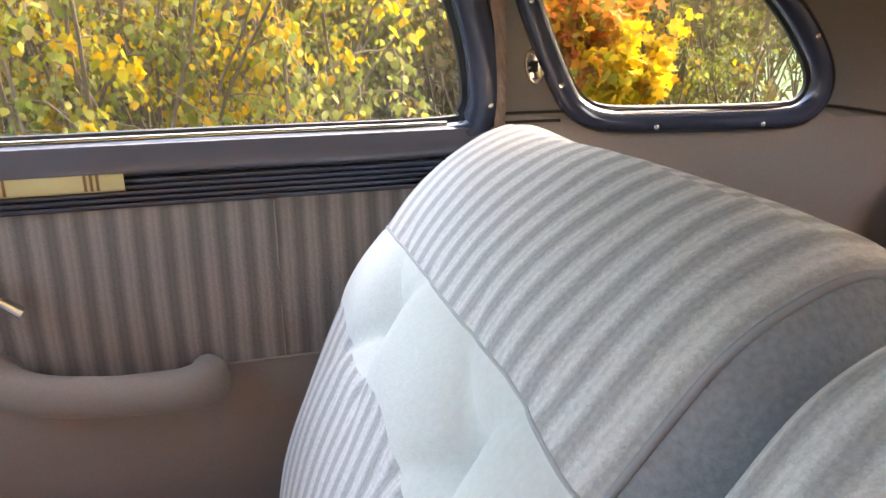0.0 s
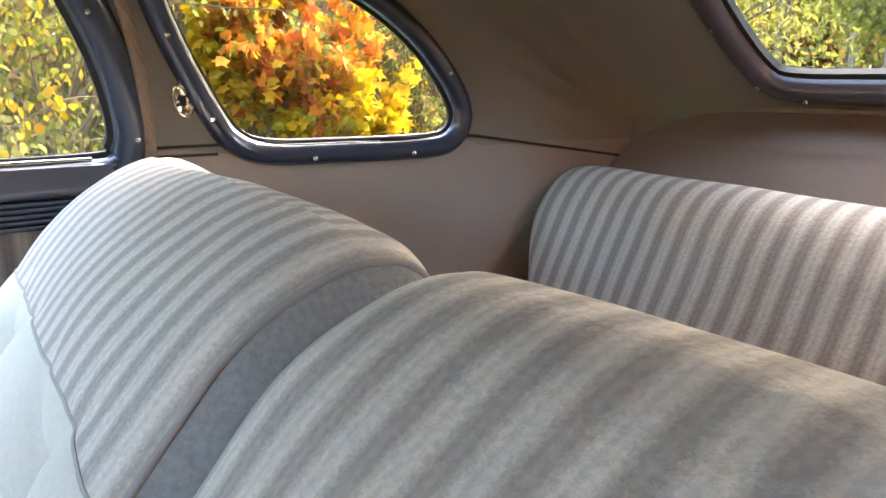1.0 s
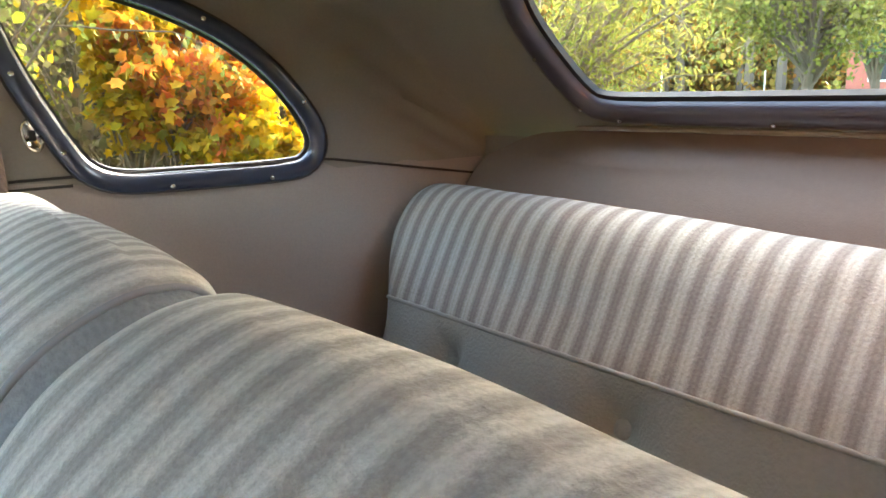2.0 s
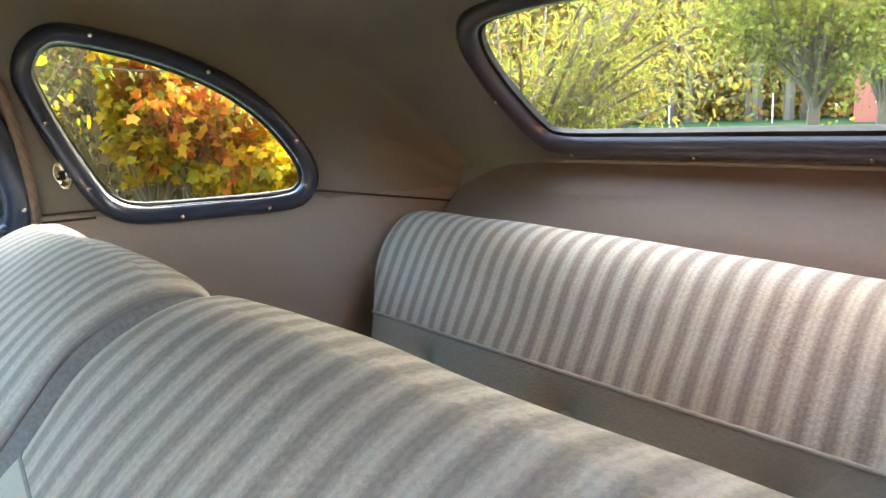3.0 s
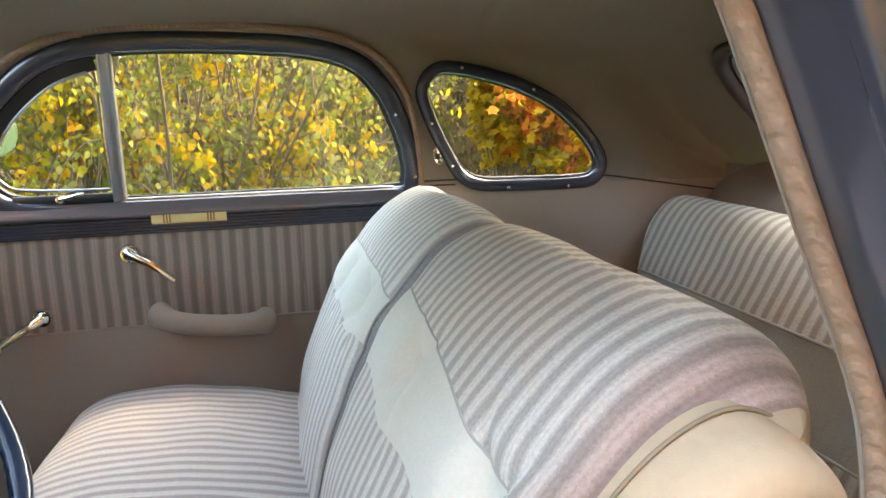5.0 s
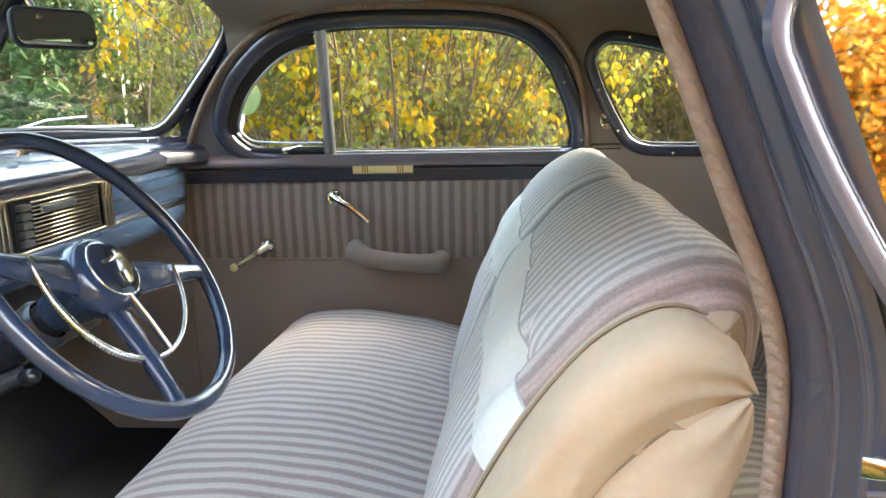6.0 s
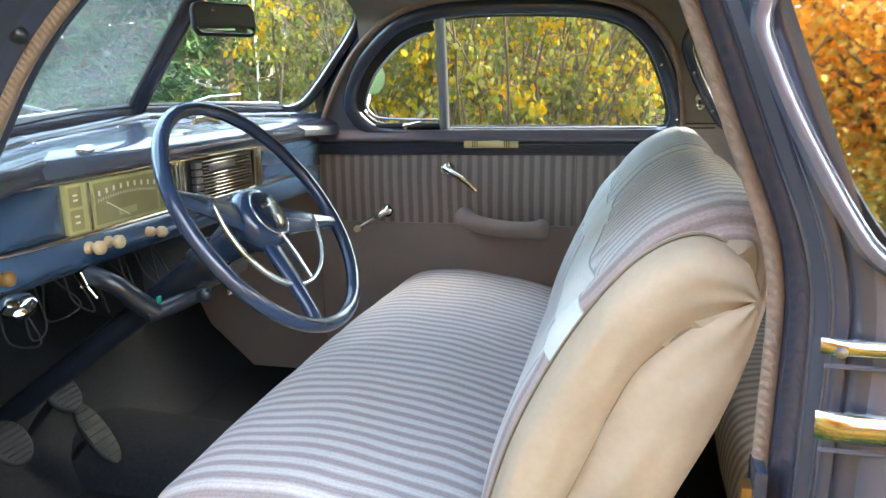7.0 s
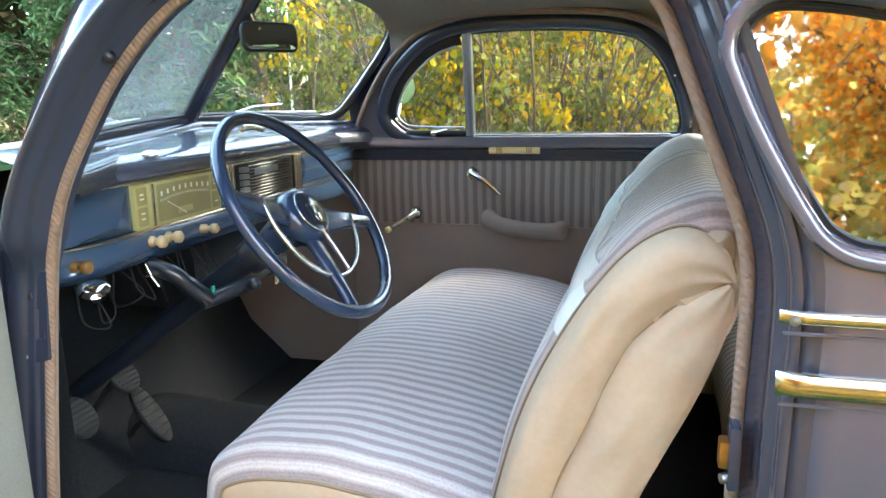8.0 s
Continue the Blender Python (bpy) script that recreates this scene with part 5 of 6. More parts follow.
part("centre_post", sweep([WA + (np.array((-0.190, 0, 1.534)) - WA) * t for t in np.linspace(-0.05, 1, 8)], [(np.array((0, 1.0, 0)), np.array((0.80, 0, -0.59)))] * 8,
                          [(-0.020, -0.006), (-0.018, 0.006), (-0.010, 0.013), (0.0, 0.016), (0.010, 0.013), (0.018, 0.006), (0.020, -0.006)], closed=False), M_BLUE, ws, "dark blue centre post")
for p in ((-0.175, 0.590, 1.372), (-0.245, 0.590, 1.272), (-0.28, 0.44, 1.208), (-0.33, 0.18, 1.216), (-0.28, -0.44, 1.208), (-0.33, -0.18, 1.216)):
    screw(Vector(p) + Vector((0.012, 0, -0.004)), (0.8, 0, -0.5), ws)
# pillars and header between windscreen, doors and roof
for s in (1, -1):
    outer = resample([tuple(ws_place(1)(a, b)) for a, b in offset2(wsl, 0.030)[62:112]], 40)
    front = [(x, wall_y(x, z), z) for x, z in resample(DOOR_EDGE[:85], 40)]
    if s < 0:      # the driver's side joins the door jamb
        k1 = next(i for i, q in enumerate(oline) if q[1] > 1.10)
        k2 = next(i for i, q in enumerate(oline) if q[0] > 0.02)
        front = resample([(q[0] + m[0] * 0.036, -rope_y(q[1]) + 0.045, q[1] + m[1] * 0.036) for q, m in zip(oline[k1:k2], onrm[k1:k2])], 40)
    rows = []
    for (a, b) in zip(outer, front):
        a, b = np.array(a), np.array(b)
        m = (a + b) / 2 + np.array((0.0, 0.004, 0.004))
        rows.append([(p[0], s * p[1], p[2]) for p in (a + np.array((-0.004, 0, 0)), a * 0.75 + b * 0.25 + np.array((0, 0.003, 0.003)), m, a * 0.25 + b * 0.75 + np.array((0, 0.003, 0.002)), b)])
    part("windscreen_pillar", grid(rows), M_BLUE, car_body, "dark blue windscreen pillar")
rows = []
for y in np.linspace(-0.56, 0.56, 40):
    ay = abs(y)
    xf = -0.190 + 0.20 * ay
    zf = 1.536 - 0.05 * max(0, ay - 0.40) ** 1.0
    pr = shell_profile(-0.09)
    zl = max(1.475, float(np.interp(ay, [q[0] for q in pr][::-1], [q[1] for q in pr][::-1])))
    rows.append([(xf, y, zf), (xf * 0.5 - 0.05, y, (zf + zl) / 2 + 0.004), (-0.085, y, zl)])
part("header", grid(rows), M_LINER, car_body, "taupe cloth header over the windscreen")
part("header_outer", grid([[(a[0] - 0.03, a[1], a[2] + 0.03) for a in r] for r in rows]), M_BODY, car_body)

# ---------------------------------------------------------------- dashboard
dash = thing("dashboard", (-0.30, 0, 0.96), "glossy dark blue metal dashboard with yellowed dials and radio", "dashboard")


def dash_rows(profile, y0, y1, n=40, lift=None):
    rows = []
    for y in np.linspace(y0, y1, n):
        e = max(0.0, abs(y) - 0.50) ** 2 * 3.0
        rows.append([(x - e, y, z) for x, z in profile])
    return rows


part("top", grid(dash_rows([(-0.252, 1.137), (-0.243, 1.146), (-0.243, 1.160), (-0.258, 1.177), (-0.285, 1.188), (-0.315, 1.196), (-0.345, 1.203), (-0.375, 1.207)], -0.608, 0.585)), M_DASHTOP, dash, "rounded blue-grey painted top")
part("top_bead", tube([p[0] for p in dash_rows([(-0.250, 1.136)], -0.608, 0.585)], 0.0032, 8), M_BRASS, dash, "thin bright bead")
part("face", grid(dash_rows([(-0.255, 1.136), (-0.256, 1.100), (-0.254, 1.050)], -0.608, 0.585)), M_DASH, dash)
part("lower_bead", tube([p[0] for p in dash_rows([(-0.246, 1.046)], -0.608, 0.585)], 0.0042, 8), M_BRASS, dash, "bright bead")
part("lower_panel", grid(dash_rows([(-0.250, 1.046), (-0.244, 1.036), (-0.244, 1.015), (-0.252, 0.995), (-0.268, 0.982), (-0.300, 0.975)], -0.608, 0.585)), M_DASH, dash, "dark blue lower panel")
# bulging blue panel at the driver's end
part("end_panel", grid([[(-0.252 + 0.013 * math.sin(math.pi * u) ** 0.6 * math.sin(math.pi * v) ** 0.6, -0.60 + 0.165 * u, 1.052 + 0.080 * v) for v in np.linspace(0, 1, 12)] for u in np.linspace(0, 1, 18)]), M_DASH, dash, "bulging dark blue panel")
# instrument panel
ip = part("instrument_panel", box(-0.256, -0.244, -0.433, -0.166, 1.050, 1.132, 0.003), M_DIAL, dash, "yellowed instrument panel")
part("speedometer_dial", box(-0.246, -0.2425, -0.372, -0.205, 1.056, 1.126, 0.002), M_DIALDARK, ip, "olive speedometer dial")
part("side_gauge", box(-0.246, -0.2428, -0.428, -0.400, 1.056, 1.090, 0.002), M_DIALDARK, ip)
part("side_gauge", box(-0.246, -0.2428, -0.428, -0.400, 1.094, 1.127, 0.002), M_DIALDARK, ip)
part("side_gauge", box(-0.246, -0.2428, -0.198, -0.171, 1.056, 1.090, 0.002), M_DIALDARK, ip)
part("side_gauge", box(-0.246, -0.2428, -0.198, -0.171, 1.094, 1.127, 0.002), M_DIALDARK, ip)
part("divider", box(-0.2445, -0.2405, -0.388, -0.382, 1.052, 1.130, 0.001), M_BRASS, ip)
part("odometer", box(-0.2435, -0.2415, -0.315, -0.268, 1.064, 1.076, 0.001), M_DIAL, ip)
for k in range(9):
    part("scale_mark", box(-0.2435, -0.2418, -0.362 + k * 0.0185, -0.357 + k * 0.0185, 1.104 + 0.006 * math.sin(k * math.pi / 8), 1.113 + 0.006 * math.sin(k * math.pi / 8), 0.0004), M_WHITE, ip, "pale dial figure")
for k in range(25):
    y = -0.364 + k * 0.0063
    part("scale_tick", box(-0.2432, -0.2420, y, y + 0.0012, 1.094 + 0.006 * math.sin(k * math.pi / 24), 1.099 + 0.006 * math.sin(k * math.pi / 24)), M_WHITE, ip, smooth=False)
for y, z in ((-0.420, 1.104), (-0.420, 1.112), (-0.420, 1.068), (-0.420, 1.078), (-0.190, 1.104), (-0.190, 1.112), (-0.190, 1.068)):
    part("gauge_mark", box(-0.2433, -0.2420, y, y + 0.010, z, z + 0.003), M_WHITE, ip, smooth=False)
part("needle", tube([(-0.2415, -0.290, 1.062), (-0.2415, -0.345, 1.092)], 0.0009, 6), M_WHITE, ip)
# radio with its slats and push buttons, between bright uprights
rd = part("radio", box(-0.262, -0.246, -0.094, 0.160, 1.050, 1.133, 0.002), M_BLACK, dash, "radio with brass slats and push buttons")
for k in range(11):
    z = 1.055 + k * 0.0071
    part("slat", box(-0.247, -0.239, -0.052, 0.146, z, z + 0.0032, 0.0008, 1), M_BRASS, rd)
part("station_dial", box(-0.243, -0.2375, -0.027, 0.073, 1.106, 1.118, 0.002), M_STEEL, rd, "grey dial strip")
for k in range(5):
    z = 1.056 + k * 0.0150
    part("push_button", box(-0.248, -0.234, -0.086, -0.062, z, z + 0.011, 0.0025), M_STEEL, rd, "worn metal push button")
for y in (-0.140, -0.127, -0.114, 0.170, 0.183, 0.196):
    part("upright", box(-0.256, -0.2405, y - 0.0048, y + 0.0048, 1.047, 1.135, 0.0025), M_BRASS, dash, "bright vertical rib")
# glove box
gb = part("glovebox_door", grid([[(-0.2535 + 0.008 * math.sin(math.pi * u) ** 0.5 * math.sin(math.pi * v) ** 0.5, 0.212 + 0.350 * u, 1.054 + 0.076 * v) for v in np.linspace(0, 1, 10)] for u in np.linspace(0, 1, 24)]), M_DASH, dash, "dark blue glovebox door")
part("trim_line", tube([(-0.246, 0.20, 1.090), (-0.243, 0.37, 1.090), (-0.246, 0.55, 1.090)], 0.0018, 6), M_BRASS, gb)
part("ash_tray_lip", oval(Vector((-0.262, -0.355, 1.181)), Vector((0.55, 0, 0.83)).normalized(), (0, 1, 0), 0.022, 0.008, 0.004), M_CHROME, dash, "small chrome oval on the dash top")
ck = part("defroster_knob", joined(tube(catmull([(-0.300, 0.020, 1.205), (-0.297, 0.060, 1.208), (-0.290, 0.105, 1.200)], 6), 0.0075, 10, squash=0.5), lathe([(0.0, 0.030), (0.009, 0.028), (0.012, 0.021), (0.008, 0.014), (0.005, 0.008), (0.008, 0.0)], (-0.302, 0.025, 1.200), (0, 0, 1), 18)), M_CHROME, dash, "chrome lever and knob on the dash top")


dash.location += Vector((0.006, 0.010, 0.006))


def pull_knob(x, y, z, r, material, label):
    k = part("pull_knob", lathe([(0.0, 0.040), (r * 0.7, 0.0395), (r, 0.036), (r, 0.028), (r * 0.55, 0.024), (r * 0.5, 0.016), (r * 0.9, 0.012), (r * 0.95, 0.0)], (x, y, z), (1, -0.05, 0.05), 20), material, dash, label)
    return k


for y in (-0.388, -0.341):
    pull_knob(-0.246, y, 1.030, 0.0115, M_KNOB, "tan plastic pull knob")
pull_knob(-0.240, -0.232, 1.026, 0.010, M_KNOB, "tan ignition switch knob")
pull_knob(-0.240, -0.222, 1.024, 0.006, M_BRASS, "brass key switch")
pull_knob(-0.262, -0.560, 1.022, 0.011, M_BROWNPL, "brown plastic pull knob")
# under-dash fittings
ul = thing("underdash_lamp", (-0.24, -0.548, 0.97), "chrome dome lamp hanging under the dashboard", "lamp")
part("dome", lathe([(0.0, 0.006), (0.014, 0.005), (0.022, 0.002), (0.026, -0.002), (0.024, -0.012), (0.012, -0.018)], (-0.235, -0.548, 0.984), (0.30, -0.35, 0.88), 22), M_CHROME, ul)
part("bracket", tube([(-0.26, -0.55, 0.98), (-0.28, -0.53, 0.99), (-0.275, -0.52, 1.0)], 0.004, 8), M_BLACK, ul)
sw = thing("toggle_lever", (-0.24, -0.41, 0.98), "thin chrome toggle lever under the dashboard", "lever")
part("lever", tube([(-0.245, -0.405, 0.992), (-0.235, -0.402, 0.965), (-0.225, -0.398, 0.948)], 0.0028, 8), M_CHROME, sw)
part("crossbar", tube([(-0.235, -0.422, 0.972), (-0.235, -0.385, 0.968)], 0.002, 8), M_CHROME, sw)
ubox = thing("underdash_wiring", (-0.40, 0, 0.95), "dark heater box and loose black wiring under the dashboard", "wiring")
part("heater_box", box(-0.62, -0.36, -0.10, 0.34, 0.80, 1.00, 0.02), M_DARK, ubox)
random.seed(5)
for k in range(9):
    y = -0.55 + k * 0.045
    pts = [(-0.27, y, 0.985), (-0.26 - 0.03 * random.random(), y + 0.02, 0.95 - 0.05 * random.random()), (-0.28, y + 0.05 + 0.04 * random.random(), 0.93 - 0.04 * random.random()), (-0.33, y + 0.09, 0.965)]
    part("wire", tube(catmull(pts, 6), 0.0018, 6), M_BLACK, ubox)

# ---------------------------------------------------------------- steering wheel and column
WC = Vector((0.027, -0.271, 1.073))
AX = Vector((0.818, 0.005, 0.575)).normalized()
wy = Vector((0, 1, 0)) - AX * AX.y
wy.normalize()
wz = AX.cross(wy)
if wz.z < 0:
    wz = -wz
ROLL = math.atan2(-0.062, 0.187)
HUB_H = -0.030


def on_wheel(r, deg, h=0.0):
    a = radians(deg) + ROLL
    return WC + wy * (r * math.cos(a)) + wz * (r * math.sin(a)) + AX * h


sw_ = thing("steering_wheel", WC - AX * 0.05, "dark blue three-spoke steering wheel with a chrome horn ring", "steering wheel")
ring = []
for k in range(120):
    ring.append(on_wheel(0.215, k * 3))
bm = tube(ring, 0.0125, 14, closed=True)
# finger grips on the underside of the rim
for v in bm.verts:
    d = v.co - WC
    a = (math.degrees(math.atan2(d.dot(wz), d.dot(wy))) - math.degrees(ROLL)) % 360
    if 318 < a < 346 and d.length < 0.215:
        v.co -= d.normalized() * 0.0022 * (0.5 + 0.5 * math.sin(a * 1.1))
part("rim", bm, M_WHEEL, sw_, "dark blue plastic rim")


def spoke(deg, w0, w1):
    rows = []
    for t in np.linspace(0, 1, 12):
        r = 0.040 + (0.215 - 0.040) * t
        h = -0.004 - 0.018 * (1 - t) ** 1.5
        c = on_wheel(r, deg, h)
        rad = (on_wheel(1, deg) - WC).normalized()
        sd_ = AX.cross(rad)
        w = w0 + (w1 - w0) * t + 0.006 * max(0, t - 0.85) / 0.15
        rows.append([c + sd_ * w * math.cos(q) + AX * 0.011 * math.sin(q) for q in np.linspace(0, 2 * math.pi, 17)[:-1]])
    return grid(rows, closed_v=True)


for deg in (2, 178, 270):
    part("spoke", spoke(deg, 0.030 if deg != 270 else 0.024, 0.011), M_WHEEL, sw_, "dark blue spoke")
hub = part("hub", lathe([(0.030, -0.075), (0.036, -0.045), (0.044, -0.020), (0.056, -0.004), (0.060, 0.012), (0.056, 0.026), (0.047, 0.034), (0.041, 0.034)], WC + AX * HUB_H, AX, 40), M_WHEEL, sw_, "domed dark blue hub")
part("horn_button", lathe([(0.043, 0.030), (0.043, 0.036), (0.038, 0.040), (0.022, 0.0425), (0.0, 0.043)], WC + AX * HUB_H, AX, 36), mat("horn_button_plastic", (0.020, 0.030, 0.055), 0.12, coat=1.0, vary=0.05), hub, "glossy dark horn button")
part("bezel", tube([WC + AX * (0.035 + HUB_H) + wy * 0.0425 * math.cos(a) + wz * 0.0425 * math.sin(a) for a in np.linspace(0, 2 * math.pi, 49)[:-1]], 0.0022, 8, closed=True), M_CHROME, hub)
part("script_mark", moved(box(-0.022, 0.022, -0.003, 0.003, 0, 0.0012, 0.0005), Matrix.Translation(WC + AX * (0.0428 + HUB_H) + wz * 0.012) @ Matrix(((wy.x, wz.x, AX.x), (wy.y, wz.y, AX.y), (wy.z, wz.z, AX.z))).to_4x4()), M_CHROME, hub, "chrome script bar")
part("lower_mark", moved(box(-0.009, 0.009, -0.012, 0.006, 0, 0.0012, 0.0005), Matrix.Translation(WC + AX * (0.0425 + HUB_H) - wz * 0.016) @ Matrix(((wy.x, wz.x, AX.x), (wy.y, wz.y, AX.y), (wy.z, wz.z, AX.z))).to_4x4()), M_BRASS, hub, "yellowed emblem panel")
# horn ring: the lower half of a circle, with coils along its left
hr = [on_wheel(0.134, d, 0.004 - 0.012 * math.sin(radians(d - 180))) for d in np.linspace(176, 364, 70)]
part("horn_ring", tube(hr, 0.0034, 10), M_CHROME, sw_, "chrome half-circle horn ring")
for d in np.linspace(186, 262, 38):
    c = [on_wheel(0.134, d - 0.6, 0.004 - 0.012 * math.sin(radians(d - 180))), on_wheel(0.134, d + 0.6, 0.004 - 0.012 * math.sin(radians(d - 180)))]
    part("coil", tube(c, 0.0052, 10), M_CHROME, sw_)
for d0 in (178, 362):
    part("ring_stay", tube([on_wheel(0.134, d0, 0.004), on_wheel(0.132, d0, -0.010)], 0.0036, 8), M_CHROME, sw_)
part("centre_stay", tube([on_wheel(0.045, 276, 0.004), on_wheel(0.090, 276, 0.010), on_wheel(0.134, 276, 0.014)], [0.007, 0.006, 0.0045], 10, squash=0.5), M_CHROME, sw_, "chrome bar over the lower spoke")
col = thing("steering_column", (-0.35, -0.31, 0.80), "dark blue steering column with shift lever", "steering column")
base = WC - AX * 0.05
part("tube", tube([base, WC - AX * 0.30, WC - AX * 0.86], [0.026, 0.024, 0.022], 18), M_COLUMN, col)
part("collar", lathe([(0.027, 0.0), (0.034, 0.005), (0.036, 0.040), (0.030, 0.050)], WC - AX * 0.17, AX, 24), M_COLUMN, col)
sl = part("shift_lever", tube([WC - AX * 0.085 + wy * 0.03, WC - AX * 0.06 + wy * 0.12 - wz * 0.02, WC - AX * 0.035 + wy * 0.205 - wz * 0.035], [0.0055, 0.005, 0.0045], 10), M_CHROME, col, "chrome gear lever")
part("lever_knob", lathe([(0.0, 0.022), (0.007, 0.020), (0.0105, 0.010), (0.009, 0.0), (0.005, -0.006)], WC - AX * 0.035 + wy * 0.200 - wz * 0.034, tuple(wy), 16), M_RED, sl, "dark red knob")
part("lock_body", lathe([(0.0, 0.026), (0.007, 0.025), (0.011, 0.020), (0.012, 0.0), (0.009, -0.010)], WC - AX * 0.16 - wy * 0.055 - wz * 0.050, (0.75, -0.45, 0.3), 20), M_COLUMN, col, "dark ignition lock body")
part("key", box(0.0, 0.004, -0.372, -0.362, 0.958, 0.975, 0.001), M_CHROME, col)
part("tag", box(-0.16, -0.156, -0.335, -0.325, 0.915, 0.935, 0.001), M_GREEN, col, "green wire tag")
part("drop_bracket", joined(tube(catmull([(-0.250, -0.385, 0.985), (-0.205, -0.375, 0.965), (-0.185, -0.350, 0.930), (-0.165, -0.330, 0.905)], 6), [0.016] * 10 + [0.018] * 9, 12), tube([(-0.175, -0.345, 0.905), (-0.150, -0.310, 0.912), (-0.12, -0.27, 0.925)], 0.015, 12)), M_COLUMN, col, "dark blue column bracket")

# pedals
def pedal(x, y, z, rx, rz, label, foot):
    p = thing("pedal", (x, y, 0.45), label, "pedal", "pedals")
    nrm = Vector((0.80, -0.10, 0.59)).normalized()
    al = Vector((-0.59, 0, 0.80)).normalized()
    ac = nrm.cross(al)
    rows = [[Vector((x, y, z)) + al * rz * sc * math.cos(t) + ac * rx * sc * math.sin(t) + nrm * h for t in np.linspace(0, 2 * math.pi, 33)[:-1]] for sc, h in ((0.9, -0.012), (1.0, -0.006), (1.0, 0.002), (0.9, 0.006), (0.01, 0.007))]
    part("pad", grid(rows, closed_v=True), mat("grey_worn_rubber", (0.020, 0.021, 0.022), 0.7, vary=0.3, noise_scale=60), p, "worn grey rubber pad")
    for k in range(-3, 4):
        c = Vector((x, y, z)) + al * rz * 0.24 * k + nrm * 0.007
        w = rx * 0.8 * math.sqrt(max(0.05, 1 - (0.26 * k) ** 2))
        part("ridge", tube([c - ac * w, c + ac * w], 0.0025, 6), M_BLACK, p)
    part("arm", tube(catmull([Vector((x, y, z)) - nrm * 0.01, Vector((x - 0.06, y + 0.01, z - 0.05)), Vector(foot)], 6), 0.009, 10), M_BLACK, p)


pedal(-0.450, -0.398, 0.662, 0.036, 0.046, "round worn rubber clutch pedal", (-0.60, -0.39, 0.50))
pedal(-0.470, -0.240, 0.690, 0.034, 0.044, "round worn rubber brake pedal", (-0.62, -0.23, 0.53))
pedal(-0.500, -0.130, 0.545, 0.030, 0.080, "long rubber accelerator pedal", (-0.58, -0.130, 0.45))

# ---------------------------------------------------------------- mirror, lamp, wipers
mr = thing("rear_view_mirror", (-0.20, 0.02, 1.41), "black-backed rectangular rear-view mirror on the windscreen", "mirror")
mx = Matrix.Translation((-0.197, 0.024, 1.416)) @ Euler((0, radians(-6), radians(-27))).to_matrix().to_4x4()



def mirror_loop(x, a, b, rad):
    """A rectangle with rounded corners, half sizes a and b, at depth x."""
    out = []
    for k, (sy, sz) in enumerate(((1, 1), (-1, 1), (-1, -1), (1, -1))):
        for q in np.linspace(0, math.pi / 2, 7):
            w = q + k * math.pi / 2
            out.append((x, sy * (a - rad) + rad * math.cos(w), sz * (b - rad) + rad * math.sin(w)))
    return out


def mirror_body(loops):
    bm = grid([mirror_loop(*p) for p in loops], closed_v=True)
    bm.verts.ensure_lookup_table()
    n = len(bm.verts)
    bm.faces.new([bm.verts[i] for i in range(28)])
    bm.faces.new([bm.verts[n - 28 + i] for i in range(28)])
    bmesh.ops.recalc_face_normals(bm, faces=bm.faces)
    return moved(bm, mx)


part("housing", mirror_body([(-0.014, 0.060, 0.022, 0.014), (-0.011, 0.069, 0.030, 0.018), (-0.003, 0.073, 0.033, 0.019), (0.004, 0.073, 0.033, 0.019), (0.006, 0.071, 0.031, 0.018)]), M_BLACK, mr)
part("mirror_glass", mirror_body([(0.004, 0.068, 0.028, 0.016), (0.0072, 0.068, 0.028, 0.016), (0.0078, 0.067, 0.027, 0.015)]), M_MIRROR, mr, "mirror glass")
part("stalk", tube([(-0.205, 0.0, 1.43), (-0.225, 0.0, 1.465), (-0.232, 0.0, 1.475)], 0.006, 10), M_CHROME, mr)
lamp = thing("dome_lamp", (1.13, -0.055, 1.455), "rectangular ribbed glass dome lamp with a bright rim", "lamp")
lc = Vector((1.172, -0.085, 1.440))
lnrm = Vector((-0.42, 0, -0.91)).normalized()
la = Vector((0, 1, 0))
lb = lnrm.cross(la)
def rrect(a, b, h, rad=0.25, n=40):
    out = []
    for t in np.linspace(0, 2 * math.pi, n + 1)[:-1]:
        cx, sx = math.cos(t), math.sin(t)
        k = (abs(cx) ** 5 + abs(sx) ** 5) ** (-1 / 5)
        out.append(lc + la * a * k * cx + lb * b * k * sx + lnrm * h)
    return out
part("rim", grid([rrect(0.065, 0.032, -0.012), rrect(0.065, 0.032, 0.003), rrect(0.062, 0.029, 0.006), rrect(0.058, 0.026, 0.005)], closed_v=True), M_BRASS, lamp, "bright metal rim")
lens = part("lens", grid([rrect(0.059, 0.026, 0.003), rrect(0.056, 0.023, 0.010), rrect(0.044, 0.016, 0.015), rrect(0.024, 0.008, 0.017), rrect(0.002, 0.001, 0.017)], closed_v=True), M_LENS, lamp, "ribbed glass lens")
for k in range(-6, 7):
    y = k * 0.0086
    part("rib", tube([lc + la * y + lb * v + lnrm * (0.0172 - 9 * v * v - 2.4 * y * y) for v in np.linspace(-0.021, 0.021, 7)], 0.0021, 6), M_LENS, lens)
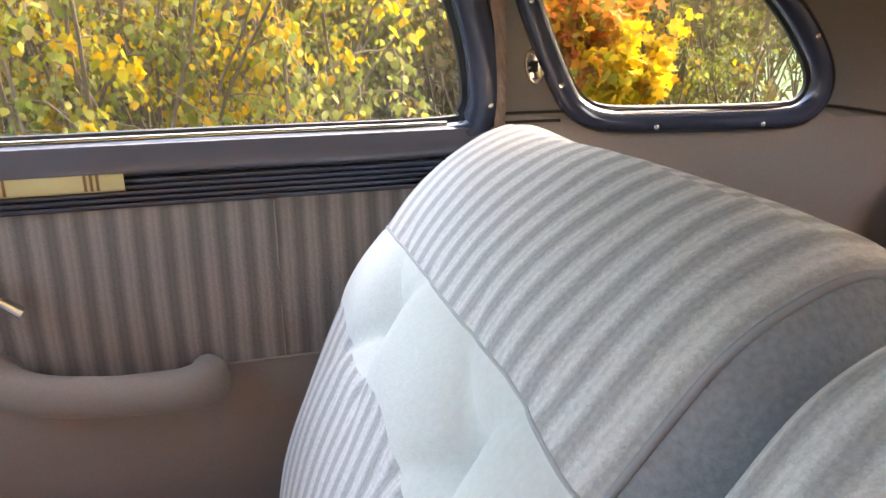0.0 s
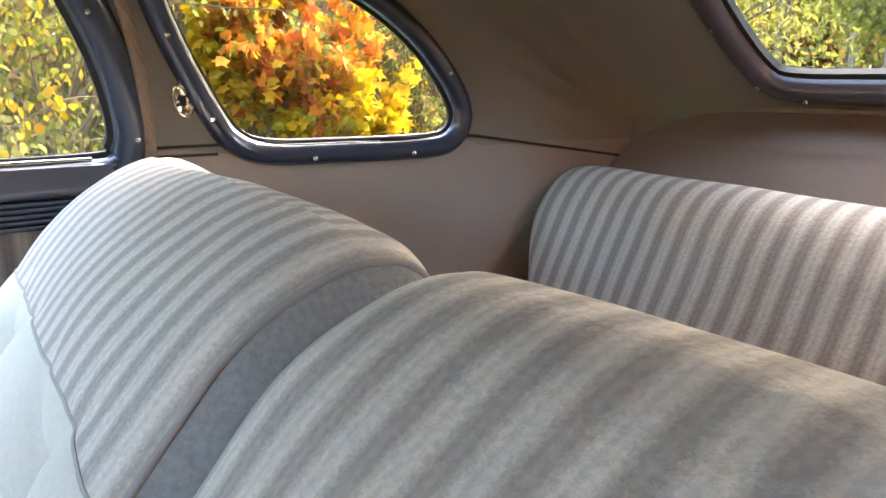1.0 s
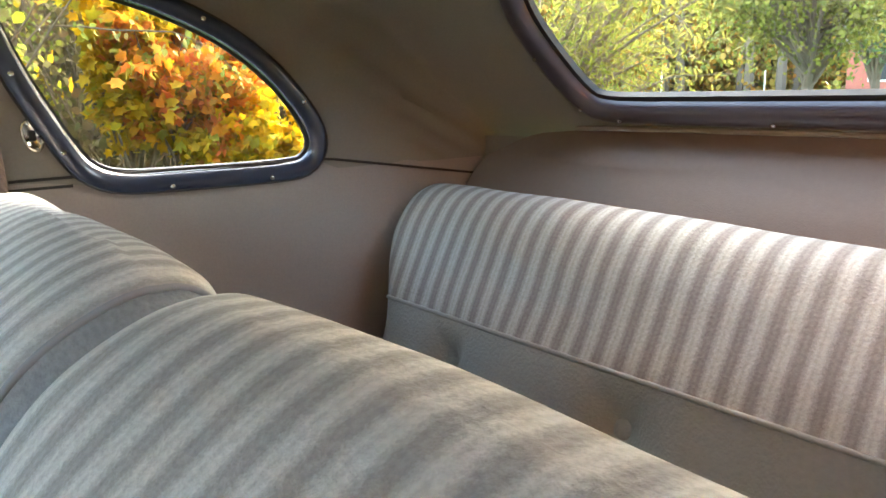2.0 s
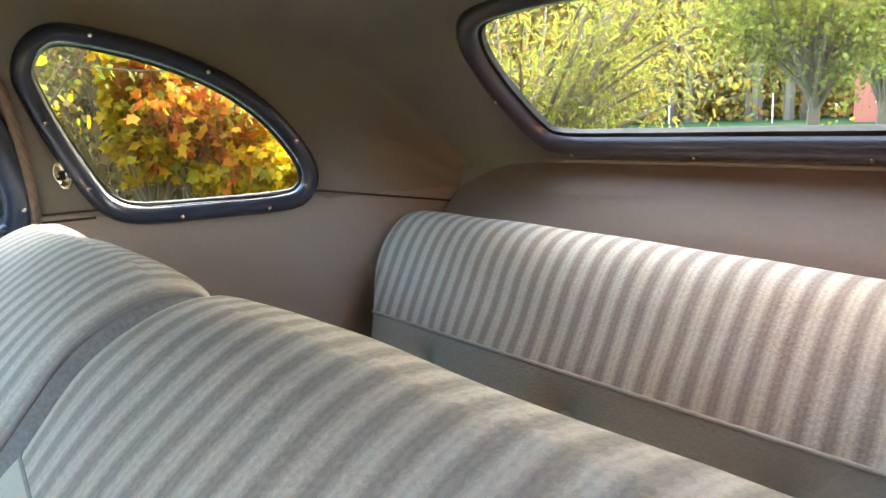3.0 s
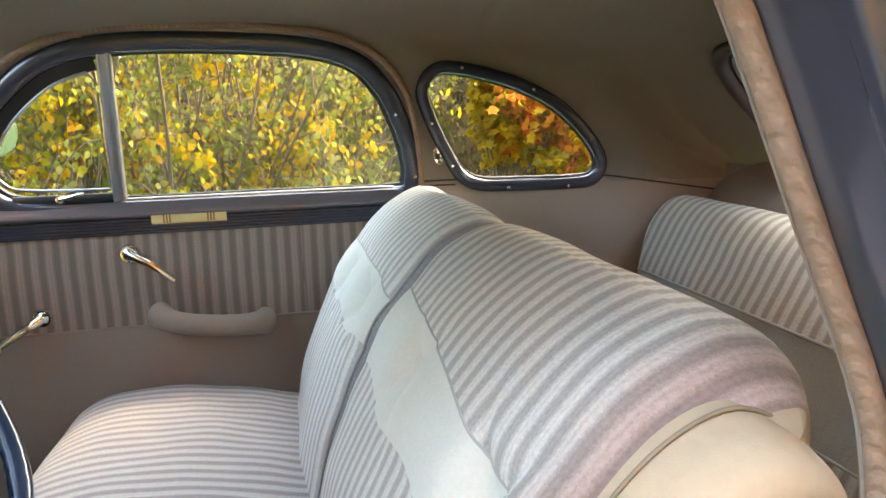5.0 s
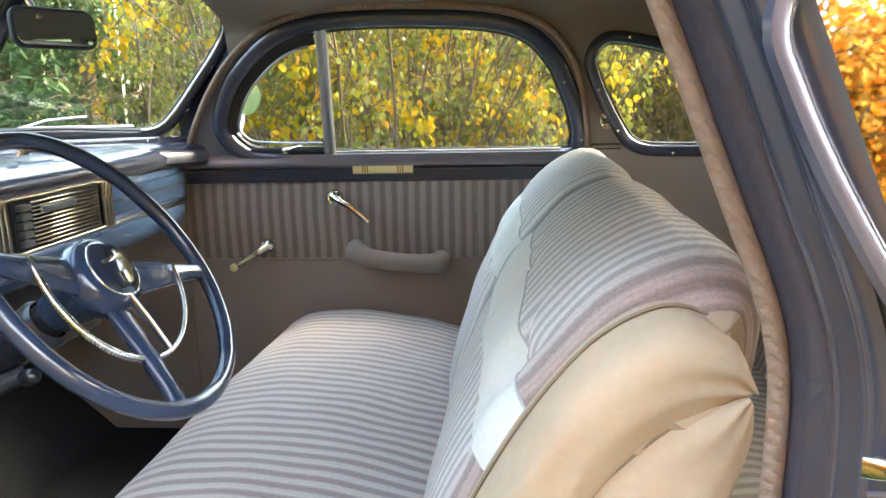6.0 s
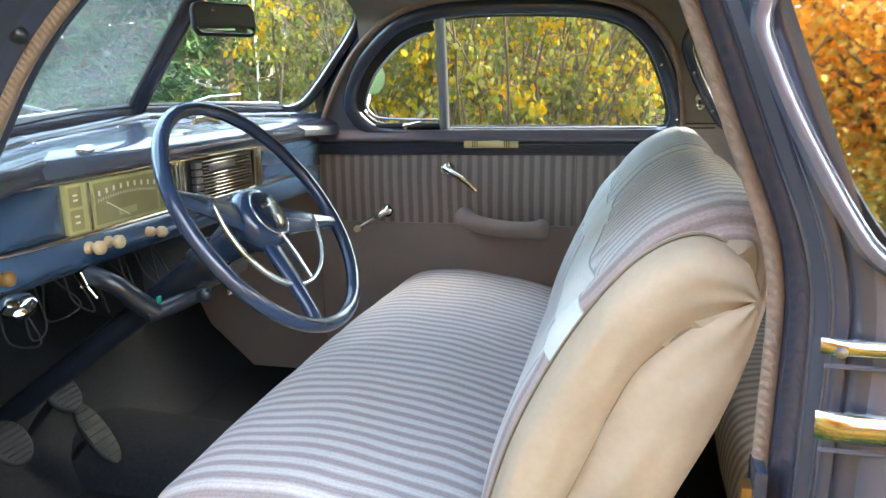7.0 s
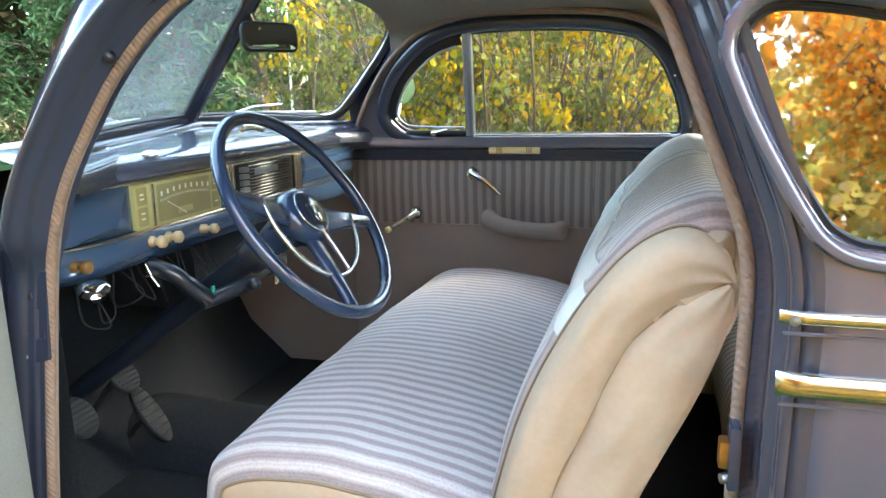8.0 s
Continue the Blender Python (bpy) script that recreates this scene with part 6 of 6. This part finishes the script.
for s in (1, -1):
    wp = thing("windscreen_wiper", (-0.36, s * 0.28, 1.215), "grey metal wiper resting at the foot of the windscreen", "wiper", "windscreen wipers")
    part("blade", tube([(-0.405 + 0.19 * abs(y) - 0.02, s * y, 1.252 - 0.035 * y) for y in np.linspace(0.20, 0.50, 8)], 0.0045, 8, squash=0.5), M_STEEL, wp)
    part("arm", tube([(-0.44, s * 0.16, 1.232), (-0.415, s * 0.30, 1.258), (-0.385, s * 0.40, 1.262)], 0.0032, 8), M_STEEL, wp)

# ---------------------------------------------------------------- cowl and bonnet outside
rows = []
for t in np.linspace(0, 1, 26):
    x = -0.36 - 1.25 * t
    z0 = 1.218 - 0.085 * t - 0.05 * t * t
    wd = 0.66 - 0.22 * min(1, t * 1.2)
    rows.append([(x - 0.06 * (1 - abs(u)) * (1 - t), wd * u, z0 - (0.02 + 0.10 * min(1, 3 * t)) * abs(u) ** 2.6 - 0.30 * max(0, abs(u) - 0.86)) for u in np.linspace(-1, 1, 41)])
part("bonnet", grid(rows), M_BODY, car_body, "slate blue bonnet and cowl")
part("bonnet_spear", tube([(x, 0.0, 1.225 - 0.085 * t - 0.05 * t * t) for x, t in ((-0.5 - 1.1 * t, 0.1 + 0.88 * t) for t in np.linspace(0, 1, 12))], 0.008, 8), M_CHROME, car_body, "chrome strip along the bonnet")
for s in (1, -1):
    rows = []
    for t in np.linspace(0, 1, 18):
        x = -0.55 - 1.2 * t
        z0 = 0.72 + 0.24 * math.sin(min(1, t * 1.25 + 0.15) * math.pi * 0.6)
        rows.append([(x, s * (0.64 + 0.18 * math.sin(a) ** 0.8 + 0.04), z0 - 0.42 * (1 - math.cos(a))) for a in np.linspace(0.05, math.pi / 2, 12)])
    part("fender", grid(rows), M_BODY, car_body)
rows = [[(x, y, z) for x, z in ((1.44, 1.19), (1.62, 1.10), (1.95, 1.0), (2.25, 0.82), (2.33, 0.50))] for y in np.linspace(-0.62, 0.62, 14)]
part("boot_lid", grid(rows), M_BODY, car_body)


# ---------------------------------------------------------------- plants outside
rng = np.random.default_rng(11)
OVATE = np.array([(0, 0), (0.34, 0.22), (0.36, 0.55), (0, 1.0), (-0.36, 0.55), (-0.34, 0.22)])
NARROW = np.array([(0, 0), (0.10, 0.25), (0.09, 0.65), (0, 1.0), (-0.09, 0.65), (-0.10, 0.25)])
LOBED = np.array([(0, 0), (0.42, 0.10), (0.30, 0.36), (0.52, 0.66), (0.20, 0.62), (0, 1.0), (-0.20, 0.62), (-0.52, 0.66), (-0.30, 0.36), (-0.42, 0.10)])


def leaves_mesh(name, centres, tips, sizes, shape=OVATE, fold=0.22):
    """Many small leaves in one mesh: each at a place, its tip in a direction, folded along its rib."""
    C, T, S = np.array(centres), np.array(tips, float), np.array(sizes)
    n, k = len(C), len(shape)
    T /= np.linalg.norm(T, axis=1)[:, None] + 1e-9
    A = rng.normal(size=(n, 3))
    W = np.cross(T, A)
    W /= np.linalg.norm(W, axis=1)[:, None] + 1e-9
    N = np.cross(T, W)
    V = np.empty((n, k, 3))
    bend = rng.uniform(-0.25, 0.35, n)
    for i, (a, b) in enumerate(shape):
        V[:, i] = C + S[:, None] * (W * a + T * b + N * (fold * abs(a) + bend[:, None] * b * b))
    h = k // 2
    idx = np.arange(n)[:, None] * k
    right = [0] + list(range(1, h + 1))
    left = [0] + list(range(h, k))
    me = bpy.data.meshes.new(name)
    nv, fr = n * k, len(right)
    me.vertices.add(nv)
    me.vertices.foreach_set("co", V.reshape(-1))
    me.loops.add(n * (len(right) + len(left)))
    me.polygons.add(n * 2)
    loops = np.concatenate([idx + np.array(right), idx + np.array(left)], 1).reshape(-1)
    me.loops.foreach_set("vertex_index", loops.astype(np.int32))
    starts = (np.arange(n)[:, None] * (len(right) + len(left)) + np.array([0, len(right)])).reshape(-1)
    me.polygons.foreach_set("loop_start", starts.astype(np.int32))
    me.update(calc_edges=True)
    me.validate()
    return me


def limbs(name, lines, sides=5):
    """Stems and twigs in one mesh. lines: (points, radius at the foot, radius at the tip)."""
    verts, faces = [], []
    for pts, r0, r1 in lines:
        P = np.array(pts, float)
        n = len(P)
        off = len(verts)
        for i in range(n):
            t = P[min(i + 1, n - 1)] - P[max(i - 1, 0)]
            t /= np.linalg.norm(t) + 1e-9
            a = np.cross(t, (0.31, 0.77, 0.55))
            a /= np.linalg.norm(a) + 1e-9
            b = np.cross(t, a)
            r = r0 + (r1 - r0) * i / (n - 1)
            for k in range(sides):
                q = 2 * math.pi * k / sides
                verts.append(P[i] + r * (a * math.cos(q) + b * math.sin(q)))
        for i in range(n - 1):
            for k in range(sides):
                faces.append((off + i * sides + k, off + i * sides + (k + 1) % sides, off + (i + 1) * sides + (k + 1) % sides, off + (i + 1) * sides + k))
    return mesh_from(name, verts, faces)


def wander(p, d, length, steps, wild, droop=0.0):
    """A twig that strays as it grows."""
    out = [np.array(p, float)]
    d = np.array(d, float)
    for _ in range(steps):
        d = d + rng.normal(size=3) * wild + np.array((0, 0, -droop))
        d /= np.linalg.norm(d)
        out.append(out[-1] + d * length / steps)
    return out


M_BARK = mat("grey_brown_bark", (0.13, 0.10, 0.075), 0.9, spec=0.1, noise_scale=30, vary=0.35, bump=0.6, bump_scale=60)
M_TWIG = mat("brown_twigs", (0.11, 0.088, 0.062), 0.9, spec=0.1, vary=0.3)
M_YELLOW = leaf_mat("yellow_autumn_leaves", [(0.36, 0.235, 0.012), (0.40, 0.26, 0.012), (0.17, 0.19, 0.02), (0.30, 0.24, 0.018), (0.38, 0.20, 0.012), (0.12, 0.15, 0.02), (0.32, 0.16, 0.015)], 0.50)
M_GREENLEAF = leaf_mat("green_leaves", [(0.08, 0.11, 0.025), (0.13, 0.16, 0.035), (0.22, 0.22, 0.05), (0.11, 0.125, 0.035), (0.17, 0.14, 0.05)], 0.45)
M_OLIVE = leaf_mat("olive_undergrowth", [(0.065, 0.058, 0.026), (0.10, 0.082, 0.036), (0.08, 0.084, 0.03), (0.125, 0.084, 0.042), (0.055, 0.064, 0.026)], 0.35)
M_ORANGE = leaf_mat("orange_maple_leaves", [(0.52, 0.15, 0.02), (0.52, 0.22, 0.02), (0.46, 0.10, 0.03), (0.50, 0.28, 0.02), (0.20, 0.22, 0.03), (0.48, 0.12, 0.03)], 0.50)
M_GOLD = leaf_mat("golden_maple_leaves", [(0.45, 0.28, 0.012), (0.47, 0.32, 0.015), (0.42, 0.22, 0.012), (0.30, 0.29, 0.025), (0.45, 0.25, 0.012)], 0.50)
M_RUST = leaf_mat("rust_orange_leaves", [(0.56, 0.20, 0.03), (0.64, 0.28, 0.03), (0.50, 0.15, 0.02), (0.64, 0.34, 0.04), (0.36, 0.30, 0.07), (0.50, 0.28, 0.07), (0.50, 0.42, 0.12)], 0.50)
M_WILLOW = leaf_mat("yellow_green_narrow_leaves", [(0.135, 0.16, 0.03), (0.205, 0.21, 0.038), (0.17, 0.145, 0.038), (0.10, 0.13, 0.03)], 0.42)
M_PINE = leaf_mat("dark_pine_needles", [(0.05, 0.10, 0.045), (0.08, 0.14, 0.06), (0.10, 0.165, 0.07)], 0.30)
M_WOODS = leaf_mat("far_autumn_woods", [(0.20, 0.21, 0.05), (0.42, 0.22, 0.04), (0.30, 0.28, 0.07), (0.46, 0.18, 0.04), (0.15, 0.19, 0.06), (0.30, 0.17, 0.07)], 0.30)


def hedge_shrub(x, y, height, yellow, green, label):
    """A tall shrub hung with strings of large leaves."""
    t = thing("shrub", (x, y, 0), label, "shrub", "shrubs beyond the car")
    stems, cy, ty, cg, tg = [], [], [], [], []
    for k in range(16):
        p = (x + rng.normal() * 0.30, y + rng.normal() * 0.25, 0)
        line = wander(p, (rng.normal() * 0.18, rng.normal() * 0.15, 1), height * rng.uniform(0.75, 1.1), 9, 0.10)
        stems.append((line, 0.014, 0.004))
        for m in range(5):
            q = line[rng.integers(3, 10)]
            tw = wander(q, (rng.normal(), rng.normal() - 0.4, 0.3), rng.uniform(0.35, 0.9), 7, 0.22, 0.20)
            stems.append((tw, 0.005, 0.0015))
            src, tip = (cy, ty) if rng.random() < yellow / (yellow + green) else (cg, tg)
            dense = rng.integers(18, 66)
            for _ in range(dense):
                u = rng.uniform(0, 6.99)
                a = tw[int(u)] * (1 - u % 1) + tw[int(u) + 1] * (u % 1)
                src.append(a + rng.normal(size=3) * 0.035)
                tip.append((rng.normal() * 0.55, rng.normal() * 0.55 - 0.15, -1.0))
    part("stems", limbs("stems", stems), M_TWIG, t)
    if cy:
        part("leaves", leaves_mesh("leaves", cy, ty, rng.uniform(0.024, 0.062, len(cy))), M_YELLOW, t, "bright yellow leaves", smooth=False)["kind"] = "stuff"
    if cg:
        part("leaves", leaves_mesh("leaves", cg, tg, rng.uniform(0.020, 0.052, len(cg))), M_GREENLEAF, t, "fading green leaves", smooth=False)["kind"] = "stuff"


for x, y, h, a, b in ((-1.22, 4.0, 2.9, 3, 6), (-0.75, 3.7, 2.8, 4, 6), (-0.25, 3.6, 2.8, 4, 6), (0.15, 3.85, 2.6, 3, 7), (0.45, 3.7, 2.3, 4, 6), (-0.8, 4.6, 3.0, 2, 8), (0.3, 4.8, 2.8, 2, 8), (1.0, 5.2, 2.4, 1, 8), (-2.4, 5.4, 2.3, 1, 8), (3.9, 5.4, 2.2, 1, 8)):
    hedge_shrub(x, y, h, a, b, "tall shrub hung with yellow autumn leaves" if a > 2 else "tall shrub with green and yellow leaves")

# brown and olive undergrowth behind
def thicket(name, label, x0, x1, y0, y1, z1, count, size, material, twigs, seed_dir=(0, 0, 0.3), shape=OVATE):
    t = thing(name, ((x0 + x1) / 2, (y0 + y1) / 2, 0), label, name.replace("_", " "), kind="stuff")
    C = np.stack([rng.uniform(x0, x1, count), rng.uniform(y0, y1, count), z1 * rng.random(count) ** 0.8], 1)
    C[:, 2] *= 0.75 + 0.35 * np.array([noise.noise(Vector((c[0] * 0.9, c[1] * 0.9, 0))) for c in C])
    keep = np.array([noise.noise(Vector(c) * 1.6) > -0.22 for c in C])
    C = C[keep]
    C[:, 2] = np.maximum(C[:, 2], 0.02)
    part("leaves", leaves_mesh("leaves", C, rng.normal(size=C.shape) + np.array(seed_dir), rng.uniform(size * 0.6, size * 1.4, len(C)), shape), material, t, smooth=False)
    ln = []
    for _ in range(twigs):
        p = (rng.uniform(x0, x1), rng.uniform(y0, y1), 0)
        ln.append((wander(p, (rng.normal() * 0.2, rng.normal() * 0.2, 1), z1 * rng.uniform(0.6, 1.15), 8, 0.12), 0.012, 0.003))
    part("twigs", limbs("twigs", ln, 4), M_TWIG, t)
    return t


thicket("undergrowth", "tangled olive and brown undergrowth behind the shrubs", -2.6, 4.6, 4.7, 7.5, 3.4, 26000, 0.070, M_OLIVE, 300)
thicket("undergrowth", "pale brown weeds and brush by the wood's edge", -11.0, -1.6, 5.6, 8.5, 1.35, 14000, 0.11, leaf_mat("dry_weeds", [(0.26, 0.17, 0.10), (0.34, 0.22, 0.14), (0.22, 0.20, 0.09), (0.30, 0.14, 0.10)], 0.3), 260, (0, 0, 1.2), NARROW)
thicket("undergrowth", "brush beyond the maple", 2.2, 6.5, 5.6, 9.5, 3.2, 14000, 0.08, M_OLIVE, 220)


def wood(name, label, arc, dist, z0, z1, count, size, material):
    """A wall of far trees, seen as many clumps of leaves."""
    t = thing(name, (dist * math.cos(radians(sum(arc) / 2)), dist * math.sin(radians(sum(arc) / 2)), 0), label, "woods", kind="stuff")
    a = np.radians(rng.uniform(arc[0], arc[1], count))
    d = dist * rng.uniform(0.92, 1.22, count)
    z = z0 + (z1 - z0) * rng.random(count)
    C = np.stack([d * np.cos(a), d * np.sin(a), z], 1)
    ok = np.array([noise.noise(Vector((c[0] * 3.0 / dist * 4, c[1] * 3.0 / dist * 4, c[2] * 12 / dist))) > -0.75 + 0.9 * max(0, (c[2] - z1 * 0.7) / z1) for c in C])
    C = C[ok]
    part("leaves", leaves_mesh("leaves", C, rng.normal(size=C.shape), rng.uniform(size * 0.5, size * 1.5, len(C))), material, t, smooth=False)
    ln = []
    for _ in range(60):
        q = radians(rng.uniform(*arc))
        dd_ = dist * rng.uniform(0.92, 1.1)
        ln.append((wander((dd_ * math.cos(q), dd_ * math.sin(q), 0), (0, 0, 1), z1 * 0.9, 6, 0.04), 0.006 * dist, 0.002 * dist))
    part("trunks", limbs("trunks", ln, 6), M_BARK, t)


wood("far_woods", "mixed green wood behind the shrubs", (58, 152), 11.5, 0.0, 5.5, 36000, 0.20, M_OLIVE)
wood("far_woods", "distant autumn wood across the lawn", (-14, 58), 62.0, 0.0, 20.0, 90000, 0.42, M_WOODS)
wood("far_woods", "deeper rows of the distant autumn wood", (-14, 58), 78.0, 0.0, 24.0, 12000, 1.9, M_WOODS)
# out of view; its height is set to hold back light from the driver's side
wood("far_woods", "unseen distant autumn wood, raised to cut side light", (-175, -30), 70.0, 0.0, 14.0, 16000, 1.6, M_WOODS)
wood("far_woods", "distant trees ahead of the car", (150, 185), 45.0, 0.0, 14.0, 30000, 0.40, M_OLIVE)


def pine(x, y, h, r):
    t = thing("pine_tree", (x, y, 0), "dark green pine with drooping boughs", "tree", "pine trees")
    ln, C, T = [([np.array((x, y, 0)), np.array((x, y, h))], 0.11, 0.02)], [], []
    for k in range(110):
        z = rng.uniform(0.25, h * 0.98)
        a = rng.uniform(0, 2 * math.pi)
        L = r * (1 - 0.75 * z / h) * rng.uniform(0.7, 1.1)
        b = wander((x, y, z), (math.cos(a), math.sin(a), 0.15), L, 6, 0.06, 0.05)
        ln.append((b, 0.018, 0.004))
        for _ in range(130):
            u = rng.uniform(0.4, 5.99)
            p = b[int(u)] * (1 - u % 1) + b[int(u) + 1] * (u % 1)
            C.append(p + rng.normal(size=3) * 0.10)
            T.append((math.cos(a) * 0.6 + rng.normal() * 0.6, math.sin(a) * 0.6 + rng.normal() * 0.6, rng.normal() * 0.5 + 0.15))
    part("trunk", limbs("trunk", ln), M_BARK, t)
    part("crown", leaves_mesh("crown", C, T, rng.uniform(0.09, 0.20, len(C)), NARROW), M_PINE, t, "dense dark needles", smooth=False)


for x, y, h, r in ((-4.1, 6.7, 6.5, 1.7), (-5.6, 7.4, 7.0, 1.9), (-7.6, 7.2, 7.0, 2.0), (-9.8, 8.6, 7.5, 2.2), (-2.9, 8.3, 6.5, 1.5)):
    pine(x, y, h, r)


def broad_tree(name, label, x, y, trunk_h, trunk_r, crown, count, size, material, shape=OVATE, spread=(1, 1, 1), lean=(0, 0), forks=26, cluster=0.22, hang=-0.3):
    """A tree: tapered trunk, limbs that fork, leaves in uneven clumps at their ends. crown: middle height, radius."""
    t = thing(name, (x, y, 0), label, "tree")
    zc, R = crown
    ln = [(wander((x, y, 0), (lean[0], lean[1], 1), trunk_h, 6, 0.03), trunk_r, trunk_r * 0.65)]
    top = ln[0][0][-1]
    C, T = [], []
    for k in range(forks):
        a = rng.uniform(0, 2 * math.pi)
        e = rng.uniform(-0.25, 1.0)
        goal = np.array((x, y, zc)) + np.array((math.cos(a) * spread[0], math.sin(a) * spread[1], e * spread[2])) * R * rng.uniform(0.55, 1.0)
        st_ = ln[0][0][rng.integers(2, 7)]
        mid = (st_ + goal) / 2 + rng.normal(size=3) * 0.08 * R + np.array((0, 0, 0.08 * R))
        limb = [st_ * (1 - s) ** 2 + 2 * mid * s * (1 - s) + goal * s * s for s in np.linspace(0, 1, 8)]
        ln.append((limb, trunk_r * 0.42, trunk_r * 0.06))
        for m in range(7):
            q = limb[rng.integers(3, 8)]
            tw = wander(q, rng.normal(size=3) + np.array((0, 0, 0.2)), R * rng.uniform(0.18, 0.45), 5, 0.3, 0.08)
            ln.append((tw, trunk_r * 0.07, trunk_r * 0.02))
            for _ in range(max(1, count // (forks * 7))):
                u = rng.uniform(0, 4.99)
                p = tw[int(u)] * (1 - u % 1) + tw[int(u) + 1] * (u % 1)
                C.append(p + rng.normal(size=3) * cluster * R * 0.25)
                T.append((rng.normal() * 0.7, rng.normal() * 0.7, rng.normal() * 0.5 + hang))
    part("trunk", limbs("trunk", ln, 7), M_BARK, t)
    part("crown", leaves_mesh("crown", C, T, rng.uniform(size * 0.6, size * 1.4, len(C)), shape), material, t, smooth=False)
    return t


broad_tree("maple_tree", "young maple with orange and red leaves", 2.42, 4.15, 1.0, 0.030, (1.42, 0.58), 3400, 0.070, M_ORANGE, LOBED, (1.0, 0.5, 0.75), forks=18)
broad_tree("maple_tree", "young maple turning bright yellow", 2.06, 4.25, 1.2, 0.026, (1.74, 0.46), 1900, 0.070, M_GOLD, LOBED, (1.0, 0.5, 0.8), forks=14)
broad_tree("maple_tree", "low maple sapling with golden leaves", 2.74, 4.05, 0.6, 0.022, (0.96, 0.50), 2300, 0.066, M_GOLD, LOBED, (1.1, 0.5, 0.7), forks=14)
bare = thing("tree", (1.55, 6.4, 0), "grey tree trunk among the brush", "tree")
part("trunk", limbs("trunk", [(wander((1.55, 6.4, 0), (0.02, 0, 1), 5.5, 8, 0.02), 0.11, 0.08)], 10), M_BARK, bare)
broad_tree("willow_tree", "spreading shrubby tree with narrow yellow-green leaves", 8.7, 7.6, 0.5, 0.12, (1.75, 2.7), 11000, 0.13, M_WILLOW, NARROW, (1.15, 1.0, 0.9), forks=64, cluster=0.35, hang=-0.6)
broad_tree("lawn_tree", "lawn tree with hanging yellow-green foliage", 23.5, 10.1, 2.6, 0.20, (4.4, 3.6), 20000, 0.13, M_WILLOW, OVATE, forks=34, cluster=0.5, hang=-0.6)
broad_tree("lawn_tree", "dark green spruce-like tree on the lawn", 33.0, 11.8, 2.0, 0.20, (4.0, 2.6), 5000, 0.28, M_PINE, NARROW, (0.7, 0.7, 1.2), forks=30)
broad_tree("orange_maple", "large maple in full orange autumn colour", 5.0, -11.5, 2.6, 0.24, (3.0, 3.3), 36000, 0.085, M_RUST, LOBED, (1.2, 0.9, 0.95), forks=60, cluster=0.4)

# added out of view: screens the white sky beside the open door, warms its light
broad_tree("orange_maple", "unseen broad orange maple added to block the sky", -3.0, -11.4, 3.4, 0.30, (5.0, 5.2), 26000, 0.28, M_RUST, LOBED, (1.3, 0.8, 0.95), forks=50, cluster=0.4)
# added, crown above the rear window's view: keeps sky light off the rear seat
broad_tree("orange_maple", "unseen broad orange maple added to block the sky", 6.4, -1.2, 4.4, 0.30, (6.8, 4.0), 36000, 0.13, M_RUST, LOBED, (1.1, 1.3, 0.7), forks=60, cluster=0.5)

litter = thing("fallen_leaves", (3.0, -6.0, 0), "orange and yellow fallen leaves lying on the lawn", "fallen leaves", kind="stuff")
n_lit = 9000
C = np.stack([rng.uniform(-6, 11, n_lit), -1.2 - 10 * rng.random(n_lit), np.full(n_lit, 0.07)], 1)
T = np.stack([rng.normal(size=n_lit), rng.normal(size=n_lit), rng.normal(size=n_lit) * 0.12], 1)
part("leaves", leaves_mesh("leaves", C, T, rng.uniform(0.09, 0.17, n_lit), LOBED), M_RUST, litter, smooth=False)

# things on the far lawn
for x, y in ((38.0, 25.0), (45.0, 22.5), (36.0, 30.5)):
    ps = thing("lawn_post", (x, y, 0), "white post on the distant lawn", "post", "white lawn posts")
    part("post", box(x - 0.03, x + 0.03, y - 0.03, y + 0.03, 0, 1.7, 0.01), M_WHITE, ps)
    part("cap", lathe([(0.0, 0.10), (0.03, 0.07), (0.05, 0.0)], (x, y, 1.7), (0, 0, 1), 12), M_WHITE, ps)
pl = thing("marker_pole", (-3.35, 6.05, 0), "thin white pole standing before the pines", "pole")
part("pole", tube([(-3.35, 6.05, 0), (-3.35, 6.05, 3.6)], 0.014, 8), M_WHITE, pl)
part("cap", lathe([(0.0, 0.02), (0.012, 0.015), (0.018, 0.0)], (-3.35, 6.05, 3.6), (0, 0, 1), 10), M_STEEL, pl)
house = thing("house", (47.0, 14.5, 0), "red brick house with a low roof across the lawn", "house")
part("wall", box(43.5, 53.5, 11.0, 17.2, 0, 3.0, 0.02), mat("red_brick_far", (0.34, 0.10, 0.07), 0.9, noise_scale=6, vary=0.2), house, "red brick wall")
bm = bmesh.new()
rv = [bm.verts.new(p) for p in ((43.0, 10.5, 3.0), (54.0, 10.5, 3.0), (54.0, 17.7, 3.0), (43.0, 17.7, 3.0), (43.6, 14.1, 4.9), (53.4, 14.1, 4.9))]
for f in ((0, 1, 5, 4), (2, 3, 4, 5), (3, 0, 4), (1, 2, 5), (3, 2, 1, 0)):
    bm.faces.new([rv[k] for k in f])
part("roof", bm, mat("grey_shingle_far", (0.12, 0.11, 0.11), 0.9, noise_scale=5, vary=0.2), house, "grey shingle roof", smooth=False)
for y in (12.2, 15.0):
    wd = part("window", box(43.44, 43.52, y, y + 1.1, 1.0, 2.2), M_WHITE, house, "white-framed window", smooth=False)
    part("pane", box(43.42, 43.46, y + 0.1, y + 1.0, 1.1, 2.1), M_BLACK, wd, smooth=False)
